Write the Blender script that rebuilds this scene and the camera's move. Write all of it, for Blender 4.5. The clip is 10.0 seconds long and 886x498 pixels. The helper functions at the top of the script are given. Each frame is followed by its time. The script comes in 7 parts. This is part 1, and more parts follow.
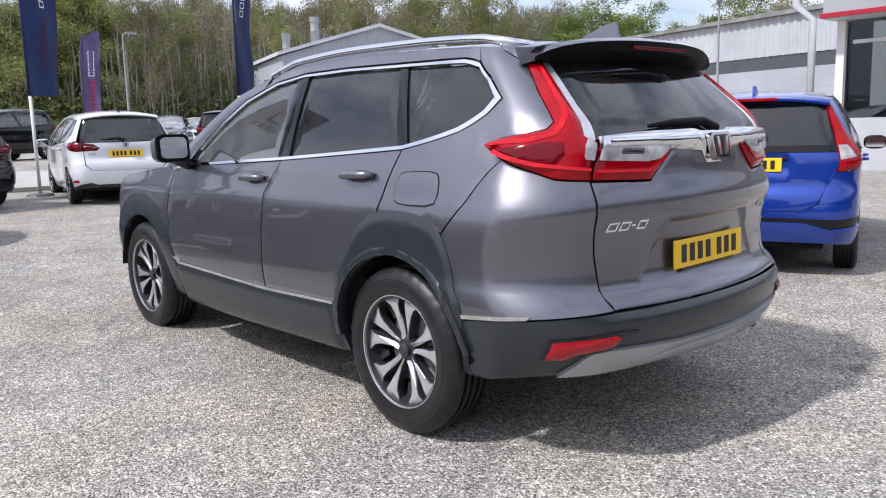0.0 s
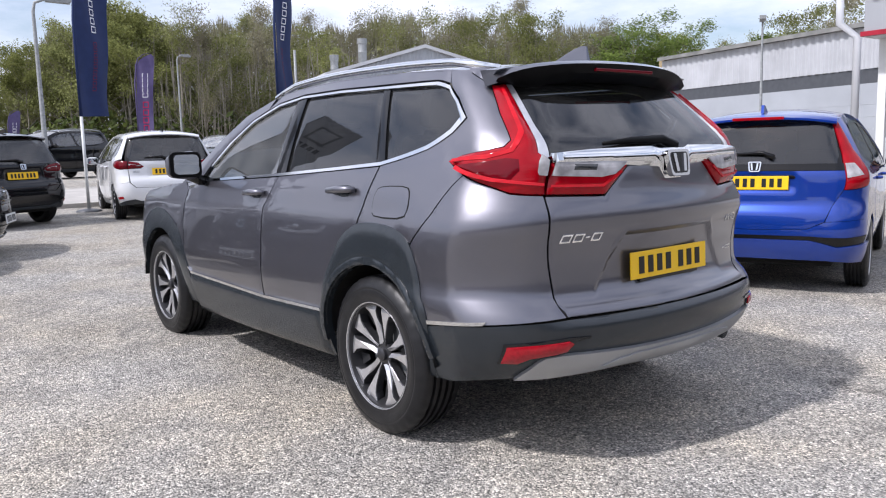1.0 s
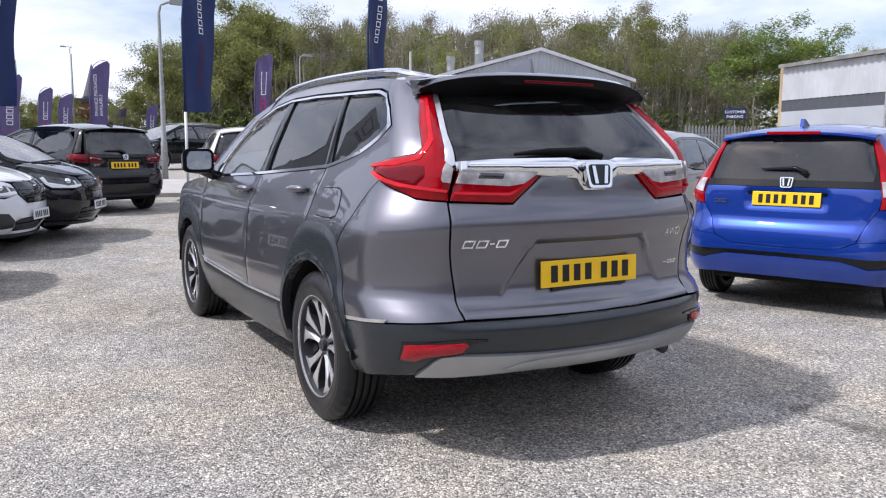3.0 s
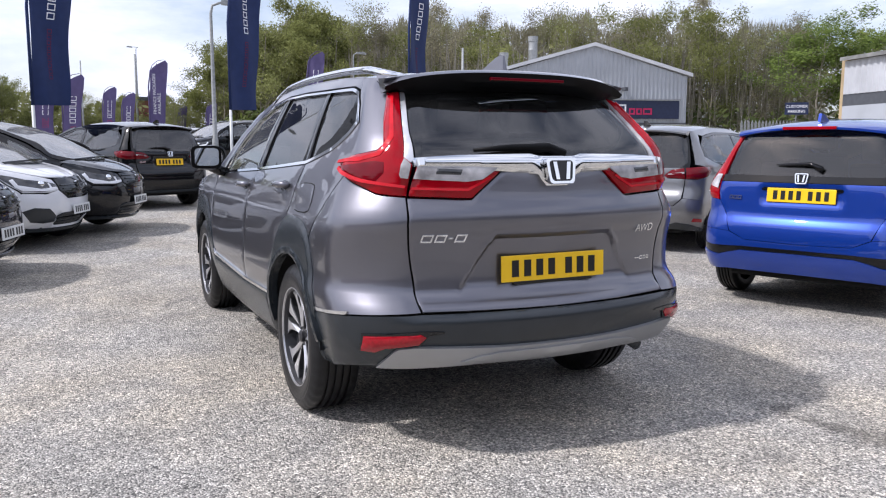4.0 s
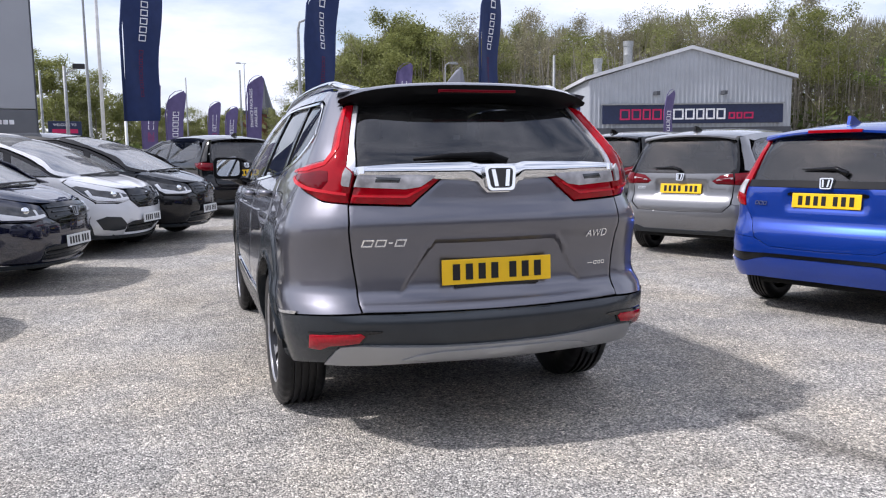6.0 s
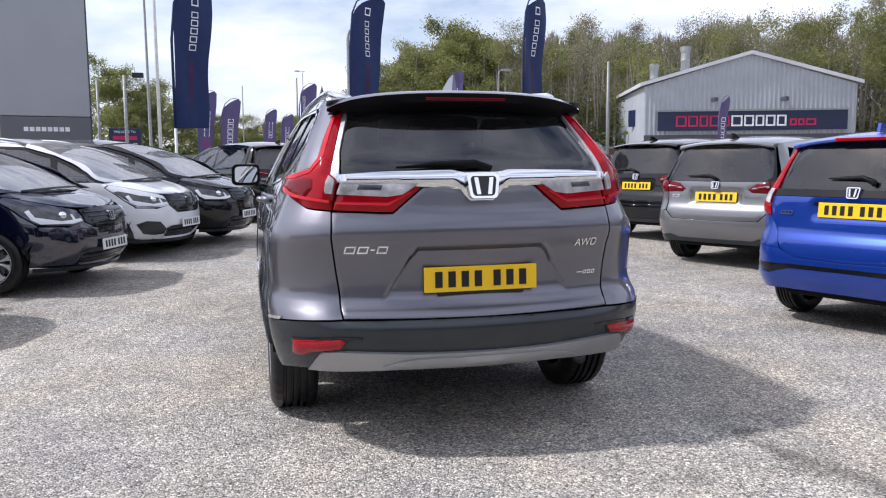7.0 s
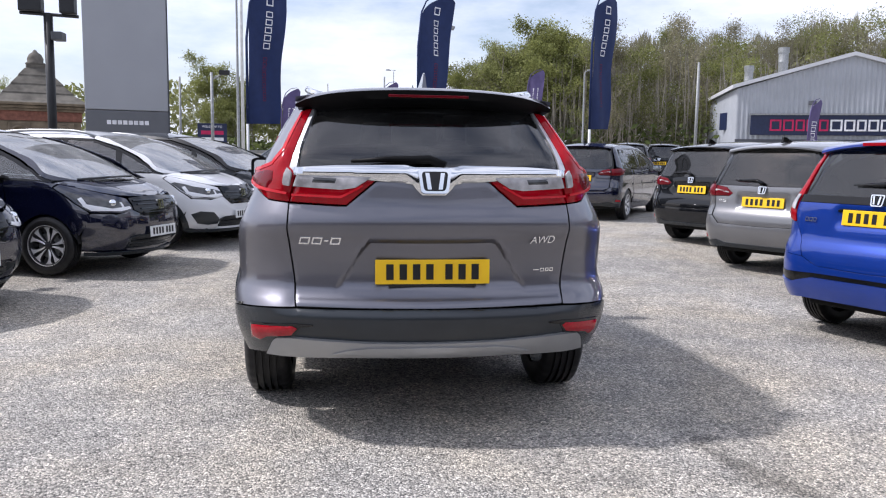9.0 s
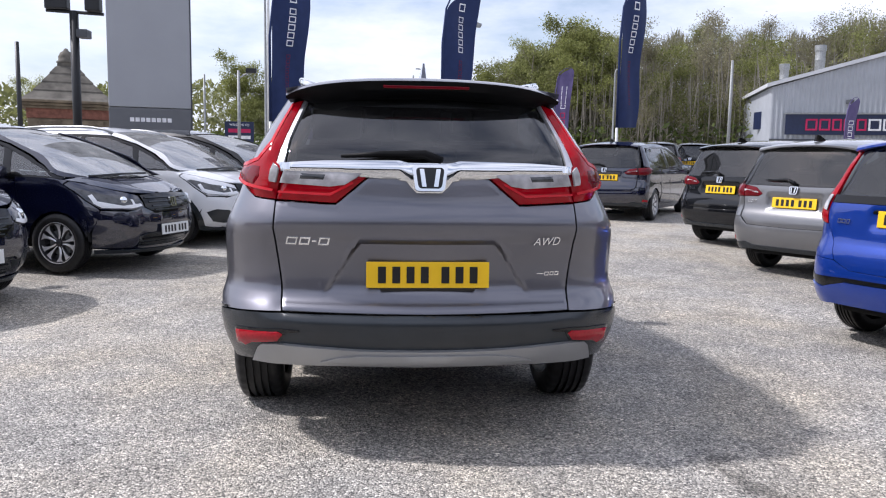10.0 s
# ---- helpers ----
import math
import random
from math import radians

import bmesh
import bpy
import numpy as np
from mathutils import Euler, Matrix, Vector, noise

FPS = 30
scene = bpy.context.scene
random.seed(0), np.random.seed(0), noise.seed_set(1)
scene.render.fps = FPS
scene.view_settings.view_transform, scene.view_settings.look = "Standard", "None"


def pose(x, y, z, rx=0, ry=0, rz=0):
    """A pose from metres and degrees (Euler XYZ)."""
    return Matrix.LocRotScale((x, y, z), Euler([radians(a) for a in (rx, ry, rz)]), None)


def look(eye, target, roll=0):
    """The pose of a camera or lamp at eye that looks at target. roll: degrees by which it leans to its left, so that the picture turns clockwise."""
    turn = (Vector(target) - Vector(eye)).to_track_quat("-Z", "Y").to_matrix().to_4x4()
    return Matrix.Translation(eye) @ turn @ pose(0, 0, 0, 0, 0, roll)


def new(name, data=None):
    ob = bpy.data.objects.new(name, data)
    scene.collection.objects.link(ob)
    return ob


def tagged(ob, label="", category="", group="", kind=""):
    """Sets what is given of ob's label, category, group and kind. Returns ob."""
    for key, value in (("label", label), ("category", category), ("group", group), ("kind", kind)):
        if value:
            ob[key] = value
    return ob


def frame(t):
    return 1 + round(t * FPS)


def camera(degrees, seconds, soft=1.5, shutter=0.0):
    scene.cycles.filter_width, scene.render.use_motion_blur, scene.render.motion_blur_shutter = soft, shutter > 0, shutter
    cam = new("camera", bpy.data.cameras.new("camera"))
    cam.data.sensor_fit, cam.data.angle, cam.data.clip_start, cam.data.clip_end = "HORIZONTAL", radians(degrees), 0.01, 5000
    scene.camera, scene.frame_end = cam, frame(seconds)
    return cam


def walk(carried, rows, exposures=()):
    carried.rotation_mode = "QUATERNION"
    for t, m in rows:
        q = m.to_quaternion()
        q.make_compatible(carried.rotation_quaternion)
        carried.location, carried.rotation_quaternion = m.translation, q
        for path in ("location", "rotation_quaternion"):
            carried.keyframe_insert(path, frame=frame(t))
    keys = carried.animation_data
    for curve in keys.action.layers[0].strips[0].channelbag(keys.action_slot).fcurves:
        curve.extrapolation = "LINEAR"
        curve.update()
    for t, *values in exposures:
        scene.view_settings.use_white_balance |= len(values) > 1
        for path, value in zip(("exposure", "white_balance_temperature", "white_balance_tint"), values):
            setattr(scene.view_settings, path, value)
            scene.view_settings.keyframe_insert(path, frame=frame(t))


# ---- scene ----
from mathutils.geometry import delaunay_2d_cdt

cam = camera(59.0, 10.0, soft=1.15)
PATH = [
    (0, (-2.888, -2.499, 1.283), (-1.563, -1.033, 0.974), -1.6),
    (0.5, (-2.821, -2.678, 1.276), (-1.536, -1.171, 0.991), -1.9),
    (1, (-2.778, -2.86, 1.268), (-1.541, -1.309, 1.01), -1.6),
    (1.5, (-2.683, -3.055, 1.278), (-1.506, -1.457, 1.033), -1.1),
    (2, (-2.511, -3.184, 1.271), (-1.392, -1.543, 1.032), -0.5),
    (2.5, (-2.352, -3.313, 1.275), (-1.296, -1.632, 1.032), -0.0),
    (4, (-1.871, -3.697, 1.278), (-1.012, -1.91, 1.019), 0.1),
    (4.5, (-1.751, -3.799, 1.272), (-0.948, -1.986, 1.013), -0.1),
    (5, (-1.643, -3.933, 1.274), (-0.893, -2.097, 1.019), -0.4),
    (6.5, (-1.133, -4.145, 1.28), (-0.583, -2.236, 1.053), -0.6),
    (7, (-0.998, -4.197, 1.281), (-0.515, -2.269, 1.062), -0.5),
    (7.5, (-0.864, -4.309, 1.287), (-0.445, -2.366, 1.071), -0.4),
    (8, (-0.704, -4.363, 1.284), (-0.342, -2.408, 1.067), -0.0),
    (8.5, (-0.538, -4.394, 1.275), (-0.231, -2.43, 1.056), 0.4),
    (9, (-0.416, -4.384, 1.264), (-0.155, -2.414, 1.044), 0.7),
    (9.5, (-0.325, -4.285, 1.254), (-0.103, -2.309, 1.033), 0.9),
    (10, (-0.245, -4.166, 1.25), (-0.059, -2.187, 1.027), 0.9),
]
walk(cam, [(t, look(eye, target, roll)) for t, eye, target, roll in PATH],
     exposures=((0.0, 0.12, 6280, 14.0), (10.0, 0.12, 6280, 14.0)))


# ---- world, sun ----
SUN_TO = Vector((-0.83, 0.16, 1.0)).normalized()      # towards the sun
world = bpy.data.worlds.new("sky")
scene.world = world
world.use_nodes = True
wn, wl = world.node_tree.nodes, world.node_tree.links
wn.clear()
sky = wn.new("ShaderNodeTexSky")
sky.sky_type, sky.sun_disc = "NISHITA", False
sky.sun_elevation = math.asin(SUN_TO.z)
sky.sun_rotation = math.atan2(SUN_TO.x, SUN_TO.y)
sky.air_density, sky.dust_density = 1.0, 2.0
geo = wn.new("ShaderNodeTexCoord")
stretch = wn.new("ShaderNodeMapping")
stretch.inputs["Scale"].default_value = (1.0, 1.0, 3.2)
stretch.inputs["Location"].default_value = (0.35, 0.1, 0.0)
cloud = wn.new("ShaderNodeTexNoise")
cloud.inputs["Scale"].default_value, cloud.inputs["Detail"].default_value, cloud.inputs["Roughness"].default_value = 2.3, 9.0, 0.58
cover = wn.new("ShaderNodeValToRGB")
cover.color_ramp.elements[0].position, cover.color_ramp.elements[1].position = 0.32, 0.57
mix = wn.new("ShaderNodeMixRGB")
mix.inputs[2].default_value = (6.8, 7.1, 8.1, 1)
back = wn.new("ShaderNodeBackground")
back.inputs["Strength"].default_value = 0.15
outw = wn.new("ShaderNodeOutputWorld")
wl.new(geo.outputs["Generated"], stretch.inputs["Vector"])
wl.new(stretch.outputs[0], cloud.inputs["Vector"])
wl.new(cloud.outputs["Fac"], cover.inputs[0])
wl.new(cover.outputs[0], mix.inputs[0])
wl.new(sky.outputs[0], mix.inputs[1])
wl.new(mix.outputs[0], back.inputs[0])
wl.new(back.outputs[0], outw.inputs[0])
lamp = bpy.data.lights.new("sun", "SUN")
lamp.energy, lamp.angle, lamp.color = 3.75, radians(3.0), (1.0, 0.972, 0.955)
sun = new("sun", lamp)
sun.matrix_world = look(SUN_TO * 60, (0, 0, 0))


# ---- materials ----
def mat(name, color, rough=0.6, metal=0.0, vary=0.15, scale=6.0, fine=0.0, fine_scale=200.0, bump=0.0, bump_scale=120.0, coat=0.0, spec=0.4, coat_ior=1.5, glow=None, rnd=0.0, second=None):
    """Principled material: colour with large and fine variation, gloss and relief."""
    m = bpy.data.materials.new(name)
    m.use_nodes = True
    n, l = m.node_tree.nodes, m.node_tree.links
    b = n["Principled BSDF"]
    b.inputs["Roughness"].default_value, b.inputs["Metallic"].default_value = rough, metal
    b.inputs["Coat Weight"].default_value, b.inputs["Coat Roughness"].default_value = coat, 0.02
    b.inputs["Coat IOR"].default_value = coat_ior
    b.inputs["Specular IOR Level"].default_value = spec
    tc = n.new("ShaderNodeTexCoord")
    big = n.new("ShaderNodeTexNoise")
    big.inputs["Scale"].default_value, big.inputs["Detail"].default_value = scale, 6.0
    l.new(tc.outputs["Object"], big.inputs["Vector"])
    ramp = n.new("ShaderNodeValToRGB")
    c2 = second or color
    lo = [c * (1 - vary) for c in color]
    hi = [min(1.0, c * (1 + vary)) for c in c2]
    ramp.color_ramp.elements[0].color, ramp.color_ramp.elements[1].color = (*lo, 1), (*hi, 1)
    ramp.color_ramp.elements[0].position, ramp.color_ramp.elements[1].position = 0.32, 0.68
    l.new(big.outputs["Fac"], ramp.inputs[0])
    col = ramp.outputs[0]
    if fine:
        f = n.new("ShaderNodeTexNoise")
        f.inputs["Scale"].default_value, f.inputs["Detail"].default_value = fine_scale, 3.0
        l.new(tc.outputs["Object"], f.inputs["Vector"])
        mm = n.new("ShaderNodeMapRange")
        mm.inputs["From Min"].default_value, mm.inputs["From Max"].default_value = 0.3, 0.7
        mm.inputs["To Min"].default_value, mm.inputs["To Max"].default_value = 1 - fine, 1 + fine
        l.new(f.outputs["Fac"], mm.inputs["Value"])
        mu = n.new("ShaderNodeMixRGB")
        mu.blend_type, mu.inputs[0].default_value = "MULTIPLY", 1.0
        l.new(col, mu.inputs[1])
        l.new(mm.outputs[0], mu.inputs[2])
        col = mu.outputs[0]
    if rnd:
        oi = n.new("ShaderNodeObjectInfo")
        mr = n.new("ShaderNodeMapRange")
        mr.inputs["To Min"].default_value, mr.inputs["To Max"].default_value = 1 - rnd, 1 + rnd
        l.new(oi.outputs["Random"], mr.inputs["Value"])
        mu = n.new("ShaderNodeMixRGB")
        mu.blend_type, mu.inputs[0].default_value = "MULTIPLY", 1.0
        l.new(col, mu.inputs[1])
        l.new(mr.outputs[0], mu.inputs[2])
        col = mu.outputs[0]
    l.new(col, b.inputs["Base Color"])
    if bump:
        f = n.new("ShaderNodeTexNoise")
        f.inputs["Scale"].default_value, f.inputs["Detail"].default_value = bump_scale, 4.0
        l.new(tc.outputs["Object"], f.inputs["Vector"])
        bp = n.new("ShaderNodeBump")
        bp.inputs["Strength"].default_value, bp.inputs["Distance"].default_value = bump, 0.01
        l.new(f.outputs["Fac"], bp.inputs["Height"])
        l.new(bp.outputs[0], b.inputs["Normal"])
    if glow:
        b.inputs["Emission Color"].default_value, b.inputs["Emission Strength"].default_value = (*glow[:3], 1), glow[3]
    return m


def paint(name, color, flake=0.35, rough=0.32, metal=0.55, ior=1.6, spec=0.2, coat=1.0):
    """Car lacquer: flakes under a clear coat."""
    m = mat(name, color, rough, metal, vary=0.03, scale=2.0, fine=flake, fine_scale=900.0, coat=coat, coat_ior=ior, spec=spec)
    return m


def glass_mat(name, tint, clear=0.35, rough=0.01, ior=1.85, pale_film=0.0):
    """Thin tinted pane: mostly see-through, with a Fresnel gloss."""
    m = bpy.data.materials.new(name)
    m.use_nodes = True
    n, l = m.node_tree.nodes, m.node_tree.links
    n.clear()
    out = n.new("ShaderNodeOutputMaterial")
    tr = n.new("ShaderNodeBsdfTransparent")
    tr.inputs[0].default_value = (*[t * clear for t in tint], 1)
    gl = n.new("ShaderNodeBsdfGlossy")
    gl.inputs["Roughness"].default_value = rough
    fr = n.new("ShaderNodeFresnel")
    fr.inputs["IOR"].default_value = ior
    mx = n.new("ShaderNodeMixShader")
    l.new(fr.outputs[0], mx.inputs[0])
    l.new(tr.outputs[0], mx.inputs[1])
    l.new(gl.outputs[0], mx.inputs[2])
    top = mx.outputs[0]
    # Patchy pale film brightens the pane, in place of some reflected sky.
    if pale_film:
        df = n.new("ShaderNodeBsdfDiffuse")
        df.inputs[0].default_value = (0.6, 0.6, 0.58, 1)
        ns = n.new("ShaderNodeTexNoise")
        ns.inputs["Scale"].default_value, ns.inputs["Detail"].default_value = 7.0, 6.0
        tc = n.new("ShaderNodeTexCoord")
        l.new(tc.outputs["Object"], ns.inputs["Vector"])
        mr = n.new("ShaderNodeMapRange")
        for k, v in (("From Min", 0.3), ("From Max", 0.7), ("To Min", pale_film * 0.4), ("To Max", pale_film * 1.6)):
            mr.inputs[k].default_value = v
        l.new(ns.outputs["Fac"], mr.inputs["Value"])
        m2 = n.new("ShaderNodeMixShader")
        l.new(mr.outputs[0], m2.inputs[0])
        l.new(top, m2.inputs[1])
        l.new(df.outputs[0], m2.inputs[2])
        top = m2.outputs[0]
    l.new(top, out.inputs[0])
    return m


def lens_mat(name, color, rough=0.08, vary=0.14):
    """Coloured lamp lens with ribs in it."""
    m = mat(name, color, rough, 0.0, vary=vary, scale=14.0, coat=0.2, spec=0.2)
    n, l = m.node_tree.nodes, m.node_tree.links
    b = n["Principled BSDF"]
    w = n.new("ShaderNodeTexWave")
    w.inputs["Scale"].default_value = 28.0
    w.bands_direction = "Z"
    tc = n.new("ShaderNodeTexCoord")
    l.new(tc.outputs["Object"], w.inputs["Vector"])
    bp = n.new("ShaderNodeBump")
    bp.inputs["Strength"].default_value, bp.inputs["Distance"].default_value = 0.05, 0.002
    l.new(w.outputs["Fac"], bp.inputs["Height"])
    l.new(bp.outputs[0], b.inputs["Normal"])
    b.inputs["Transmission Weight"].default_value = 0.0
    return m


M = dict(
    steel=paint("steel grey metallic lacquer", (0.152, 0.151, 0.173), metal=0.88, rough=0.38, flake=0.1, ior=1.55, coat=1.0),
    blue=paint("bright blue lacquer", (0.006, 0.042, 0.3), metal=0.4),
    silver=paint("silver grey lacquer", (0.2, 0.2, 0.205), metal=0.7),
    black=paint("black lacquer", (0.004, 0.0045, 0.006), metal=0.0, rough=0.3, ior=1.5, spec=0.05),
    navy=paint("midnight blue lacquer", (0.0035, 0.005, 0.021), metal=0.2, ior=2.0, spec=0.05),
    white=paint("pearl white lacquer", (0.72, 0.73, 0.75), flake=0.03, metal=0.0),
    grey=paint("mid grey lacquer", (0.22, 0.24, 0.25), metal=0.6),
    clad=mat("dark textured plastic", (0.02, 0.0245, 0.029), 0.22, spec=0.55, vary=0.1, bump=0.06, bump_scale=700.0),
    gloss=mat("gloss black plastic", (0.003, 0.003, 0.0035), 0.1, spec=0.45, vary=0.05),
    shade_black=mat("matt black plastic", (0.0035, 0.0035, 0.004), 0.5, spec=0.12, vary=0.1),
    skid=mat("satin silver plastic", (0.36, 0.365, 0.37), 0.36, 0.55, vary=0.05, bump=0.05, bump_scale=500.0),
    chrome=mat("polished chrome", (0.78, 0.79, 0.8), 0.07, 1.0, vary=0.02),
    alloy=mat("machined alloy", (0.66, 0.66, 0.675), 0.3, 0.8, vary=0.06, scale=30.0),
    alloy_dark=mat("dark alloy lacquer", (0.06, 0.06, 0.064), 0.32, 0.5, vary=0.05),
    alloy_bright=mat("bright silver alloy", (0.78, 0.78, 0.79), 0.3, 0.4, vary=0.05, scale=30.0),
    rubber=mat("tyre rubber", (0.013, 0.013, 0.014), 0.38, spec=0.32, vary=0.3, scale=20.0, bump=0.1, bump_scale=300.0),
    under=mat("underbody black", (0.008, 0.008, 0.008), 0.9, vary=0.2),
    red=lens_mat("red lamp lens", (0.32, 0.002, 0.008)),
    red_wine=lens_mat("dark red lamp lens", (0.13, 0.002, 0.007)),
    red_deep=lens_mat("bright red lamp core", (0.52, 0.008, 0.016), 0.15),
    clear=lens_mat("clear lamp lens", (0.42, 0.41, 0.42), vary=0.4),
    daylight=mat("white running light", (0.85, 0.86, 0.88), 0.2, vary=0.02),
    reflector=mat("red reflector", (0.33, 0.003, 0.011), 0.15, vary=0.2, scale=60.0, coat=0.3),
    yellow=mat("yellow plate sheet", (0.9, 0.55, 0.015), 0.32, vary=0.04),
    white_plate=mat("white plate sheet", (0.72, 0.73, 0.72), 0.32, vary=0.04),
    ink=mat("black print", (0.01, 0.01, 0.011), 0.45),
    privacy=glass_mat("privacy glass", (0.75, 0.82, 0.84), 0.2, ior=1.9, pale_film=0.012),
    # The strong film here paints in the windscreens' bright sky reflection.
    screen=glass_mat("windscreen glass", (0.88, 0.97, 0.95), 0.7, ior=8.0, pale_film=0.2),
    liner=mat("pale grey headlining", (0.4, 0.39, 0.37), 0.9, vary=0.1),
    lamp_inside=mat("smoked headlight glass", (0.045, 0.047, 0.05), 0.12, vary=0.5, scale=18.0, coat=1.0),
    slate=mat("dark weathered stone roof", (0.115, 0.105, 0.088), 0.9, vary=0.35, scale=3.0, bump=0.3, bump_scale=25.0),
    window=glass_mat("car glass", (0.86, 0.97, 0.95), 0.9, ior=2.3, pale_film=0.02),
    front_glass=glass_mat("clear greenish side glass", (0.8, 0.97, 0.95), 0.9, ior=2.9, pale_film=0.06),
    mirror=mat("mirror", (0.85, 0.87, 0.88), 0.02, 1.0, vary=0.0),
    seat=mat("dark seat cloth", (0.022, 0.022, 0.024), 0.9, vary=0.2, bump=0.2),
    navy_cloth=mat("navy flag cloth", (0.014, 0.028, 0.095), 0.8, vary=0.1, bump=0.1, bump_scale=60.0),
    purple_cloth=mat("purple flag cloth", (0.1, 0.08, 0.18), 0.85, vary=0.1),
    pink_print=mat("crimson print", (0.45, 0.02, 0.09), 0.8),
    red_dim=mat("dull red print", (0.12, 0.012, 0.04), 0.85),
    white_print=mat("white print", (0.75, 0.75, 0.77), 0.7),
    pole=mat("white painted pole", (0.62, 0.63, 0.62), 0.45, vary=0.1),
    galv=mat("galvanised steel", (0.27, 0.28, 0.28), 0.55, 0.3, vary=0.2, scale=15.0),
    black_pole=mat("black painted steel", (0.015, 0.016, 0.018), 0.45),
    clad_white=mat("pale ribbed cladding", (0.56, 0.57, 0.59), 0.5, vary=0.08, scale=1.0),
    clad_grey=mat("grey ribbed cladding", (0.36, 0.38, 0.41), 0.5, vary=0.07, scale=1.0),
    band=mat("dark grey cladding", (0.07, 0.075, 0.085), 0.5, vary=0.1),
    roofing=mat("weathered roof sheet", (0.2, 0.2, 0.19), 0.75, vary=0.25, scale=2.0),
    sign_navy=mat("navy sign board", (0.014, 0.022, 0.06), 0.4),
    totem=mat("grey totem panel", (0.33, 0.34, 0.36), 0.42, vary=0.04, scale=1.0),
    totem_dark=mat("dark grey totem panel", (0.13, 0.135, 0.145), 0.42, vary=0.04),
    red_trim=mat("red fascia trim", (0.35, 0.012, 0.03), 0.4),
    render_white=mat("white rendered wall", (0.7, 0.7, 0.69), 0.8, vary=0.08, scale=1.5),
    shop_glass=glass_mat("shop glass", (0.75, 0.9, 0.92), 0.75, ior=2.4),
    clad_pale=mat("pale grey ribbed sheet", (0.43, 0.44, 0.46), 0.5, vary=0.1, scale=1.0),
    stone=mat("weathered sandstone", (0.165, 0.132, 0.092), 0.9, vary=0.35, scale=3.0, bump=0.3, bump_scale=25.0),
    brick=mat("red brick", (0.2, 0.085, 0.06), 0.9, vary=0.3, scale=8.0, rnd=0.15),
    concrete=mat("pale concrete paving", (0.42, 0.4, 0.37), 0.85, vary=0.15, scale=2.0, fine=0.15, fine_scale=60.0),
    bark=mat("tree bark", (0.23, 0.208, 0.168), 0.95, vary=0.3, scale=5.0),
    ivy=mat("ivy leaves", (0.07, 0.13, 0.03), 0.7, vary=0.4, scale=4.0),
    ochre=mat("ochre rendered wall", (0.38, 0.29, 0.17), 0.9, vary=0.2, scale=1.0),
)


SEAM = (1.3, -1.45, -1.4)      # a point on the seam and its direction


def ground_mat():
    m = bpy.data.materials.new("worn tarmac with pale chippings")
    m.use_nodes = True
    n, l = m.node_tree.nodes, m.node_tree.links
    b = n["Principled BSDF"]
    b.inputs["Roughness"].default_value = 0.88
    tc = n.new("ShaderNodeTexCoord")

    def noise_at(scale, detail, lo, hi, a, c, rough=0.6):
        t = n.new("ShaderNodeTexNoise")
        t.inputs["Scale"].default_value, t.inputs["Detail"].default_value, t.inputs["Roughness"].default_value = scale, detail, rough
        l.new(tc.outputs["Object"], t.inputs["Vector"])
        r = n.new("ShaderNodeMapRange")
        for k, v in (("From Min", lo), ("From Max", hi), ("To Min", a), ("To Max", c)):
            r.inputs[k].default_value = v
        l.new(t.outputs["Fac"], r.inputs["Value"])
        return r.outputs[0]

    def times(a, c):
        mu = n.new("ShaderNodeMath")
        mu.operation = "MULTIPLY"
        l.new(a, mu.inputs[0])
        l.new(c, mu.inputs[1])
        return mu.outputs[0]

    chips = n.new("ShaderNodeTexVoronoi")
    chips.inputs["Scale"].default_value = 115.0
    l.new(tc.outputs["Object"], chips.inputs["Vector"])
    cr = n.new("ShaderNodeValToRGB")
    e = cr.color_ramp.elements
    e[0].position, e[0].color = 0.0, (0.09, 0.087, 0.081, 1)
    e[1].position, e[1].color = 1.0, (0.55, 0.524, 0.48, 1)
    for p, c in ((0.3, (0.24, 0.23, 0.21)), (0.62, (0.343, 0.325, 0.295)), (0.86, (0.46, 0.434, 0.392))):
        k = e.new(p)
        k.color = (*c, 1)
    sep = n.new("ShaderNodeSeparateColor")
    l.new(chips.outputs["Color"], sep.inputs[0])
    l.new(sep.outputs[0], cr.inputs[0])
    big = n.new("ShaderNodeTexVoronoi")
    big.inputs["Scale"].default_value = 55.0
    l.new(tc.outputs["Object"], big.inputs["Vector"])
    bs = n.new("ShaderNodeSeparateColor")
    l.new(big.outputs["Color"], bs.inputs[0])
    br = n.new("ShaderNodeMapRange")
    for k, q in (("From Min", 0.6), ("From Max", 1.0), ("To Min", 0.94), ("To Max", 1.38)):
        br.inputs[k].default_value = q
    l.new(bs.outputs[1], br.inputs["Value"])
    v = times(noise_at(0.35, 5, 0.3, 0.7, 0.76, 1.15), noise_at(3.2, 6, 0.3, 0.7, 0.76, 1.2))
    v = times(v, noise_at(30, 4, 0.3, 0.7, 0.72, 1.22))
    v = times(v, br.outputs[0])
    pit = n.new("ShaderNodeMapRange")
    for k, q in (("From Min", 0.34), ("From Max", 0.62), ("To Min", 1.44), ("To Max", 0.95)):
        pit.inputs[k].default_value = q
    l.new(chips.outputs["Distance"], pit.inputs["Value"])
    v = times(v, pit.outputs[0])
    v = times(v, noise_at(75, 2, 0.35, 0.65, 0.86, 1.3))
    mu = n.new("ShaderNodeMixRGB")
    mu.blend_type, mu.inputs[0].default_value = "MULTIPLY", 1.0
    l.new(cr.outputs[0], mu.inputs[1])
    l.new(v, mu.inputs[2])
    warm = n.new("ShaderNodeMixRGB")
    warm.blend_type = "MULTIPLY"
    warm.inputs[2].default_value = (1.0, 0.945, 0.85, 1)
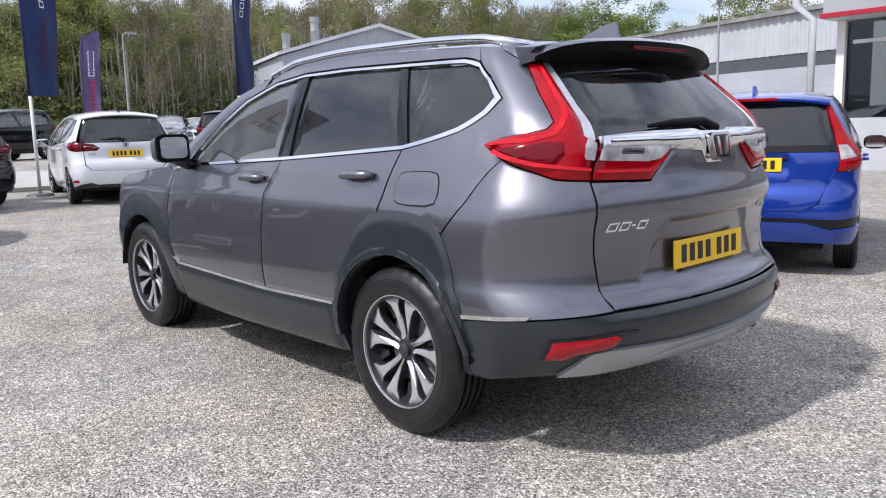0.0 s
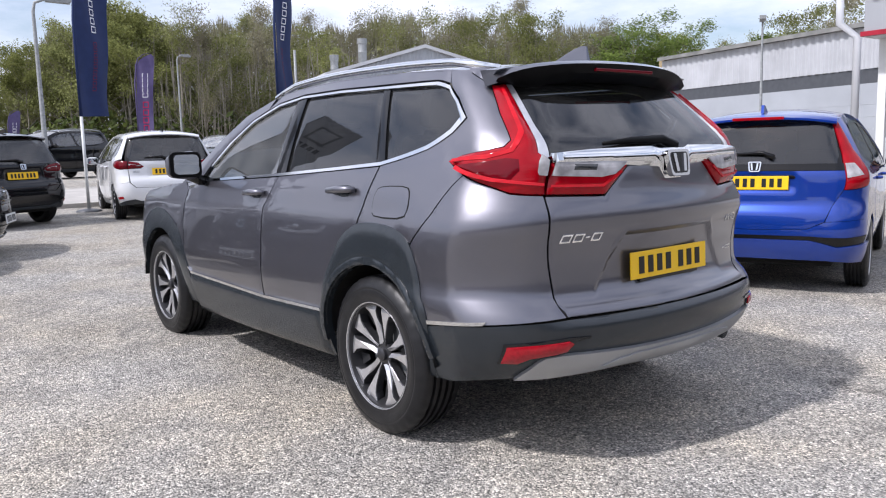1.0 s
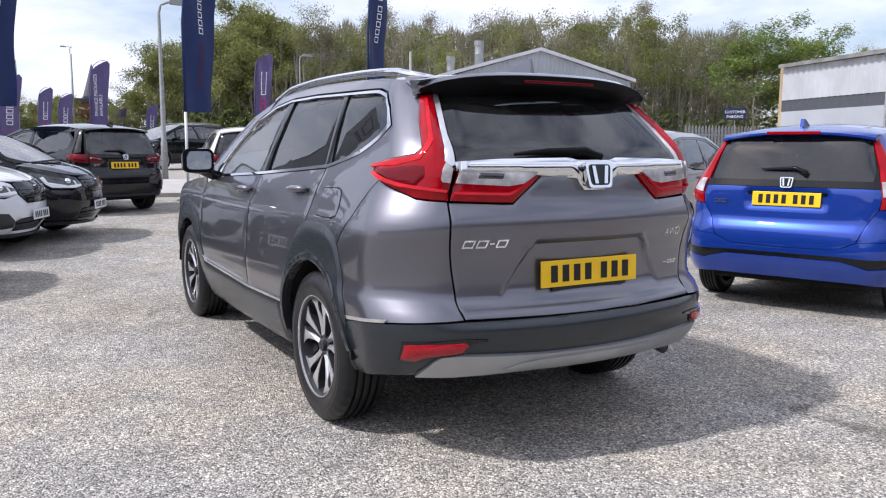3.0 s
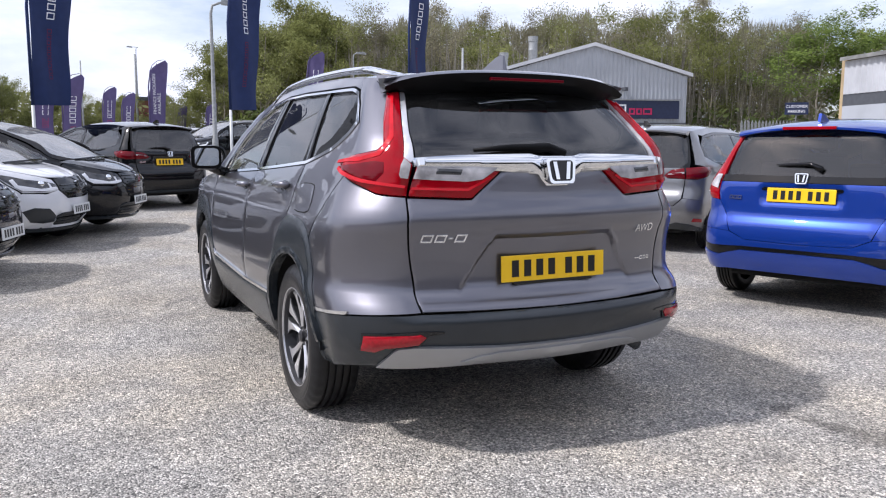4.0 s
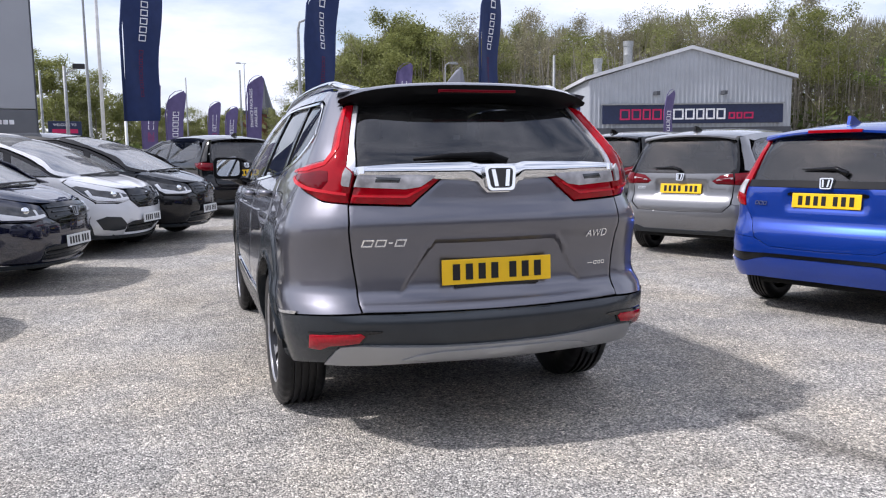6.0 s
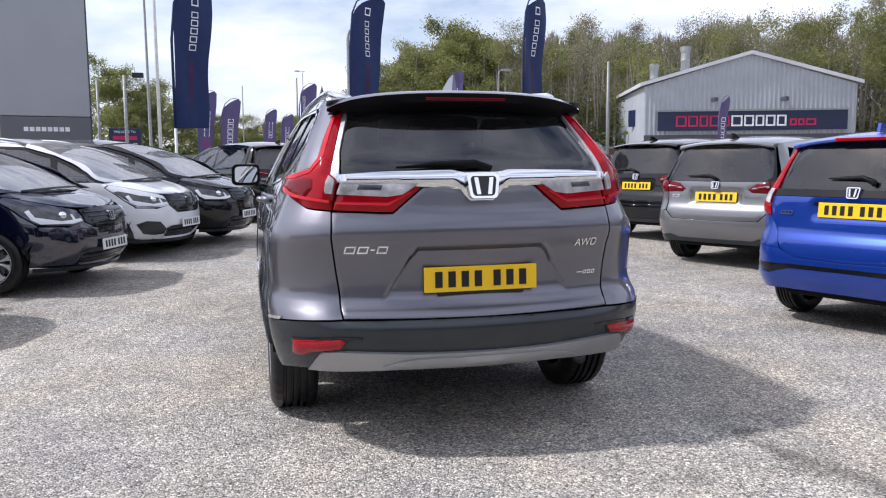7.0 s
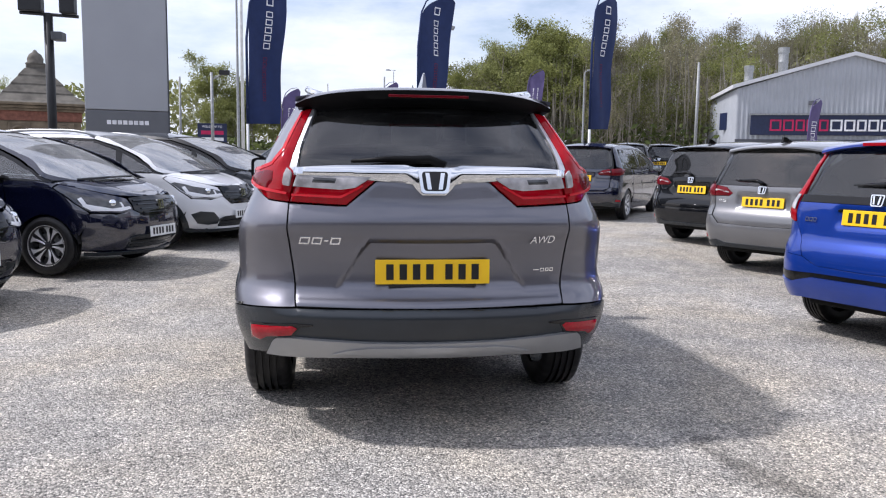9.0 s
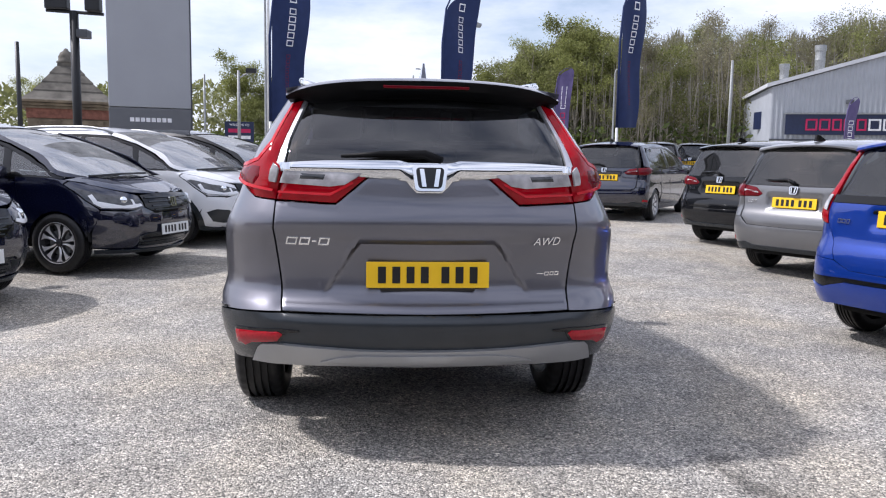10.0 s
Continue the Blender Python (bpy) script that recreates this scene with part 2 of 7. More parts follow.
    l.new(noise_at(0.8, 5, 0.4, 0.65, 0.0, 1.0), warm.inputs[0])
    l.new(mu.outputs[0], warm.inputs[1])
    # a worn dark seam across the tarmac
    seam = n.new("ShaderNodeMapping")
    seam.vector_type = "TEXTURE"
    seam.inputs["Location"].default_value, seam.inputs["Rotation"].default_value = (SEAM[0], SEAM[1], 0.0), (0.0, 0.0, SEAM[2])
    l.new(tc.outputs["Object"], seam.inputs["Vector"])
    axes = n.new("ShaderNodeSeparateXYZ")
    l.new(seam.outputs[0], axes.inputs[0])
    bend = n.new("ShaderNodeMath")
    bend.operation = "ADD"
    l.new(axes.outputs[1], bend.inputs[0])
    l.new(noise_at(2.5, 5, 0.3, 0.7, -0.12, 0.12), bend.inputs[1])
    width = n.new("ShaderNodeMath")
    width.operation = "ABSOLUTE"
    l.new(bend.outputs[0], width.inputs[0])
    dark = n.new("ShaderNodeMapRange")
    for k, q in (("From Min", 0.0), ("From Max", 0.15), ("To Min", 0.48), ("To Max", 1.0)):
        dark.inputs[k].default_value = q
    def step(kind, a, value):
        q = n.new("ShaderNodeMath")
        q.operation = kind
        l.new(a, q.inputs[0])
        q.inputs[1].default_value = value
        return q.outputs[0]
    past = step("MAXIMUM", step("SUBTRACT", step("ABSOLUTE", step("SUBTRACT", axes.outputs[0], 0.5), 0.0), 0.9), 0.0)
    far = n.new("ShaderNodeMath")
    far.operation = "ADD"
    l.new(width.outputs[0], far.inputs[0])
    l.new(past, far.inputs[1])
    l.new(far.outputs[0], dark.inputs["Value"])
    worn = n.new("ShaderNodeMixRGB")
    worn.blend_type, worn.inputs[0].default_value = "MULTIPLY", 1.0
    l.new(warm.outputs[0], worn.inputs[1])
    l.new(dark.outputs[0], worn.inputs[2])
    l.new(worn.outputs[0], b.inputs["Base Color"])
    bp = n.new("ShaderNodeBump")
    bp.inputs["Strength"].default_value, bp.inputs["Distance"].default_value = 1.0, 0.009
    l.new(chips.outputs["Distance"], bp.inputs["Height"])
    bp.invert = True
    l.new(bp.outputs[0], b.inputs["Normal"])
    return m


# ---- building blocks ----
def link_mesh(name, bm, material, parent=None, label="", smooth=False, angle=None):
    me = bpy.data.meshes.new(name)
    bmesh.ops.recalc_face_normals(bm, faces=bm.faces) if len(bm.faces) < 3000 else None
    bm.to_mesh(me)
    bm.free()
    for k in (material if isinstance(material, (list, tuple)) else [material]):
        me.materials.append(k)
    if smooth:
        me.polygons.foreach_set("use_smooth", [True] * len(me.polygons))
        if angle:
            me.set_sharp_from_angle(angle=radians(angle))
    ob = new(name, me)
    ob.parent = parent
    return tagged(ob, label)


def part(name, bm, material, parent, label="", smooth=False, angle=None):
    return link_mesh(name, bm, material, parent, label, smooth, angle)


def thing(name, m, label, category, group="", kind=""):
    ob = new(name)
    ob.matrix_world = m
    return tagged(ob, label, category, group, kind)


def add_box(bm, x0, x1, y0, y1, z0, z1, bevel=0.0, m=None):
    made = bmesh.ops.create_cube(bm, size=1.0)
    vs = made["verts"]
    for v in vs:
        v.co = Vector(((x0 + x1) / 2 + v.co.x * (x1 - x0), (y0 + y1) / 2 + v.co.y * (y1 - y0), (z0 + z1) / 2 + v.co.z * (z1 - z0)))
    if bevel:
        es = list({e for v in vs for e in v.link_edges})
        made = bmesh.ops.bevel(bm, geom=es, offset=bevel, segments=2, affect="EDGES", profile=0.6)
        vs = list({v for f in made["faces"] for v in f.verts} | {v for v in vs if v.is_valid})
    if m is not None:
        bmesh.ops.transform(bm, matrix=m, verts=[v for v in vs if v.is_valid])
    return vs


def box(x0, x1, y0, y1, z0, z1, bevel=0.0, m=None):
    bm = bmesh.new()
    add_box(bm, x0, x1, y0, y1, z0, z1, bevel, m)
    return bm


def tube(path, radius, seg=10, bm=None, ends=True):
    """A round bar along points; radius a number or one for each point."""
    bm = bm or bmesh.new()
    pts = [Vector(p) for p in path]
    rs = radius if isinstance(radius, (list, tuple)) else [radius] * len(pts)
    rings = []
    side = None
    for i, p in enumerate(pts):
        d = (pts[min(i + 1, len(pts) - 1)] - pts[max(i - 1, 0)]).normalized()
        if side is None:
            side = d.orthogonal().normalized()
        side = (side - d * side.dot(d)).normalized()
        up = d.cross(side)
        rings.append([bm.verts.new(p + rs[i] * (math.cos(a) * side + math.sin(a) * up)) for a in (2 * math.pi * k / seg for k in range(seg))])
    for a, b in zip(rings, rings[1:]):
        for k in range(seg):
            bm.faces.new((a[k], a[(k + 1) % seg], b[(k + 1) % seg], b[k]))
    if ends:
        bm.faces.new(rings[0][::-1])
        bm.faces.new(rings[-1])
    return bm


def lathe(profile, seg=48, bm=None, shift=(0, 0, 0)):
    """Profile points (r, x) turned about the x axis."""
    bm = bm or bmesh.new()
    rings = []
    for r, x in profile:
        rings.append([bm.verts.new((x + shift[0], shift[1] + r * math.cos(2 * math.pi * k / seg), shift[2] + r * math.sin(2 * math.pi * k / seg))) for k in range(seg)])
    for a, b in zip(rings, rings[1:]):
        for k in range(seg):
            bm.faces.new((a[k], a[(k + 1) % seg], b[(k + 1) % seg], b[k]))
    return bm


def plate_of(outline, y0, y1, bm=None, axis="y"):
    """A slab: an outline of (x, z) points, thick from y0 to y1."""
    bm = bm or bmesh.new()
    put = (lambda a, d, c: (a, d, c)) if axis == "y" else ((lambda a, d, c: (d, a, c)) if axis == "x" else (lambda a, d, c: (a, c, d)))
    f = [bm.verts.new(put(x, y0, z)) for x, z in outline]
    g = [bm.verts.new(put(x, y1, z)) for x, z in outline]
    n = len(outline)
    bm.faces.new(f)
    bm.faces.new(g[::-1])
    for k in range(n):
        bm.faces.new((f[k], g[k], g[(k + 1) % n], f[(k + 1) % n]))
    return bm


# ---- shapes of car bodies ----
def curve_through(pairs):
    """A smooth line through (t, value) pairs, with no overshoot."""
    ts = [float(p[0]) for p in pairs]
    vs = [float(p[1]) for p in pairs]
    n = len(ts)
    d = [(vs[i + 1] - vs[i]) / (ts[i + 1] - ts[i]) for i in range(n - 1)]
    m = [d[0]] + [0.0 if d[i - 1] * d[i] <= 0 else 2 * d[i - 1] * d[i] / (d[i - 1] + d[i]) for i in range(1, n - 1)] + [d[-1]]

    def at(t):
        if t <= ts[0]:
            return vs[0] + m[0] * (t - ts[0])
        if t >= ts[-1]:
            return vs[-1] + m[-1] * (t - ts[-1])
        i = 0
        while t > ts[i + 1]:
            i += 1
        h = ts[i + 1] - ts[i]
        a = (t - ts[i]) / h
        return ((1 + 2 * a) * (1 - a) ** 2 * vs[i] + a * (1 - a) ** 2 * h * m[i] + a * a * (3 - 2 * a) * vs[i + 1] + a * a * (a - 1) * h * m[i + 1])
    return at


def ease(a):
    a = min(1.0, max(0.0, a))
    return a * a * (3 - 2 * a)


class Shell:
    """The skin of a car: s runs from the middle of the tail round the corner and along the side to the middle of the nose, z is height."""

    def __init__(self, hw, yr, yf, rr, rf, wz, rz, fz, bow=0.03, crown_r=0.06, crown_f=0.25, blend_r=1.0, blend_f=1.2, haunch=((0.0, 0.0), (2.0, 0.0))):
        self.hw, self.yr, self.yf, self.rr, self.rf = hw, yr, yf, rr, rf
        self.wz, self.rz, self.fz = curve_through(wz), curve_through(rz), curve_through(fz)
        self.bow, self.crown_r, self.crown_f, self.blend_r, self.blend_f = bow, crown_r, crown_f, blend_r, blend_f
        self.haunch = curve_through(haunch)
        self.cuts = [hw - rr, hw - rr + rr * math.pi / 2]
        self.cuts.append(self.cuts[1] + (yf - rf) - (yr + rr))
        self.cuts.append(self.cuts[2] + rf * math.pi / 2)
        self.total = self.cuts[3] + hw - rf

    def nominal(self, s):
        c = self.cuts
        if s < c[0]:
            return s, self.yr
        if s < c[1]:
            a = (s - c[0]) / self.rr
            return c[0] + self.rr * math.sin(a), self.yr + self.rr * (1 - math.cos(a))
        if s < c[2]:
            return self.hw, self.yr + self.rr + s - c[1]
        if s < c[3]:
            a = (s - c[2]) / self.rf
            return self.hw - self.rf * (1 - math.cos(a)), self.yf - self.rf * (1 - math.sin(a))
        return max(0.0, self.hw - self.rf - (s - c[3])), self.yf

    def xyz(self, s, z):
        X, Y = self.nominal(abs(s))
        tr = ease(1 - (Y - self.yr) / self.blend_r)
        tf = ease(1 - (self.yf - Y) / self.blend_f)
        y = Y + (self.rz(z) - self.yr + self.crown_r * (1 - 0.45 * ease((z - 1.1) / 0.2)) * (X / self.hw) ** 2) * tr + (self.fz(z) - self.yf - self.crown_f * (X / self.hw) ** 2) * tf
        mid = (self.yr + self.yf) / 2
        x = X / self.hw * self.wz(z) * (1 - self.bow * abs((Y - mid) / (self.yf - mid)) ** 3)
        x += self.haunch(z) * ease(X / self.hw * 2 - 1) * ease(1 - (Y - self.yr - 0.25) / 0.8)
        return (math.copysign(x, s), y, z)

    def _find(self, ok, lo, hi):
        for _ in range(40):
            m = (lo + hi) / 2
            if ok(m):
                lo = m
            else:
                hi = m
        return lo

    def sy(self, y, z):
        return self._find(lambda s: self.xyz(s, z)[1] < y, 0.0, self.total)

    def sx(self, x, z):
        return self._find(lambda s: self.xyz(s, z)[0] < x, 0.0, self.cuts[1])

    def sxf(self, x, z):
        return self._find(lambda s: self.xyz(s, z)[0] > x, self.cuts[2], self.total)


SUV = Shell(0.925, -1.02, 3.58, 0.26, 0.35,
            wz=[(0.2, 0.83), (0.35, 0.885), (0.5, 0.918), (0.62, 0.927), (0.75, 0.918), (0.9, 0.908), (0.965, 0.902), (1.0, 0.889), (1.06, 0.875), (1.12, 0.856), (1.3, 0.778), (1.5, 0.672), (1.62, 0.596), (1.7, 0.5)],
            rz=[(0.25, -0.85), (0.386, -0.913), (0.45, -0.955), (0.525, -0.98), (0.6, -0.98), (0.635, -0.965), (0.66, -0.93), (0.7, -0.91), (0.8, -0.905), (0.9, -0.92), (0.95, -0.94), (0.985, -0.945), (1.08, -0.918), (1.175, -0.903), (1.226, -0.882), (1.28, -0.845), (1.4, -0.73), (1.51, -0.615), (1.6, -0.52), (1.7, -0.42)],
            fz=[(0.25, 3.5), (0.45, 3.57), (0.7, 3.58), (0.9, 3.55), (1.0, 3.48), (1.1, 3.3)], bow=0.035, crown_r=0.19,
            haunch=((0.3, 0.0), (0.6, 0.012), (0.66, 0.01), (0.71, 0.0), (0.8, 0.008), (0.9, 0.015), (1.0, 0.01), (1.06, 0.0), (1.1, -0.006), (1.2, -0.008), (1.4, -0.006), (1.6, 0.0)))


def inside(px, pz, poly):
    """Which of the points lie in the polygon."""
    hit = np.zeros(len(px), bool)
    n = len(poly)
    for i in range(n):
        (x0, z0), (x1, z1) = poly[i], poly[(i + 1) % n]
        if z0 == z1:
            continue
        c = ((z0 > pz) != (z1 > pz)) & (px < (x1 - x0) * (pz - z0) / (z1 - z0) + x0)
        hit ^= c
    return hit


def away(px, pz, poly):
    """How far the points lie from the polygon's edge."""
    best = np.full(len(px), 9.0)
    n = len(poly)
    for i in range(n):
        a, b = np.array(poly[i]), np.array(poly[(i + 1) % n])
        d = b - a
        q = max(1e-12, float(d @ d))
        t = np.clip(((px - a[0]) * d[0] + (pz - a[1]) * d[1]) / q, 0, 1)
        best = np.minimum(best, np.hypot(px - a[0] - t * d[0], pz - a[1] - t * d[1]))
    return best


def rounded(poly, times):
    for _ in range(times):
        out = []
        n = len(poly)
        for i in range(n):
            (x0, z0), (x1, z1) = poly[i], poly[(i + 1) % n]
            out += [(0.75 * x0 + 0.25 * x1, 0.75 * z0 + 0.25 * z1), (0.25 * x0 + 0.75 * x1, 0.25 * z0 + 0.75 * z1)]
        poly = out
    return poly


def spaced(poly, step):
    out = []
    n = len(poly)
    for i in range(n):
        (x0, z0), (x1, z1) = poly[i], poly[(i + 1) % n]
        k = max(1, math.ceil(math.hypot(x1 - x0, z1 - z0) / step))
        out += [(x0 + (x1 - x0) * j / k, z0 + (z1 - z0) * j / k) for j in range(k)]
    return out


def panel(outline, skin, step=0.035, off=0.0, edge=0.012, soft=0, gap=0.0025, flip=False, bm=None, bulge=0.0):
    """A sheet cut to an outline of (u, v), laid on skin(u, v) -> (x, y, z), lifted by off, with its edges turned in."""
    poly = rounded(list(outline), soft)
    poly = spaced(poly, step)
    us, vs = [p[0] for p in poly], [p[1] for p in poly]
    gu, gv = np.meshgrid(np.arange(min(us), max(us), step), np.arange(min(vs), max(vs), step))
    gu, gv = gu.ravel(), gv.ravel()
    gu = gu + 0.5 * step * (np.round(gv / step) % 2)
    near = away(gu, gv, poly)
    keep = inside(gu, gv, poly) & (near > 0.55 * step)
    pts = [Vector(p) for p in poly] + [Vector((a, b)) for a, b in zip(gu[keep], gv[keep])]
    n = len(poly)
    res = delaunay_2d_cdt(pts, [(i, (i + 1) % n) for i in range(n)], [], 0, 1e-6)
    v2, faces, orig = res[0], res[2], res[3]
    cx = np.array([sum(v2[i][0] for i in f) / len(f) for f in faces])
    cz = np.array([sum(v2[i][1] for i in f) / len(f) for f in faces])
    ok = inside(cx, cz, poly)
    dist = away(np.array([v[0] for v in v2]), np.array([v[1] for v in v2]), poly)
    bm = bm or bmesh.new()
    made, h = [], 1e-3
    for v, d in zip(v2, dist):
        u, w = v[0], v[1]
        p = Vector(skin(u, w))
        nu = (Vector(skin(u + h, w)) - Vector(skin(u - h, w))).cross(Vector(skin(u, w + h)) - Vector(skin(u, w - h)))
        nu.normalize()
        if nu.dot(p - Vector((0, 1.2, 0.7))) < 0:
            nu.negate()
        drop = gap if d < 1e-5 else 0.0
        rise = bulge * min(1.0, d / 0.03)
        if flip:
            p.x, nu.x = -p.x, -nu.x
        made.append((bm.verts.new(p + nu * (off - drop + rise)), nu))
    for f, k in zip(faces, ok):
        if k:
            vs3 = [made[i][0] for i in f]
            a, b, c = (v.co for v in vs3[:3])
            if (b - a).cross(c - a).dot(made[f[0]][1]) < 0:
                vs3.reverse()
            try:
                bm.faces.new(vs3)
            except ValueError:
                pass
    if edge:
        rim = [e for e in bm.edges if len(e.link_faces) == 1 and e.verts[0] in {m[0] for m in made}]
        lower = {}
        norm = {m[0]: m[1] for m in made}
        for e in rim:
            for v in e.verts:
                if v not in lower:
                    lower[v] = bm.verts.new(v.co - norm[v] * edge)
        for e in rim:
            f = e.link_faces[0]
            loop = [l for l in f.loops if l.edge == e][0]
            a, b = loop.vert, loop.link_loop_next.vert
            bm.faces.new((b, a, lower[a], lower[b]))
    loose = [v for v in bm.verts if not v.link_faces]
    if loose:
        bmesh.ops.delete(bm, geom=loose, context="VERTS")
    return bm


def skin_part(name, bm, material, parent, label=""):
    me = bpy.data.meshes.new(name)
    bm.to_mesh(me)
    bm.free()
    me.materials.append(material)
    me.polygons.foreach_set("use_smooth", [True] * len(me.polygons))
    me.set_sharp_from_angle(angle=radians(38))
    ob = new(name, me)
    ob.parent = parent
    return tagged(ob, label)


def arc(cy, cz, r, a0, a1, n=14):
    return [(cy + r * math.cos(radians(a0 + (a1 - a0) * k / n)), cz + r * math.sin(radians(a0 + (a1 - a0) * k / n))) for k in range(n + 1)]


# ---- ground ----
def gz(y):
    """Height of the yard, which climbs gently away from the parked car."""
    return 0.02 * max(0.0, min(y, 26.0) - 1.6)


def stand(x, y, heading=0.0):
    """Pose on the yard, nose turned by heading degrees from +y."""
    return pose(x, y, gz(y), 0, 0, heading)


# ---- wheels ----
def wheel_kit(R, width, rim, spokes, twin, face, dark):
    """Meshes of a wheel whose outer face looks to +x: tyre, rim barrel, spokes, disc, cap."""
    kit = {}
    w = width / 2
    prof = [(rim - 0.005, -w * 0.9), (rim + 0.02, -w * 0.98), (R - 0.045, -w), (R - 0.012, -w * 0.86), (R - 0.002, -w * 0.74)]
    for g in (-0.45, -0.15, 0.15, 0.45):
        prof += [(R, w * (g - 0.075)), (R - 0.014, w * (g - 0.06)), (R - 0.014, w * (g + 0.06)), (R, w * (g + 0.075))]
    prof += [(R - 0.002, w * 0.74), (R - 0.012, w * 0.86), (R - 0.045, w), (R - 0.06, w * 1.01), (rim + 0.03, w * 0.99), (rim + 0.018, w * 0.95), (rim - 0.004, w * 0.93)]
    side_ring = [(R - 0.045, w), (R - 0.05, w * 1.012), (R - 0.056, w * 0.995)]
    at = prof.index((R - 0.06, w * 1.01))
    prof[at:at] = side_ring[1:]
    seg = 144 if twin else 72
    bm = lathe(prof, seg)
    for v in bm.verts:
        r = math.hypot(v.co.y, v.co.z)
        k = round(math.atan2(v.co.z, v.co.y) / (2 * math.pi / seg))
        if r > R - 0.02 and abs(v.co.x) > w * 0.5 and k % 4 == 0:
            v.co.y *= 1 - 0.0035 / r
            v.co.z *= 1 - 0.0035 / r
    kit["tyre"] = (bm, M["rubber"])
    kit["rim"] = (lathe([(rim, w * 0.93), (rim + 0.006, w * 0.9), (rim - 0.012, w * 0.86), (rim - 0.02, w * 0.4), (rim - 0.035, -w * 0.7)], 48), dark)
    kit["lip"] = (lathe([(rim - 0.004, w * 0.86), (rim - 0.002, w * 0.935), (rim + 0.002, w * 0.95), (rim + 0.004, w * 0.9)], 48), face)
    xo = w * 0.82
    for sgn in ((-1, 1) if twin else (0,)):
        bm = bmesh.new()
        r0, r1, r2 = 0.03, rim * 0.62, rim - 0.008
        if twin:
            ring = [(0.2, 3), (0.34, 3.2), (0.55, 4.6), (0.74, 6.5), (0.86, 6.0), (1.0, 4.0), (1.0, 29.0), (0.93, 27.0), (0.84, 22.5), (0.7, 20.0), (0.5, 19.5), (0.34, 20.0), (0.2, 30.0)]
            out = [(k * r2 * math.cos(radians(q)), sgn * k * r2 * math.sin(radians(q))) for k, q in ring]
        else:
            out = [(r0, -0.022), (r1, -0.028), (r2, -0.062), (r2, 0.05), (r1, 0.016), (r0, 0.022)]
        top, low = [], []
        for r, q in out:
            dip = 0.03 - 0.024 * (r / rim) ** 2 + (0.012 if twin and abs(q) < 0.1 * r else 0.0)
            top.append(bm.verts.new((xo - dip, r, q)))
            low.append(bm.verts.new((xo - dip - 0.04, r, q * 0.9)))
        cap = bm.faces.new(top)
        cap.material_index = 0
        n = len(top)
        for i in range(n):
            bm.faces.new((top[i], low[i], low[(i + 1) % n], top[(i + 1) % n])).material_index = 1
        bmesh.ops.recalc_face_normals(bm, faces=bm.faces)
        if twin:
            for f in bmesh.ops.inset_individual(bm, faces=[cap], thickness=0.003, depth=0.004)["faces"]:
                f.material_index = 1
        kit["spoke%d" % sgn] = (bm, [face, dark])
        if twin and sgn > 0:
            bm = bmesh.new()
            for a, b in ((0.0, 0.055), (2 * math.pi / 10, 0.05)):
                q = [(r1 * 0.75, -b * 0.4), (r2, -b), (r2, b), (r1 * 0.75, b * 0.4)]
                if a:
                    q = [(r1 * 1.0, -0.012), (r2, -b * 0.62), (r2, b * 0.62), (r1 * 1.0, 0.012)]
                bm.faces.new([bm.verts.new((xo - 0.05 - (0.0 if a else 0.012), r * math.cos(a) - c * math.sin(a), r * math.sin(a) + c * math.cos(a))) for r, c in q])
            kit["pocket"] = (bm, dark)
    kit["wheel"] = (lathe([(0.0, xo - 0.03), (0.055, xo - 0.034), (0.06, xo - 0.07), (0.0, xo - 0.07)], 24), dark)
    kit["brake_disc"] = (lathe([(0.0, w * 0.1), (rim * 0.66, w * 0.1), (rim * 0.66, 0.0), (0.0, 0.0)], 32), M["galv"])
    kit["back"] = (lathe([(0.0, -w * 0.35), (rim - 0.02, -w * 0.35)], 32), M["under"])
    kit["centre_cap"] = (lathe([(0.0, xo - 0.008), (0.02, xo - 0.01), (0.029, xo - 0.016), (0.03, xo - 0.05)], 24), dark)
    out = {"count": spokes}
    for name, (b, m) in kit.items():
        me = bpy.data.meshes.new(name)
        b.to_mesh(me)
        b.free()
        for k in (m if isinstance(m, list) else [m]):
            me.materials.append(k)
        if not name.startswith("spoke"):
            me.polygons.foreach_set("use_smooth", [True] * len(me.polygons))
            me.set_sharp_from_angle(angle=radians(35))
        out[name] = me
    return out


def put_wheel(kit, parent, x, y, z, turn=0.0):
    """A wheel at a hub, facing outwards."""
    w = new("wheel", kit["wheel"])
    w.parent = parent
    w.matrix_local = pose(x, y, z, 0, 0, 0 if x > 0 else 180) @ Matrix.Rotation(turn, 4, "X")
    for name in ("tyre", "rim", "lip", "brake_disc", "back", "centre_cap"):
        o = new({"lip": "rim_lip", "back": "wheel_back"}.get(name, name), kit[name])
        o.parent = w
    for name in ("spoke-1", "spoke0", "spoke1", "pocket"):
        if name in kit:
            for k in range(kit["count"]):
                o = new("spoke" if name != "pocket" else "rim_pocket", kit[name])
                o.parent = w
                o.matrix_local = Matrix.Rotation(2 * math.pi * k / kit["count"], 4, "X")
    return w


PLATE_BAR = {}


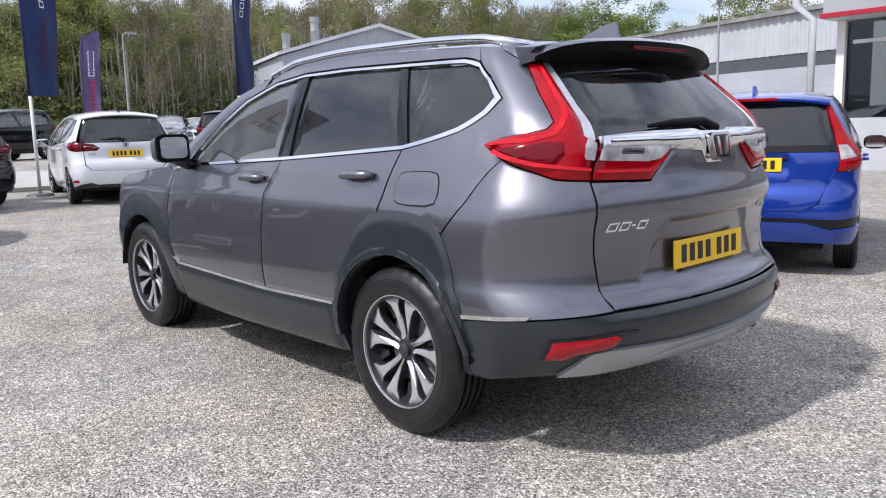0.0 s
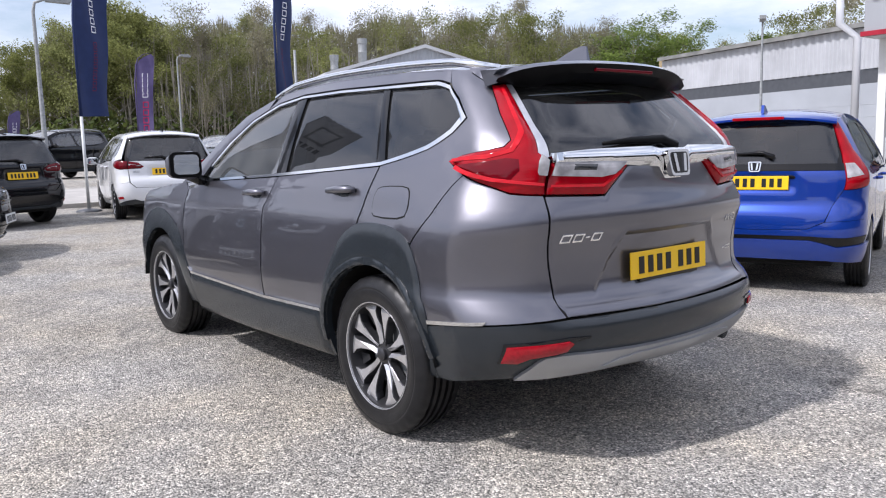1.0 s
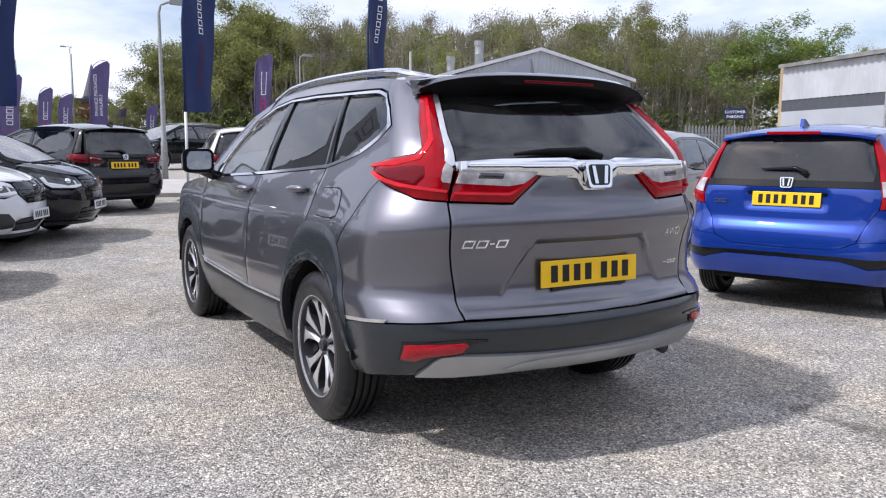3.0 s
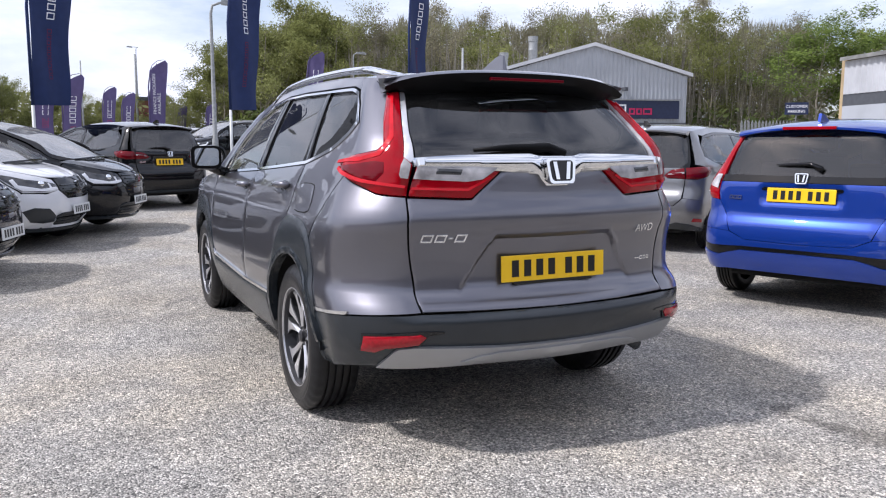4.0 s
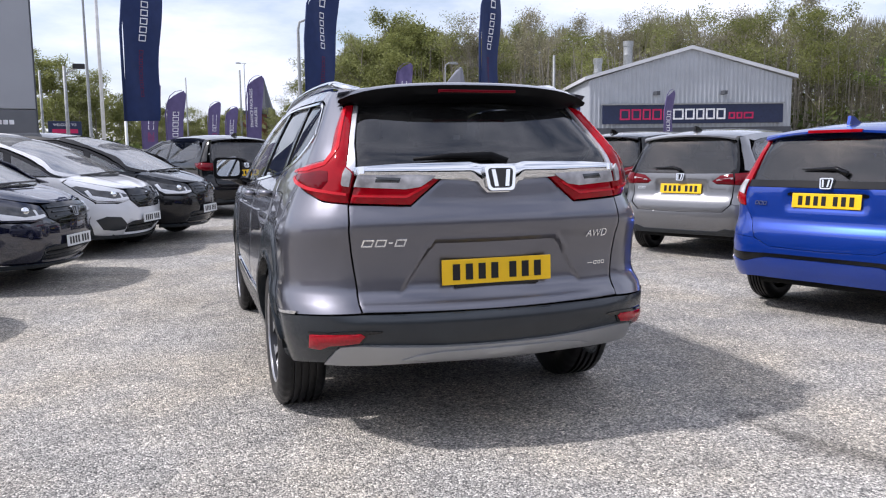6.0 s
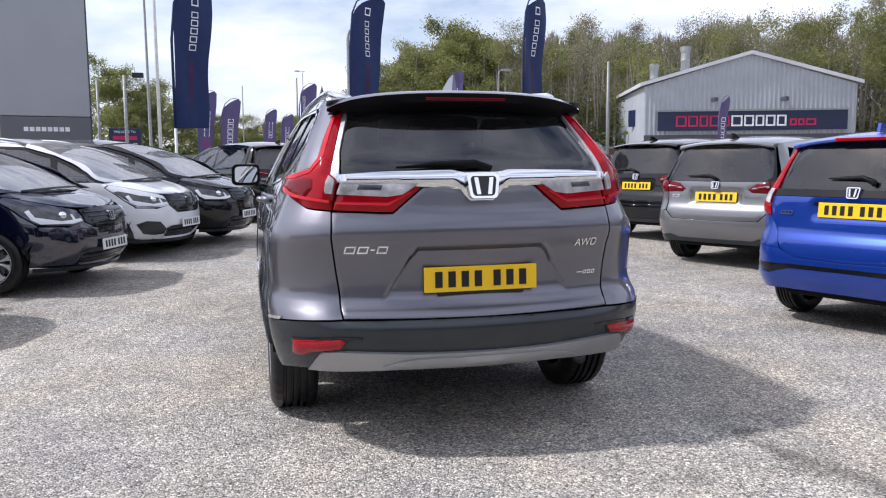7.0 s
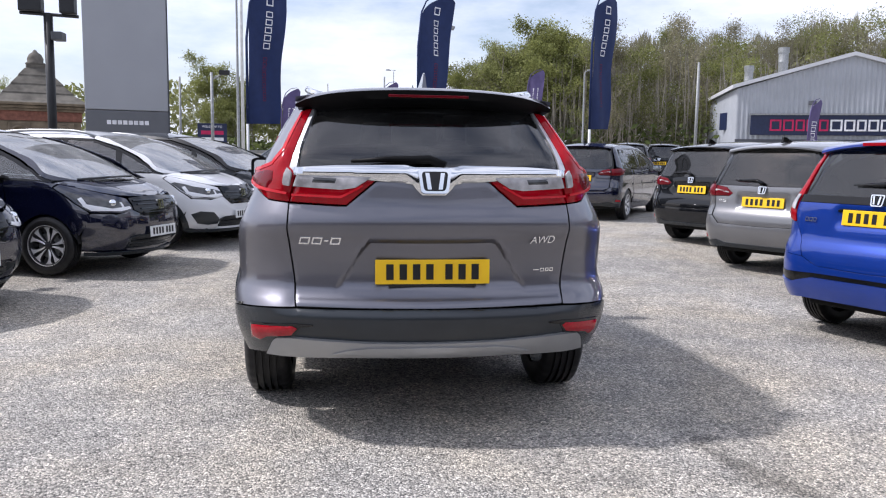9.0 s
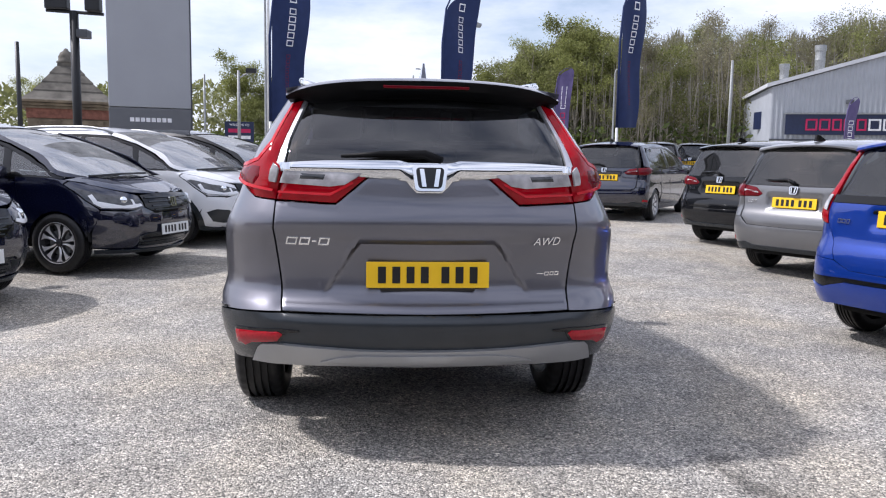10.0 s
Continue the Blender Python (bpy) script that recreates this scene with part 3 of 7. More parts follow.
def number_plate(parent, m, sheet, groups, w=0.52, h=0.111):
    """A pressed plate; its characters become plain bars."""
    p = part("number_plate", box(-w / 2, w / 2, -0.004, 0.004, -h / 2, h / 2, 0.003), sheet, parent, "plate with its characters as plain bars")
    p.matrix_local = m
    x = -w * 0.43
    n = sum(groups) + 0.45 * (len(groups) - 1)
    cell = w * 0.86 / n
    if "bar" not in PLATE_BAR:
        me = bpy.data.meshes.new("character_bar")
        b = box(0.012, 0.043, -0.0065, -0.004, -0.035, 0.035)
        b.to_mesh(me)
        b.free()
        me.materials.append(M["ink"])
        PLATE_BAR["bar"] = me
    for g in groups:
        for _ in range(g):
            o = new("character_bar", PLATE_BAR["bar"])
            o.parent = p
            o.matrix_local = Matrix.Translation((x, 0, 0)) @ Matrix.Diagonal((cell / 0.056, 1, 1, 1))
            x += cell
        x += cell * 0.45
    return p


def badge(parent, m, w, h, material=None):
    """Maker's mark as a plain bright frame with a dark middle."""
    out = [(-w / 2, h / 2), (w / 2, h / 2), (w * 0.4, -h / 2), (-w * 0.4, -h / 2)]
    b = part("badge", plate_of(rounded(spaced(out, w * 0.34), 2), -0.012, 0.01), material or M["chrome"], parent, "plain chrome maker's mark")
    b.matrix_local = m
    inner = [(x * 0.8, z * 0.8) for x, z in out]
    part("badge_field", plate_of(rounded(spaced(inner, w * 0.3), 2), -0.0135, 0.0), M["gloss"], b)
    bm = bmesh.new()
    for sgn in (-1, 1):
        plate_of([(sgn * w * 0.17, h * 0.34), (sgn * w * 0.29, h * 0.34), (sgn * w * 0.22, -h * 0.34), (sgn * w * 0.1, -h * 0.34)], -0.018, 0.0, bm)
    part("badge_emblem", bm, M["chrome"], b)
    return b


def bars(parent, m, widths, h, material, name="lettering", slant=0.2):
    """Raised model lettering as plain slanted bars."""
    bm = bmesh.new()
    x = 0.0
    for w in widths:
        if w > 0:
            t = h * 0.17
            def quad(a, b, z0, z1):
                plate_of([(x + a + slant * z0, z0), (x + b + slant * z0, z0), (x + b + slant * z1, z1), (x + a + slant * z1, z1)], -0.003, 0.0, bm)
            quad(0, w, 0, t)
            quad(0, w, h - t, h)
            quad(0, t, t, h - t)
            quad(w - t, w, t, h - t)
        x += abs(w) + 0.006
    o = part(name, bm, material, parent, "raised lettering as plain frames")
    o.matrix_local = m
    return o


def seat(car, x, y, z, back=0.62, w=0.48):
    bm = bmesh.new()
    add_box(bm, x - w / 2, x + w / 2, y - 0.05, y + 0.45, z, z + 0.14, 0.04)
    add_box(bm, x - w / 2, x + w / 2, -0.06, 0.06, 0, back, 0.05, Matrix.Translation((0, y - 0.06, z + 0.1)) @ Matrix.Rotation(radians(14), 4, "X"))
    add_box(bm, x - 0.13, x + 0.13, -0.045, 0.045, back + 0.03, back + 0.2, 0.04, Matrix.Translation((0, y - 0.06, z + 0.1)) @ Matrix.Rotation(radians(12), 4, "X"))
    part("seat", bm, M["seat"], car, "dark cloth seat", smooth=True, angle=45)


def smoothed(pts, times=2):
    """Rounds the corners of an open line."""
    for _ in range(times):
        out = [pts[0]]
        for (x0, z0), (x1, z1) in zip(pts, pts[1:]):
            out += [(0.75 * x0 + 0.25 * x1, 0.75 * z0 + 0.25 * z1), (0.25 * x0 + 0.75 * x1, 0.25 * z0 + 0.75 * z1)]
        pts = out + [pts[-1]]
    return pts


# ---- the grey sport utility car ----
def build_suv():
    car = thing("sport_utility_car", pose(0, 0, 0), "steel grey metallic SUV with dark lower cladding, on worn tarmac", "car")
    S = SUV
    skin = S.xyz
    P = M["steel"]

    def fitted(outline):
        """Follows the tumblehome of the upper side."""
        return [(s + 0.03 * ease((z - 0.75) / 0.2) * ease((s - 0.9) / 0.25) * (1 - 0.6 * ease((z - 1.42) / 0.15)), z) for s, z in outline]

    def both(name, outline, material, label="", **kw):
        for flip in (False, True):
            skin_part(name, panel(fitted(outline), skin, flip=flip, **kw), material, car, label)

    def span(name, half, material, label="", **kw):
        """A panel across the tail from one half of its outline, given from the bottom middle round to the top middle."""
        skin_part(name, panel(half + [(-s, z) for s, z in reversed(half) if s > 1e-6], skin, **kw), material, car, label)

    def side(pts):
        return [(S.sy(y, z), z) for y, z in pts]

    g_r = [(1.311, 0.565), (1.345, 0.72), (1.436, 0.876), (1.59, 0.928), (1.8, 0.943), (1.945, 0.925), (2.1, 0.83), (2.215, 0.66), (2.262, 0.485), (2.262, 0.27), (2.235, 0.27)]
    wide = [(1.785 + (s - 1.785) * 1.02, 0.5 + (z - 0.5) * 1.025 if z > 0.6 else z) for s, z in smoothed(g_r)]
    both("arch_cladding", wide + side(arc(0, 0.355, 0.41, -12, 183, 18)) + [(1.302, 0.335)], M["clad"], "dark plastic arch cladding", off=0.004, step=0.022, edge=0.03, bulge=0.01)
    both("arch_lip", side(arc(0, 0.355, 0.445, 0, 170, 18) + arc(0, 0.355, 0.412, 170, 0, 18)), M["clad"], off=0.02, step=0.02, edge=0.02, bulge=0.006)
    belt = [(1.06, 1.383), (1.22, 1.325), (1.46, 1.262), (1.83, 1.195), (2.2, 1.172), (2.72, 1.142), (3.2, 1.12), (3.55, 1.104), (3.76, 1.098)]
    top = [(1.115, 1.46), (1.26, 1.525), (1.57, 1.547), (2.03, 1.556), (2.45, 1.566), (2.83, 1.564), (3.08, 1.535), (3.32, 1.455), (3.52, 1.33), (3.68, 1.195)]
    both("quarter_panel", [(1.915, 0.926), (1.863, 1.08), (1.825, 1.193), (1.46, 1.26), (1.22, 1.323), (1.05, 1.382), (1.1, 1.47), (1.24, 1.536), (1.24, 1.6), (0.95, 1.575), (0.868, 1.515), (0.88, 1.4), (0.874, 1.29), (0.905, 1.266), (0.97, 1.254), (1.107, 1.236), (1.212, 1.211), (1.153, 1.192), (1.047, 1.158), (1.25, 1.012), (1.44, 0.881), (1.59, 0.932), (1.8, 0.947)], P)
    both("rear_corner", [(1.433, 0.873), (1.245, 1.006), (1.041, 1.156), (0.908, 1.112), (0.832, 1.084), (0.787, 1.079), (0.715, 1.075), (0.676, 0.9), (0.653, 0.75), (0.634, 0.618), (0.75, 0.612), (0.91, 0.6), (1.1, 0.59), (1.308, 0.575), (1.342, 0.72)], P)
    both("rear_door", [(2.268, 0.508), (2.884, 0.496), (2.892, 0.8), (2.846, 0.98), (2.745, 1.137), (2.2, 1.168), (1.835, 1.19), (1.873, 1.08), (1.925, 0.928), (1.948, 0.928), (2.103, 0.833), (2.218, 0.663)], P)
    both("front_door", side([(1.063, 0.496), (2.12, 0.512), (2.2, 0.6), (2.2, 0.85), (2.13, 1.04), (1.95, 1.092), (1.72, 1.101), (0.917, 1.135), (1.022, 0.98), (1.068, 0.8)]), P)
    g_f = [(2.13, 0.3), (2.14, 0.5), (2.2, 0.64), (2.33, 0.8), (2.52, 0.885), (2.7, 0.9), (2.88, 0.86), (3.04, 0.75), (3.14, 0.55), (3.17, 0.3)]
    both("arch_cladding", side([(2.66 + (y - 2.66) * 1.02, 0.5 + (z - 0.5) * 1.025 if z > 0.55 else z) for y, z in smoothed(g_f)] + arc(2.66, 0.355, 0.41, -8, 188, 18)), M["clad"], off=0.006, step=0.03, edge=0.03)
    both("front_wing", side([(2.207, 0.66), (2.335, 0.808), (2.52, 0.89), (2.7, 0.905), (2.88, 0.866), (3.04, 0.757), (3.2, 0.8), (3.25, 0.95), (3.0, 1.01), (2.6, 1.055), (2.2, 1.085), (2.14, 1.04), (2.207, 0.85)]), P)
    both("sill_cladding", [(2.266, 0.262), (2.268, 0.5), (2.885, 0.486), (3.955, 0.505), (3.965, 0.3), (3.95, 0.25), (3.2, 0.245)], M["clad"], off=0.004, step=0.025, bulge=0.014)
    both("sill_strip", [(2.27, 0.497), (2.885, 0.482), (3.93, 0.505), (3.96, 0.54), (3.985, 0.545), (3.97, 0.534), (3.93, 0.519), (2.885, 0.497), (2.27, 0.511)], M["chrome"], step=0.03, off=0.012)
    both("rear_strip", [(1.308, 0.566), (0.925, 0.597), (0.912, 0.611), (1.308, 0.582)], M["chrome"], step=0.02, off=0.005)
    # tail
    def shelf(s, z):
        x, y, zz = skin(s, z)
        h = 1e-3
        a, b = skin(abs(s) - h, z), skin(abs(s) + h, z)
        tx, ty = b[0] - a[0], b[1] - a[1]
        q = math.hypot(tx, ty) or 1.0
        o = (0.026 - 0.03 * ease((abs(s) - 0.5) / 0.35)) * ease((0.617 - z) / 0.03) * (1 - 0.35 * ease((0.56 - z) / 0.06)) * ease((1.25 - abs(s)) / 0.3)
        return (x + math.copysign(o * ty / q, s), y - o * tx / q, zz)

    def bumper_span(name, half, material, label="", **kw):
        skin_part(name, panel(half + [(-s, z) for s, z in reversed(half) if s > 1e-6], shelf, **kw), material, car, label)

    bumper_span("rear_bumper", [(0.0, 0.46), (0.35, 0.465), (0.6, 0.472), (0.725, 0.468), (0.8, 0.375), (0.9, 0.362), (1.08, 0.335), (1.29, 0.33), (1.308, 0.558), (1.1, 0.58), (0.91, 0.592), (0.75, 0.604), (0.63, 0.61), (0.0, 0.612)], M["clad"], "dark plastic bumper", off=0.0, step=0.018)
    bumper_span("bumper_skid", [(0.0, 0.394), (0.4, 0.39), (0.7, 0.38), (0.805, 0.376), (0.745, 0.455), (0.72, 0.474), (0.66, 0.48), (0.5, 0.474), (0.3, 0.466), (0.0, 0.464)], M["skid"], "satin silver lower bumper trim", off=0.016, step=0.03, edge=0.05)
    bumper_span("skid_inset", [(0.0, 0.398), (0.25, 0.399), (0.42, 0.406), (0.47, 0.414), (0.4, 0.436), (0.3, 0.447), (0.0, 0.45)], M["skid"], "raised middle of the skid trim", off=0.024, step=0.02, edge=0.016, bulge=0.008)

    def gate(s, z):
        x, y, zz = skin(s, z)
        wide = 0.295 + (0.932 - z) * 0.85 if z > 0.872 else 0.346 + (0.872 - z) * 0.65
        d = min(0.932 - z, (wide - abs(x)) * 0.78)
        brow = ease(d / 0.007) * (1 - ease((d - 0.018) / 0.008)) * ease((z - 0.84) / 0.025)
        dish = ease((d - 0.018) / 0.016) * ease((z - 0.66) / 0.07)
        return (x, y - 0.006 * brow + 0.013 * dish, zz)

    half = [(0.0, 0.617), (0.626, 0.62), (0.645, 0.75), (0.668, 0.9), (0.706, 1.072), (0.425, 1.063), (0.285, 1.18), (0.27, 1.196), (0.0, 1.196)]
    whole = half + [(-s, z) for s, z in reversed(half) if s > 1e-6]
    skin_part("tailgate", panel(whole, gate, step=0.0105), P, car, "grey tailgate with a recess for its plate")
    # Black sheet behind the tailgate supplies the shade in its shut line.
    skin_part("shut_gap", panel([(s * 1.03, z) for s, z in whole], gate, off=-0.03, edge=0, step=0.03), M["under"], car)
    span("window_seal", [(0.0, 1.19), (0.72, 1.2), (0.74, 1.226), (0.0, 1.232)], M["gloss"], off=-0.012, edge=0)
    span("rear_window", [(0.0, 1.226), (0.715, 1.228), (0.748, 1.338), (0.765, 1.5), (0.77, 1.57), (0.0, 1.57)], M["privacy"], "tinted rear window", off=-0.006, step=0.04)
    both("window_trim", [(0.722, 1.222), (0.754, 1.338), (0.768, 1.49), (0.78, 1.54), (0.799, 1.54), (0.794, 1.49), (0.78, 1.334), (0.769, 1.236), (0.735, 1.215)], M["alloy"], "silver trim beside the rear window", off=0.003, step=0.02)
    lens = [(1.205, 1.211), (1.105, 1.231), (0.968, 1.249), (0.9, 1.26), (0.87, 1.285), (0.876, 1.39), (0.865, 1.512), (0.8, 1.512), (0.79, 1.4), (0.783, 1.334), (0.772, 1.238), (0.735, 1.216), (0.722, 1.205), (0.712, 1.081), (0.787, 1.085), (0.832, 1.09), (0.908, 1.117), (1.04, 1.162), (1.15, 1.196)]
    for flip in (False, True):
        tl = skin_part("tail_light", panel(fitted(lens), skin, off=0.006, step=0.018, flip=flip, bulge=0.018, edge=0.035), M["red"], car, "red L-shaped tail light")
        for nm, ol in (("lamp_band", [(1.14, 1.2), (0.95, 1.212), (0.86, 1.235), (0.815, 1.3), (0.82, 1.48), (0.835, 1.48), (0.835, 1.31), (0.875, 1.246), (0.955, 1.228), (1.14, 1.212)]), ("lamp_lower_band", [(1.1, 1.175), (0.9, 1.128), (0.72, 1.108), (0.72, 1.12), (0.9, 1.143), (1.09, 1.188)])):
            skin_part(nm, panel(fitted(ol), skin, off=0.0285, step=0.012, flip=flip, edge=0.006), M["red_deep"], tl)
        # Darker red sheet laid on the lens, painting in the shade inside it.
        skin_part("lamp_chamber", panel(fitted([(1.08, 1.187), (0.95, 1.203), (0.88, 1.214), (0.835, 1.21), (0.82, 1.17), (0.84, 1.13), (0.9, 1.145), (1.0, 1.172)]), skin, off=0.0275, step=0.012, flip=flip, edge=0.006), M["red_wine"], tl)
        skin_part("reversing_lamp", panel([(0.719, 1.15), (0.725, 1.203), (0.738, 1.214), (0.758, 1.225), (0.763, 1.2), (0.757, 1.165), (0.748, 1.153)], skin, off=0.031, step=0.012, flip=flip, edge=0.01), M["clear"], tl)
        gl = skin_part("tailgate_light", panel([(0.702, 1.206), (0.5, 1.197), (0.29, 1.188), (0.427, 1.071), (0.55, 1.075), (0.703, 1.081)], skin, off=0.006, step=0.018, flip=flip, bulge=0.016, edge=0.035), M["red"], car, "red lamp with a clear upper half on the tailgate")
        skin_part("clear_lamp", panel([(0.698, 1.203), (0.48, 1.195), (0.32, 1.187), (0.39, 1.145), (0.46, 1.136), (0.7, 1.15)], skin, off=0.027, step=0.012, flip=flip, edge=0.008), M["clear"], gl)
        skin_part("lamp_bulb", panel([(0.61, 1.188), (0.49, 1.183), (0.495, 1.164), (0.61, 1.168)], skin, off=0.0295, step=0.012, flip=flip, edge=0.004), M["lamp_inside"], gl)
        skin_part("lamp_line", panel([(0.695, 1.103), (0.45, 1.096), (0.35, 1.15), (0.36, 1.158), (0.455, 1.107), (0.695, 1.114)], skin, off=0.027, step=0.012, flip=flip, edge=0.006), M["red_deep"], gl)
        # Flat black sheet round the reflector draws its recess's shade; nothing is sunk.
        skin_part("reflector_recess", panel([(0.874, 0.448), (0.858, 0.528), (0.64, 0.545), (0.55, 0.543), (0.55, 0.536), (0.612, 0.527), (0.64, 0.486), (0.77, 0.466), (0.805, 0.443)], shelf, off=0.008, step=0.012, flip=flip, edge=0.012), M["black"], car, "black sheet round the reflector, for the shade of its recess")
        skin_part("reflector", panel([(0.862, 0.455), (0.848, 0.518), (0.64, 0.533), (0.622, 0.522), (0.65, 0.493), (0.77, 0.474), (0.81, 0.452)], shelf, off=0.014, step=0.012, flip=flip, edge=0.02, bulge=0.006), M["reflector"], car, "red bumper reflector")
    half_bar = [(0.0, 1.122), (0.06, 1.122), (0.085, 1.142), (0.105, 1.168), (0.15, 1.186), (0.3, 1.194), (0.5, 1.201), (0.708, 1.206), (0.714, 1.221), (0.5, 1.227), (0.3, 1.229), (0.0, 1.231)]
    def bar_face(s, z):
        x, y, _ = skin(s, 1.19)
        mid, half_h = 1.213, 0.017
        if abs(s) < 0.15:
            k = ease((0.15 - abs(s)) / 0.07)
            mid, half_h = 1.213 - 0.036 * k, 0.017 + 0.038 * k
        q = (z - mid) / half_h
        return (x, y + (0.012 if q > 0 else 0.006) * q * q, z)
    skin_part("chrome_bar", panel(half_bar + [(-s, z) for s, z in reversed(half_bar) if s > 1e-6], bar_face, off=0.027, step=0.008, edge=0.04), M["chrome"], car, "chrome bar across the tailgate")
    badge(car, pose(0, skin(0, 1.178)[1] - 0.036, 1.178, -10), 0.15, 0.108)
    number_plate(car, pose(0, -0.904, 0.772, -2), M["yellow"], (4, 3))
    part("plate_surround", box(-0.2, 0.2, -0.906, -0.89, 0.703, 0.716, 0.002), M["gloss"], car)
    def on_gate(x, z, off):
        return (x, gate(S.sx(abs(x), z), z)[1] - off, z)
    def letters(x, z, widths, h, t, slant):
        """Model lettering laid on the tailgate as plain slanted frames; a negative width is a dash."""
        bm = bmesh.new()
        for w in widths:
            a = abs(w)
            cells = [(0, a, 0, t), (0, a, h - t, h), (0, t, t, h - t), (a - t, a, t, h - t)] if w > 0 else [(0, a, h * 0.42, h * 0.42 + t)]
            for x0, x1, z0, z1 in cells:
                q = [(x + u + slant * v, z + v) for u, v in ((x0, z0), (x1, z0), (x1, z1), (x0, z1))]
                lo = [bm.verts.new(on_gate(u, v, 0.0)) for u, v in q]
                hi = [bm.verts.new(on_gate(u, v, 0.004)) for u, v in q]
                bm.faces.new(hi)
                for k in range(4):
                    bm.faces.new((lo[k], lo[(k + 1) % 4], hi[(k + 1) % 4], hi[k]))
            x += a + 0.3 * h
        part("lettering", bm, M["chrome"], car, "raised lettering as plain frames")
    letters(-0.6, 0.892, (0.046, 0.044, -0.018, 0.044), 0.033, 0.0065, 0.25)
    c = bpy.data.curves.new("drive_lettering", "FONT")
    c.body, c.size, c.extrude, c.shear = "AWD", 0.05, 0.002, 0.35
    c.materials.append(M["chrome"])
    o = new("drive_lettering", c)
    o.parent = car
    o.matrix_local = Matrix.Translation((0.452, on_gate(0.452, 0.91, 0.006)[1], 0.897)) @ pose(0, 0, 0, 90, 0, 13)
    letters(0.475, 0.762, (-0.03, 0.02, 0.018, 0.018), 0.017, 0.004, 0.15)
    # wiper on the rear window
    def wipe(s, z):
        return Vector(skin(s, z)) + Vector((0, -0.018, 0.006))
    part("rear_wiper", tube([wipe(0.06, 1.24), wipe(-0.02, 1.27), wipe(-0.25, 1.268), wipe(-0.44, 1.258)], [0.022, 0.019, 0.014, 0.007], 10), M["shade_black"], car, "black wiper parked on the rear window", smooth=True)
    both("spoiler_end", [(0.78, 1.516), (0.866, 1.517), (0.945, 1.577), (0.955, 1.605), (0.86, 1.605), (0.77, 1.588)], P, off=0.003, step=0.02)
    # roof
    zc = curve_through([(-0.62, 1.6), (-0.3, 1.632), (0.2, 1.66), (0.7, 1.668), (1.1, 1.652), (1.4, 1.61)])
    def ze(y):
        return zc(y) - 0.045
    def roof(u, y):
        h = ze(y)
        X = S.xyz(S.sy(y, h), h)[0]
        return (u / 0.6 * X, y, zc(y) - 0.045 * abs(u / 0.6) ** 2.4)
    skin_part("roof", panel([(-0.6, -0.58), (0.0, -0.64), (0.6, -0.58), (0.6, 1.3), (0.3, 1.36), (-0.3, 1.36), (-0.6, 1.3)], roof, step=0.06), P, car)
    cant = []
    for y in [-0.55 + 0.15 * k for k in range(13)]:
        cant.append((S.sy(y, ze(y)), ze(y) + 0.004))
    lower = [(3.2, 1.51), (3.08, 1.548), (2.83, 1.577), (2.45, 1.579), (2.03, 1.569), (1.57, 1.558), (1.26, 1.538)]
    both("roof_side", cant + lower + [(1.24, 1.6), (0.95, 1.573)], P, step=0.04)
    both("screen_pillar", [(3.17, 1.575), (3.2, 1.515), (3.335, 1.465), (3.54, 1.335), (3.7, 1.2), (3.8, 1.1), (4.1, 1.08), (3.86, 1.22), (3.66, 1.36), (3.45, 1.49)], P, step=0.04)
    for sgn in (-1, 1):
        pts = []
        for y in [-0.42 + 0.1 * k for k in range(19)]:
            h = ze(y)
            lift = 0.028 * ease((y + 0.44) / 0.22) * ease((1.42 - y) / 0.25)
            pts.append((sgn * (S.xyz(S.sy(y, h), h)[0] - 0.03), y, h + 0.008 + lift))
        part("roof_rail", tube(pts, 0.018, 10), M["chrome"], car, "bright metal roof rail", smooth=True)
    # spoiler over the rear window
    bm = bmesh.new()
    rows = []
    for k in range(25):
        x = -0.625 + 1.25 * k / 24
        q = abs(x / 0.625)
        lipy, lipz = -0.68 + 0.14 * q ** 2.2, 1.604 - 0.035 * q ** 2.5 - 0.03 * q ** 8
        rz_ = 1.612 - 0.048 * q ** 2.4
        base = -0.5 + 0.05 * q
        notch = 0.02 * ease((0.42 - abs(x)) / 0.06)
        e = ease((q - 0.72) / 0.28)
        low = 1.5 + notch - 0.03 * q
        low += (lipz - 0.022 - low) * e
        rows.append([bm.verts.new(c) for c in ((x * 0.98, -0.42, rz_ + 0.01), (x, -0.54, rz_ + 0.002), (x, lipy + 0.03, lipz + 0.008), (x, lipy, lipz - 0.006), (x, lipy + 0.014, lipz - 0.045 + 0.027 * e), (x * 0.985, base - 0.08, low), (x * 0.98, base, low - 0.01))])
    for a, b in zip(rows, rows[1:]):
        for i in range(6):
            f = bm.faces.new((a[i], b[i], b[i + 1], a[i + 1]))
            f.material_index = 0 if i < 3 else 1
    bm.faces.new(rows[0])
    bm.faces.new(rows[-1][::-1])
    bmesh.ops.recalc_face_normals(bm, faces=bm.faces)
    sp = part("spoiler", bm, [P, M["shade_black"]], car, "roof spoiler with a gloss black underside", smooth=True, angle=40)
    part("brake_light", box(-0.19, 0.19, -0.674, -0.65, 1.564, 1.578, 0.004), M["red_wine"], sp, "red high brake light")
    fin = plate_of([(-0.47, 1.615), (-0.24, 1.64), (-0.38, 1.695), (-0.43, 1.705), (-0.455, 1.7)], -0.014, 0.014, None, "x")
    for v in fin.verts:
        v.co.x *= 1.0 - 0.75 * ease((v.co.z - 1.62) / 0.08)
    part("roof_aerial", fin, P, car, "grey shark-fin aerial")
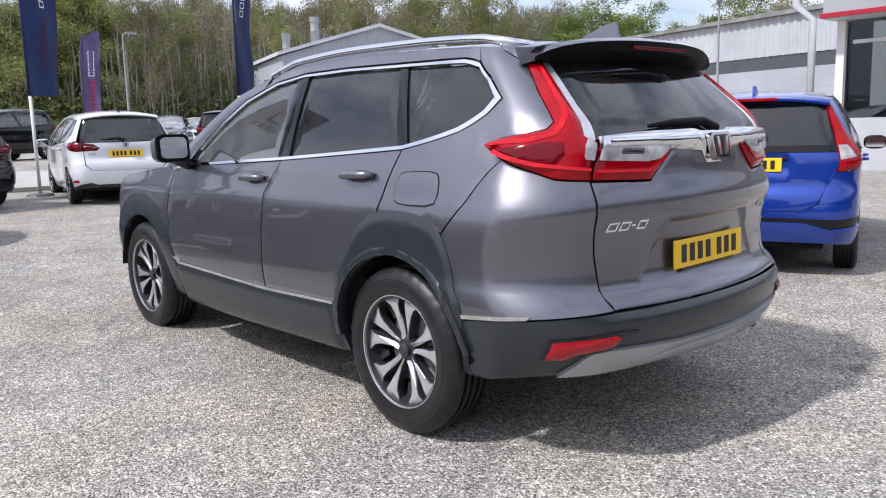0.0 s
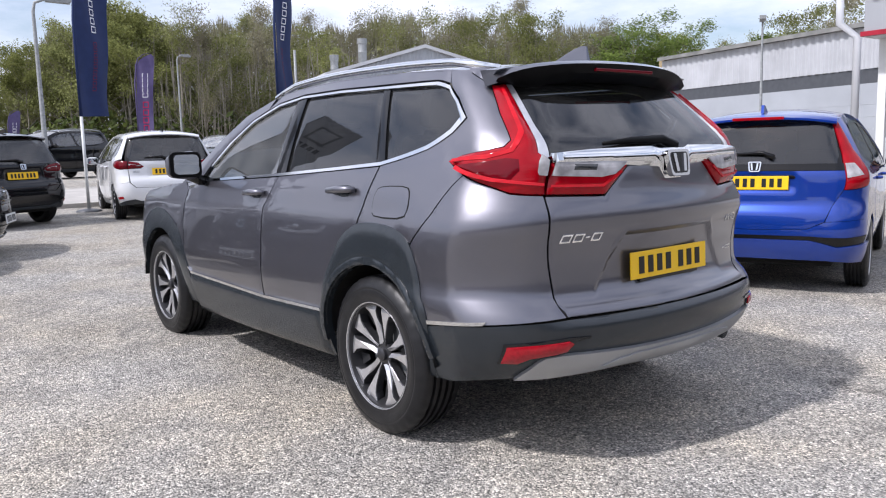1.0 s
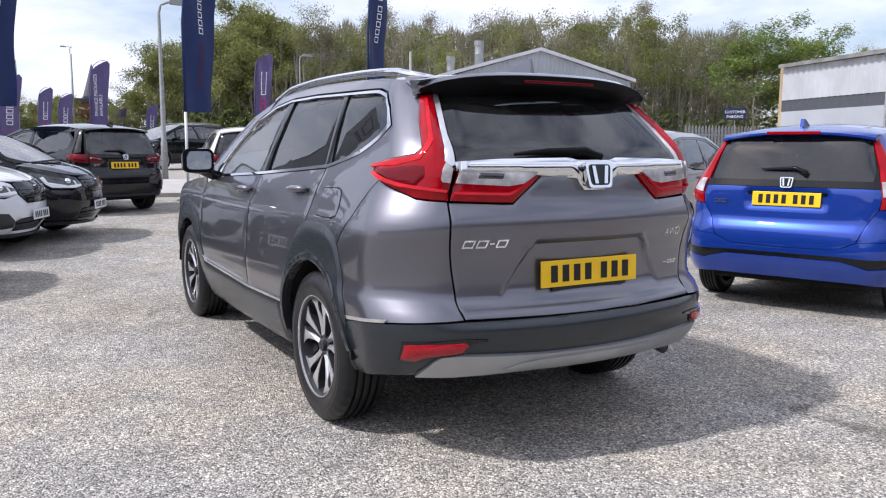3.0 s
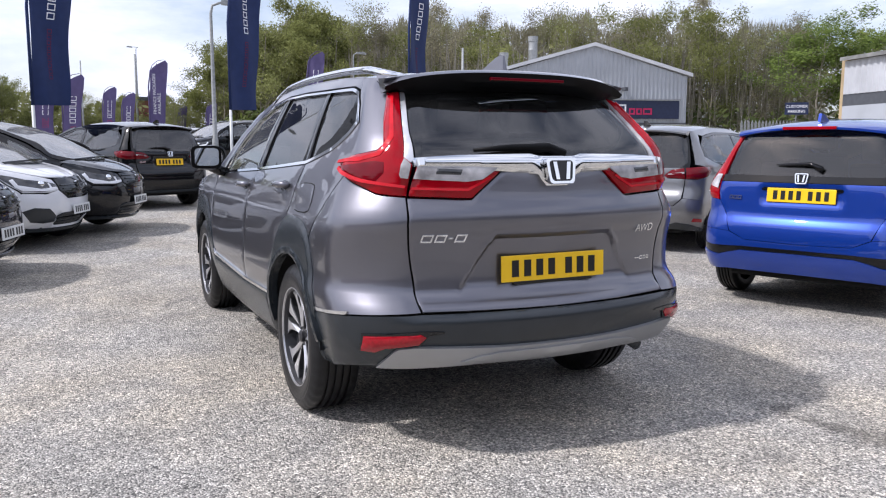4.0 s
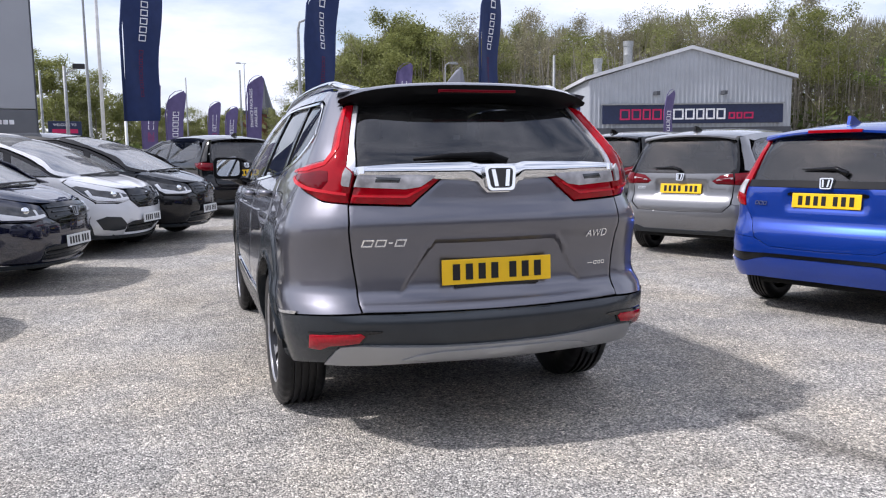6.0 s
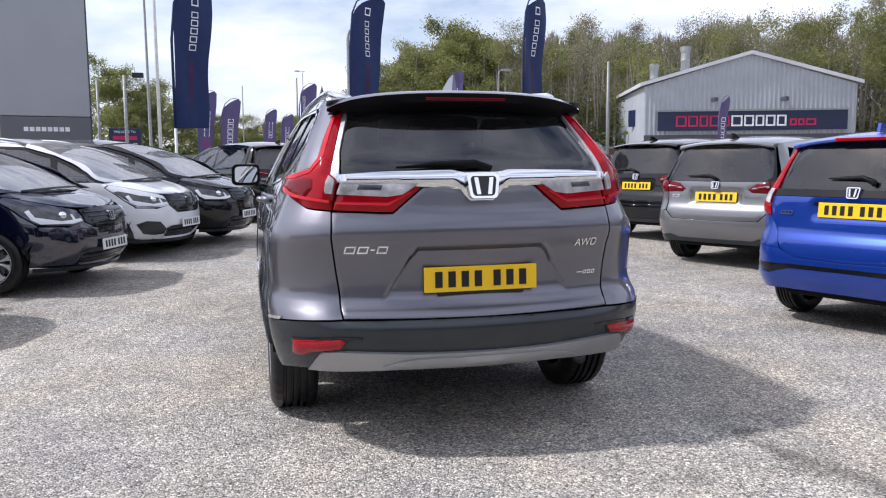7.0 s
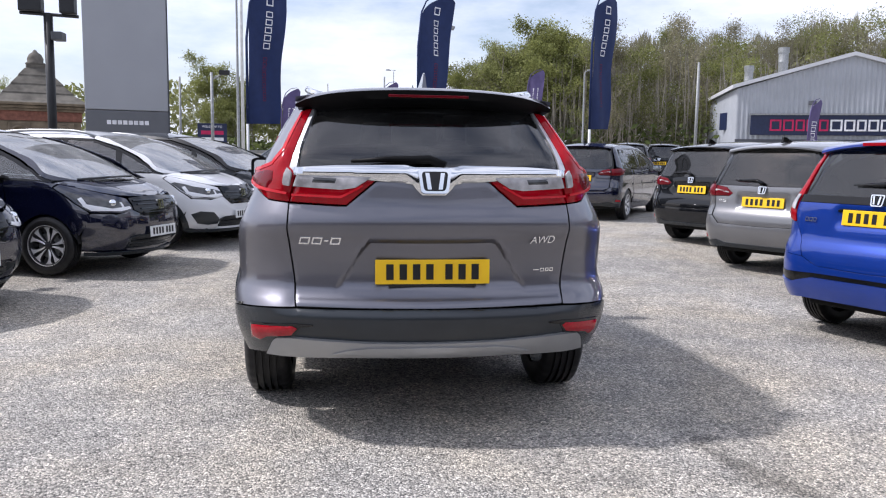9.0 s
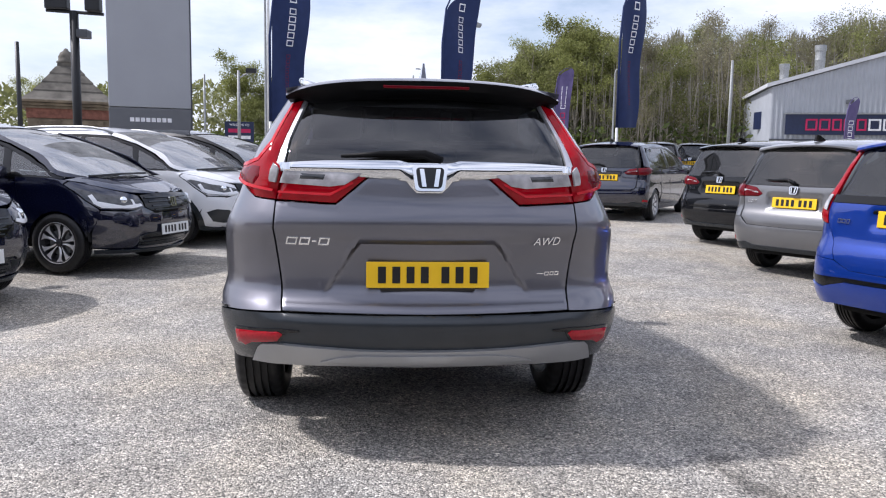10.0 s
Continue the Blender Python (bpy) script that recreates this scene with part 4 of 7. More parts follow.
    # glass of the sides
    f_win = [(2.79, 1.142), (3.2, 1.122), (3.55, 1.108), (3.73, 1.102)] + [(3.66, 1.2), (3.5, 1.33), (3.3, 1.448), (3.07, 1.525), (2.88, 1.548)]
    r_win = [(1.86, 1.2), (2.2, 1.178), (2.68, 1.15), (2.79, 1.552), (2.45, 1.556), (2.05, 1.546)]
    q_win = [(1.115, 1.386), (1.24, 1.338), (1.48, 1.275), (1.81, 1.215), (2.0, 1.54), (1.57, 1.53), (1.28, 1.505), (1.155, 1.455)]
    both("front_window", f_win, M["front_glass"], "clear front side window", off=-0.012)
    both("rear_side_window", r_win, M["privacy"], off=-0.012)
    both("quarter_window", q_win, M["privacy"], off=-0.012)
    both("window_pillar", [(2.68, 1.146), (2.785, 1.142), (2.885, 1.555), (2.79, 1.556)], M["gloss"], off=-0.002)
    both("window_pillar", [(1.8, 1.2), (1.865, 1.196), (2.055, 1.548), (2.0, 1.545)], M["gloss"], off=-0.004)
    inner = [(3.735, 1.112), (3.55, 1.118), (3.2, 1.134), (2.72, 1.156), (2.2, 1.186), (1.83, 1.21), (1.48, 1.277), (1.24, 1.34), (1.115, 1.387), (1.155, 1.455), (1.28, 1.51), (1.57, 1.533), (2.03, 1.545), (2.45, 1.555), (2.83, 1.552), (3.07, 1.524), (3.305, 1.446), (3.5, 1.325), (3.655, 1.195)]
    outline = [(3.76, 1.098)] + belt[::-1][1:] + top + [(3.69, 1.19), (3.665, 1.188)] + inner[::-1][1:] + [(3.735, 1.112)]
    both("window_chrome", outline, M["chrome"], "chrome strip round the side windows", step=0.02, off=0.004)
    # handles, flap, mirrors
    for flip in (-1, 1):
        for y, z in ((0.265, 1.088), (1.16, 1.052)):
            X = skin(S.sy(y, z), z)[0]
            h = part("door_handle", tube([(flip * (X + 0.005), y - 0.105, z), (flip * (X + 0.036), y - 0.08, z + 0.002), (flip * (X + 0.04), y, z), (flip * (X + 0.034), y + 0.085, z - 0.006), (flip * (X + 0.002), y + 0.11, z - 0.008)], [0.012, 0.017, 0.018, 0.016, 0.011], 10), P, car, smooth=True)
            part("handle_cup", panel(rounded([(S.sy(y - 0.07, z), z - 0.038), (S.sy(y + 0.05, z), z - 0.038), (S.sy(y + 0.08, z), z + 0.02), (S.sy(y - 0.09, z), z + 0.02)], 2), skin, off=0.002, step=0.015, flip=flip < 0), M["clad"], h)
        hx, hy, hz = flip * 1.0, 1.9, 1.2
        cap = bmesh.new()
        bmesh.ops.create_uvsphere(cap, u_segments=24, v_segments=16, radius=1.0)
        for v in cap.verts:
            c = v.co
            c.x, c.z = math.copysign(abs(c.x) ** 0.42, c.x) * 0.1, math.copysign(abs(c.z) ** 0.42, c.z) * 0.082
            c.y = c.y * (0.1 if c.y > 0 else 0.035)
            c.z *= 1 - 0.18 * flip * c.x / 0.12
            c.x *= 0.92
        mir = part("door_mirror", cap, P, car, "grey door mirror on a black stalk", smooth=True)
        mir.matrix_local = pose(hx, hy, hz, -6, 0, -flip * 6)
        part("mirror_glass", plate_of(rounded(spaced([(-0.08, -0.058), (0.083, -0.058), (0.088, 0.062), (-0.076, 0.062)], 0.1), 2), -0.041, -0.03), M["mirror"], mir)
        part("mirror_rim", plate_of(rounded(spaced([(-0.102, -0.077), (0.102, -0.077), (0.106, 0.079), (-0.098, 0.079)], 0.12), 2), -0.036, -0.02), M["shade_black"], mir)
        part("mirror_stalk", tube([(flip * -0.05, 0.02, -0.05), (flip * -0.11, 0.02, -0.09), (flip * -0.16, 0.02, -0.1)], [0.045, 0.035, 0.03], 10), M["gloss"], mir, smooth=True)
    skin_part("fuel_flap", panel(rounded(fitted([(1.525, 0.98), (1.775, 0.976), (1.812, 1.0), (1.8, 1.09), (1.75, 1.105), (1.545, 1.107), (1.505, 1.08), (1.5, 1.02)]), 1), skin, off=0.0045, step=0.02, flip=True, gap=0.001), P, car)
    skin_part("flap_gap", panel(rounded(fitted([(1.52, 0.975), (1.778, 0.971), (1.818, 0.997), (1.806, 1.093), (1.754, 1.11), (1.54, 1.112), (1.499, 1.083), (1.494, 1.017)]), 1), skin, off=0.003, step=0.02, flip=True, edge=0), M["under"], car)
    # front
    def bonnet(x, y):
        return (x, y, 1.09 - 0.12 * max(0, (y - 2.3) / 1.2) ** 2 - 0.07 * (x / 0.85) ** 2 + 0.02 * (1 - (x / 0.85) ** 2))
    skin_part("bonnet", panel([(-0.86, 2.15), (0.86, 2.15), (0.84, 2.9), (0.72, 3.25), (0.4, 3.46), (0, 3.5), (-0.4, 3.46), (-0.72, 3.25), (-0.84, 2.9)], bonnet, step=0.06), P, car)
    def screen(u, v):
        y = 2.42 - 1.1 * v
        return (u * (0.78 - 0.2 * v), y - 0.14 * u * u, 1.07 + 0.545 * v + 0.03 * math.sin(math.pi * v))
    skin_part("windscreen", panel([(-1, 0), (1, 0), (1, 1), (-1, 1)], screen, step=0.1, edge=0), M["window"], car)
    tot = S.total
    nose = [(tot, 0.28), (S.sy(3.2, 0.3), 0.28), (S.sy(3.16, 0.6), 0.6), (S.sy(3.12, 0.75), 0.75), (S.sy(3.24, 0.95), 0.95), (tot, 0.96)]
    both("front_bumper", nose, P, step=0.06)
    both("headlight", [(tot - 0.35, 0.82), (S.sy(3.26, 0.86), 0.84), (S.sy(3.22, 0.95), 0.94), (tot - 0.35, 0.9)], M["clear"], step=0.05, off=0.01)
    # underneath and inside
    part("underbody", box(-0.56, 0.56, -0.45, 3.3, 0.31, 0.52, 0.04), M["under"], car)
    for yy in (0.0, 2.66):
        for sgn in (-1, 1):
            bm = bmesh.new()
            o = arc(yy, 0.355, 0.43, 4, 176, 16)
            for a, b in zip(o, o[1:]):
                bm.faces.new([bm.verts.new(c) for c in ((sgn * 0.6, *a), (sgn * 0.9, *a), (sgn * 0.9, *b), (sgn * 0.6, *b))])
            bm.faces.new([bm.verts.new((sgn * 0.6, y, z)) for y, z in o])
            part("wheel_arch_liner", bm, M["under"], car)
    part("cabin_floor", box(-0.82, 0.82, -0.6, 2.3, 0.5, 0.62, 0.01), M["under"], car)
    for x in (-0.4, 0.4):
        seat(car, x, 1.15, 0.68)
    for x in (-0.42, 0.0, 0.42):
        seat(car, x, 0.25, 0.68, 0.56, 0.44)
    part("dashboard", box(-0.75, 0.75, 1.85, 2.3, 0.75, 1.06, 0.06), M["seat"], car, smooth=True, angle=45)
    bm = bmesh.new()
    lathe([(0.17 + 0.014 * math.cos(a), 0.014 * math.sin(a)) for a in [2 * math.pi * k / 8 for k in range(9)]], 28, bm)
    o = part("steering_wheel", bm, M["seat"], car, smooth=True)
    o.matrix_local = pose(0.4, 1.72, 1.0, 0, -25, 90)
    part("inner_mirror", box(-0.12, 0.12, 1.62, 1.66, 1.4, 1.47, 0.015), M["gloss"], car)
    part("exhaust_pipe", tube([(0.5, -0.5, 0.36), (0.5, -0.8, 0.372), (0.5, -0.86, 0.362)], 0.027, 14), M["clad"], car, smooth=True)
    part("tow_eye", tube([(-0.12, -0.6, 0.36), (-0.12, -0.7, 0.35), (-0.06, -0.7, 0.35)], 0.012, 8), M["under"], car)
    kit = wheel_kit(0.358, 0.235, 0.24, 5, True, M["alloy"], M["alloy_dark"])
    for x in (-0.79, 0.79):
        for y, turn in ((0.0, 0.3), (2.66, 0.9)):
            put_wheel(kit, car, x, y, 0.353, turn)
    return car


build_suv()


# ---- small hatchbacks ----
HATCH = Shell(0.847, -0.70, 3.34, 0.22, 0.36,
              wz=[(0.18, 0.76), (0.35, 0.815), (0.55, 0.843), (0.78, 0.838), (0.9, 0.845), (0.98, 0.825), (1.2, 0.725), (1.4, 0.62), (1.5, 0.54), (1.56, 0.45)],
              rz=[(0.22, -0.6), (0.35, -0.67), (0.5, -0.70), (0.6, -0.695), (0.66, -0.685), (0.745, -0.642), (0.85, -0.634), (0.98, -0.625), (1.05, -0.6), (1.2, -0.545), (1.4, -0.465), (1.5, -0.41)],
              fz=[(0.2, 3.22), (0.33, 3.32), (0.48, 3.34), (0.66, 3.32), (0.78, 3.25), (0.88, 3.12), (0.96, 2.99), (1.05, 2.95), (1.3, 2.95), (1.6, 2.95)], crown_f=0.22, crown_r=0.05)
HATCH_KIT = {}


def build_hatch(place, body, label, group, style="new", raised=False, rear_plate=(4, 3), hub="alloy"):
    """A five-door hatchback. style: new, or old for the earlier tail; raised: with cladding and roof rails."""
    car = thing("hatchback_car", place, label, "car", group)
    S, skin, P = HATCH, HATCH.xyz, body
    dark = M["clad"]
    st = 0.05

    def both(name, outline, material, text="", **kw):
        kw.setdefault("step", st)
        for flip in (False, True):
            skin_part(name, panel(outline, skin, flip=flip, **kw), material, car, text)

    def span(name, half, material, text="", **kw):
        kw.setdefault("step", st)
        skin_part(name, panel(half + [(-s, z) for s, z in reversed(half) if s > 1e-6], skin, **kw), material, car, text)

    def side(pts):
        return [(S.sy(y, z), z) for y, z in pts]

    lo = 0.2
    # sides
    tail_line = [(0.66, 0.645), (0.662, 0.86), (0.8, 0.855), (1.0, 0.895), (1.1, 0.94), (1.145, 0.99), (0.92, 1.01), (0.79, 1.03), (0.82, 1.25), (0.84, 1.4)] if style == "new" else [(0.56, 0.6), (0.607, 0.72), (0.686, 0.845), (0.78, 0.85), (0.925, 0.875), (0.985, 0.96), (0.936, 1.04), (0.867, 1.16), (0.828, 1.4)]
    both("quarter_panel", side([(0.4, 0.5)] + arc(0, 0.29, 0.33, 20, 178, 10) + [(-0.36, 0.5)]) + [(0.9, 0.617)] + tail_line + side([(-0.24, 1.42), (-0.2, 1.37), (-0.27, 1.27), (-0.3, 1.12), (-0.05, 1.05), (0.3, 0.99), (0.36, 0.75)]), P)
    both("rear_door", side([(0.41, 0.34), (1.08, 0.3), (1.1, 0.7), (1.02, 0.975), (0.3, 1.0), (0.37, 0.75), (0.44, 0.52)]), P)
    both("front_door", side([(1.09, 0.3), (2.06, 0.32), (2.12, 0.6), (2.08, 0.93), (1.03, 0.972), (1.11, 0.7)]), P)
    both("front_wing", side([(2.07, 0.34), (2.17, 0.34)] + arc(2.53, 0.29, 0.33, 172, 14, 12) + [(2.95, 0.5), (3.0, 0.6), (2.97, 0.645), (2.84, 0.735), (2.62, 0.885), (2.66, 0.925), (2.5, 0.948), (2.09, 0.95), (2.13, 0.6)]), P)
    both("sill", side([(0.36, lo), (2.16, lo), (2.17, 0.33), (1.08, 0.29), (0.38, 0.33)]), dark if raised else P)
    if raised:
        for cy in (0.0, 2.53):
            both("arch_cladding", side(arc(cy, 0.29, 0.4, 195, -15, 14) + arc(cy, 0.29, 0.328, -15, 195, 14)), dark, off=0.008)
    # windows
    both("rear_side_window", side([(-0.2, 1.09), (0.0, 1.055), (0.92, 0.995), (1.02, 1.395), (0.4, 1.39), (-0.05, 1.34), (-0.22, 1.25)]), M["window"], off=-0.01)
    both("front_window", side([(1.0, 0.99), (1.95, 0.955), (1.86, 1.25), (1.45, 1.37), (1.09, 1.395)]), M["window"], off=-0.01)
    both("corner_window", side([(2.02, 0.955), (2.55, 0.955), (2.3, 1.08), (1.95, 1.22)]), M["window"], off=-0.01)
    outer = side([(-0.3, 1.1), (0.0, 1.04), (1.0, 0.98), (2.6, 0.94), (2.62, 0.955), (2.3, 1.1), (1.9, 1.28), (1.47, 1.39), (1.06, 1.415), (0.38, 1.41), (-0.07, 1.36), (-0.25, 1.26)])
    inner = side([(-0.2, 1.105), (0.0, 1.06), (1.0, 1.0), (2.5, 0.962), (2.25, 1.09), (1.88, 1.255), (1.45, 1.368), (1.05, 1.392), (0.38, 1.385), (-0.05, 1.335), (-0.19, 1.25)])
    both("window_frame", outer + [outer[0]] + [inner[0]] + inner[:0:-1] + [(inner[0][0] + 1e-4, inner[0][1] + 1e-4)], M["gloss"], off=-0.004, edge=0.01)
    both("window_pillar", side([(0.92, 0.99), (1.0, 0.985), (1.09, 1.395), (1.02, 1.397)]), M["gloss"], off=-0.006)
    both("window_pillar", side([(1.95, 0.955), (2.03, 0.955), (1.96, 1.22), (1.86, 1.26)]), M["gloss"], off=-0.006)
    both("screen_pillar", side([(2.62, 0.96), (2.32, 1.11), (1.92, 1.29), (1.49, 1.4), (1.5, 1.44), (1.7, 1.4), (2.2, 1.22), (2.78, 0.965)]), P)
    zc = curve_through([(-0.45, 1.45), (-0.1, 1.495), (0.5, 1.525), (1.0, 1.525), (1.5, 1.47)])
    def roof(u, y):
        h = zc(y) - 0.06
        X = S.xyz(S.sy(y, h), h)[0]
        return (u / 0.6 * X, y, zc(y) - 0.06 * abs(u / 0.6) ** 2.4)
    skin_part("roof", panel([(-0.6, -0.38), (0.6, -0.38), (0.6, 1.37), (0.45, 1.44), (0.25, 1.49), (0.0, 1.505), (-0.25, 1.49), (-0.45, 1.44), (-0.6, 1.37)], roof, step=0.08), P, car)
    edge = [(S.sy(y, zc(y) - 0.06), zc(y) - 0.056) for y in [-0.4 + 0.2 * k for k in range(10)]]
    both("roof_side", edge + side([(1.5, 1.4), (1.06, 1.418), (0.38, 1.412), (-0.07, 1.365), (-0.22, 1.38)]) + [(0.86, 1.415)], P)
    if raised:
        for sgn in (-1, 1):
            pts = [(sgn * (S.xyz(S.sy(y, 1.44), 1.44)[0] - 0.02), y, zc(y) - 0.045 + 0.03 * ease((y + 0.4) / 0.2) * ease((1.5 - y) / 0.2)) for y in [-0.38 + 0.17 * k for k in range(12)]]
            part("roof_rail", tube(pts, 0.018, 8), M["skid"], car, smooth=True)
    def screen(u, v):
        return (u * (0.79 - 0.2 * v), 2.82 - 1.32 * v - 0.22 * u * u * (1 - 0.4 * v), 0.955 + 0.505 * v + 0.085 * math.sin(math.pi * v) - 0.045 * v * abs(u) ** 2.4)
    skin_part("windscreen", panel([(-1, 0), (1, 0), (1, 1), (-1, 1)], screen, step=0.1, edge=0), M["screen"], car)
    part("screen_wiper", tube([(0.55, 2.72, 0.965), (0.1, 2.8, 0.985), (-0.35, 2.78, 0.99)], 0.012, 6), M["gloss"], car)
    # nose
    ze = curve_through([(2.3, 0.962), (2.5, 0.95), (2.7, 0.92), (2.9, 0.875), (3.05, 0.835), (3.15, 0.81), (3.24, 0.79)])
    def bonnet(u, y):
        h = ze(y)
        X = S.xyz(S.sy(y, h), h)[0]
        return (u / 0.7 * X, y, h + 0.045 * (1 - abs(u / 0.7) ** 2.6) * ease((3.3 - y) / 0.35) + 0.012 * ease((abs(u) - 0.36) / 0.08) * ease((0.66 - abs(u)) / 0.1))
    skin_part("bonnet", panel([(-0.7, 2.45), (0.7, 2.45), (0.7, 3.1), (0.7, 3.225), (-0.7, 3.225), (-0.7, 3.1)], bonnet, step=0.045), P, car)
    tot = S.total
    def fx(x, z):
        return S.sxf(x, z)
    nose = [(tot, 0.5), (fx(0.45, 0.5), 0.5), (fx(0.62, 0.62), 0.62)] + side([(2.99, 0.63), (2.945, 0.5), (2.9, 0.4), (2.86, 0.26)]) + [(fx(0.6, 0.22), 0.22), (tot, 0.22)]
    def nosed(s, z):
        x, y, zz = skin(s, z)
        k = ease((0.5 - abs(x)) / 0.08) * ease((0.4 - z) / 0.03) * ease((z - 0.24) / 0.03)
        return (x, y - 0.05 * k, zz)
    def whole(half):
        return half + [(2 * tot - s, z) for s, z in reversed(half) if s < tot - 1e-6]
    def front(s, z):
        if s > tot:
            x, y, zz = nosed(2 * tot - s, z)
            return (-x, y, zz)
        return nosed(s, z)
    skin_part("front_bumper", panel(whole([(tot, 0.5)] + nose[1:-1] + [(tot, 0.22)]), front, step=0.045), P, car)
    skin_part("lower_intake", panel(whole([(tot, 0.255), (fx(0.42, 0.26), 0.26), (fx(0.5, 0.36), 0.36), (fx(0.36, 0.395), 0.395), (tot, 0.395)]), front, step=0.05, off=0.006), dark, car)
    for k in range(3):
        z = 0.285 + 0.035 * k
        skin_part("intake_bar", panel(whole([(tot, z), (fx(0.4, z), z), (fx(0.4, z + 0.012), z + 0.012), (tot, z + 0.012)]), front, step=0.06, off=0.014), M["gloss"], car)
    skin_part("front_lip", panel(whole([(tot, 0.19), (fx(0.6, 0.2), 0.2), (S.sy(2.88, 0.22), 0.2), (S.sy(2.88, 0.24), 0.24), (fx(0.6, 0.235), 0.235), (tot, 0.225)]), front, step=0.05, off=0.02), dark, car)
    gr = 0.56 if raised else 0.6
    skin_part("grille", panel(whole([(tot, gr), (fx(0.3, gr), gr), (fx(0.42, 0.66), 0.66), (fx(0.42, 0.775), 0.775), (fx(0.2, 0.79), 0.79), (tot, 0.793)]), front, step=0.04, off=0.008), M["gloss"], car)
    for k in range(4):
        z = gr + 0.02 + 0.04 * k
        w = 0.3 + 0.03 * k
        skin_part("grille_bar", panel(whole([(tot, z), (fx(w, z), z), (fx(w, z + 0.012), z + 0.012), (tot, z + 0.012)]), front, step=0.06, off=0.02), M["clad"], car)
    skin_part("front_panel", panel(whole([(tot, 0.49), (fx(0.45, 0.49), 0.49), (fx(0.62, 0.61), 0.61), (fx(0.44, 0.66), 0.66), (fx(0.3, gr - 0.005), gr - 0.005), (tot, gr - 0.005)]), front, step=0.05), P, car)
    for flip in (False, True):
        skin_part("headlight_surround", panel([(fx(0.43, 0.665), 0.665), (fx(0.55, 0.635), 0.635)] + side([(3.0, 0.64), (2.86, 0.735), (2.64, 0.885), (2.68, 0.92), (2.9, 0.87), (3.04, 0.83)]) + [(fx(0.44, 0.775), 0.775)], skin, step=0.04, off=-0.001, flip=flip), P, car)
        hl = skin_part("headlight", panel([(fx(0.44, 0.69), 0.69), (fx(0.55, 0.65), 0.65), (fx(0.66, 0.645), 0.645)] + side([(2.98, 0.66), (2.88, 0.735), (2.74, 0.828), (2.78, 0.842), (2.88, 0.82), (3.0, 0.785)]) + [(fx(0.55, 0.755), 0.755), (fx(0.44, 0.72), 0.72)], skin, step=0.03, off=0.006, flip=flip), M["lamp_inside"], car, "headlight with a bright running-light band")
        skin_part("running_light", panel([(fx(0.46, 0.672), 0.672), (fx(0.56, 0.65), 0.65)] + side([(3.0, 0.658), (2.93, 0.7), (2.87, 0.775), (2.9, 0.79), (2.955, 0.722)]) + [(fx(0.63, 0.677), 0.677), (fx(0.47, 0.694), 0.694)], skin, step=0.02, off=0.016, flip=flip), M["daylight"], hl)
        skin_part("running_light", panel([(fx(0.545, 0.66), 0.66), (fx(0.525, 0.665), 0.665), (fx(0.53, 0.735), 0.735), (fx(0.545, 0.735), 0.735)], skin, step=0.02, off=0.016, flip=flip), M["daylight"], hl)
        lx, ly = skin(fx(0.6, 0.73), 0.73)[:2]
        bm = bmesh.new()
        bmesh.ops.create_uvsphere(bm, u_segments=14, v_segments=8, radius=0.042)
        o = part("headlight_lens", bm, M["mirror"], hl, smooth=True)
        o.location = ((-1 if flip else 1) * (lx - 0.01), ly - 0.015, 0.73)
        fog = raised and skin_part("fog_recess", panel([(fx(0.5, 0.3), 0.3), (fx(0.6, 0.29), 0.29)] + side([(3.03, 0.31), (2.98, 0.43)]) + [(fx(0.7, 0.47), 0.47), (fx(0.58, 0.455), 0.455), (fx(0.5, 0.37), 0.37)], skin, step=0.03, off=0.005, flip=flip), dark, car)
    badge(car, pose(0, skin(tot - 0.001, 0.7)[1] + 0.012, 0.7, -12, 0, 180), 0.12, 0.1)
    number_plate(car, pose(0, skin(tot - 0.001, 0.42)[1] + 0.012, 0.42, -3, 0, 180), M["white_plate"], (4, 3))
    # tail
    if style == "new":
        lens = [(1.14, 0.99), (0.92, 1.005), (0.675, 0.99), (0.665, 0.865), (0.8, 0.86), (1.0, 0.9), (1.1, 0.945)]
        inner = [(0.655, 0.988), (0.5, 0.965), (0.4, 0.9), (0.45, 0.87), (0.655, 0.865)]
        glass = [(0, 0.99), (0.62, 0.998), (0.7, 1.05), (0.76, 1.25), (0.77, 1.42), (0, 1.44)]
        gate_half = [(0, 0.545), (0.55, 0.555), (0.64, 0.64), (0.655, 0.86), (0.45, 0.865), (0.4, 0.9), (0.5, 0.968), (0.655, 0.992), (0, 0.985)]
        plate_z, badge_z = 0.81, 0.945
    else:
        lens = [(0.98, 0.96), (0.93, 1.04), (0.86, 1.16), (0.82, 1.4), (0.765, 1.4), (0.738, 1.16), (0.714, 1.06), (0.69, 0.85), (0.78, 0.855), (0.92, 0.88)]
        inner = None
        glass = [(0, 1.055), (0.66, 1.055), (0.7, 1.12), (0.755, 1.36), (0.77, 1.42), (0, 1.44)]
        gate_half = [(0, 0.53), (0.42, 0.54), (0.552, 0.6), (0.603, 0.72), (0.681, 0.846), (0.7, 0.95), (0.706, 1.0), (0, 1.0)]
        plate_z, badge_z = 0.905, 1.035
    def gate(s, z):
        x, y, zz = skin(s, z)
        k = ease((plate_z + 0.085 - z) / 0.03) * ease((z - plate_z + 0.085) / 0.03) * ease((0.33 - abs(x)) / 0.04)
        return (x, y + 0.022 * k, zz)
    skin_part("tailgate", panel(gate_half + [(-s, z) for s, z in reversed(gate_half) if s > 1e-6], gate, step=0.03), P, car)
    span("rear_window", glass, M["privacy"], "tinted rear window", off=-0.004)
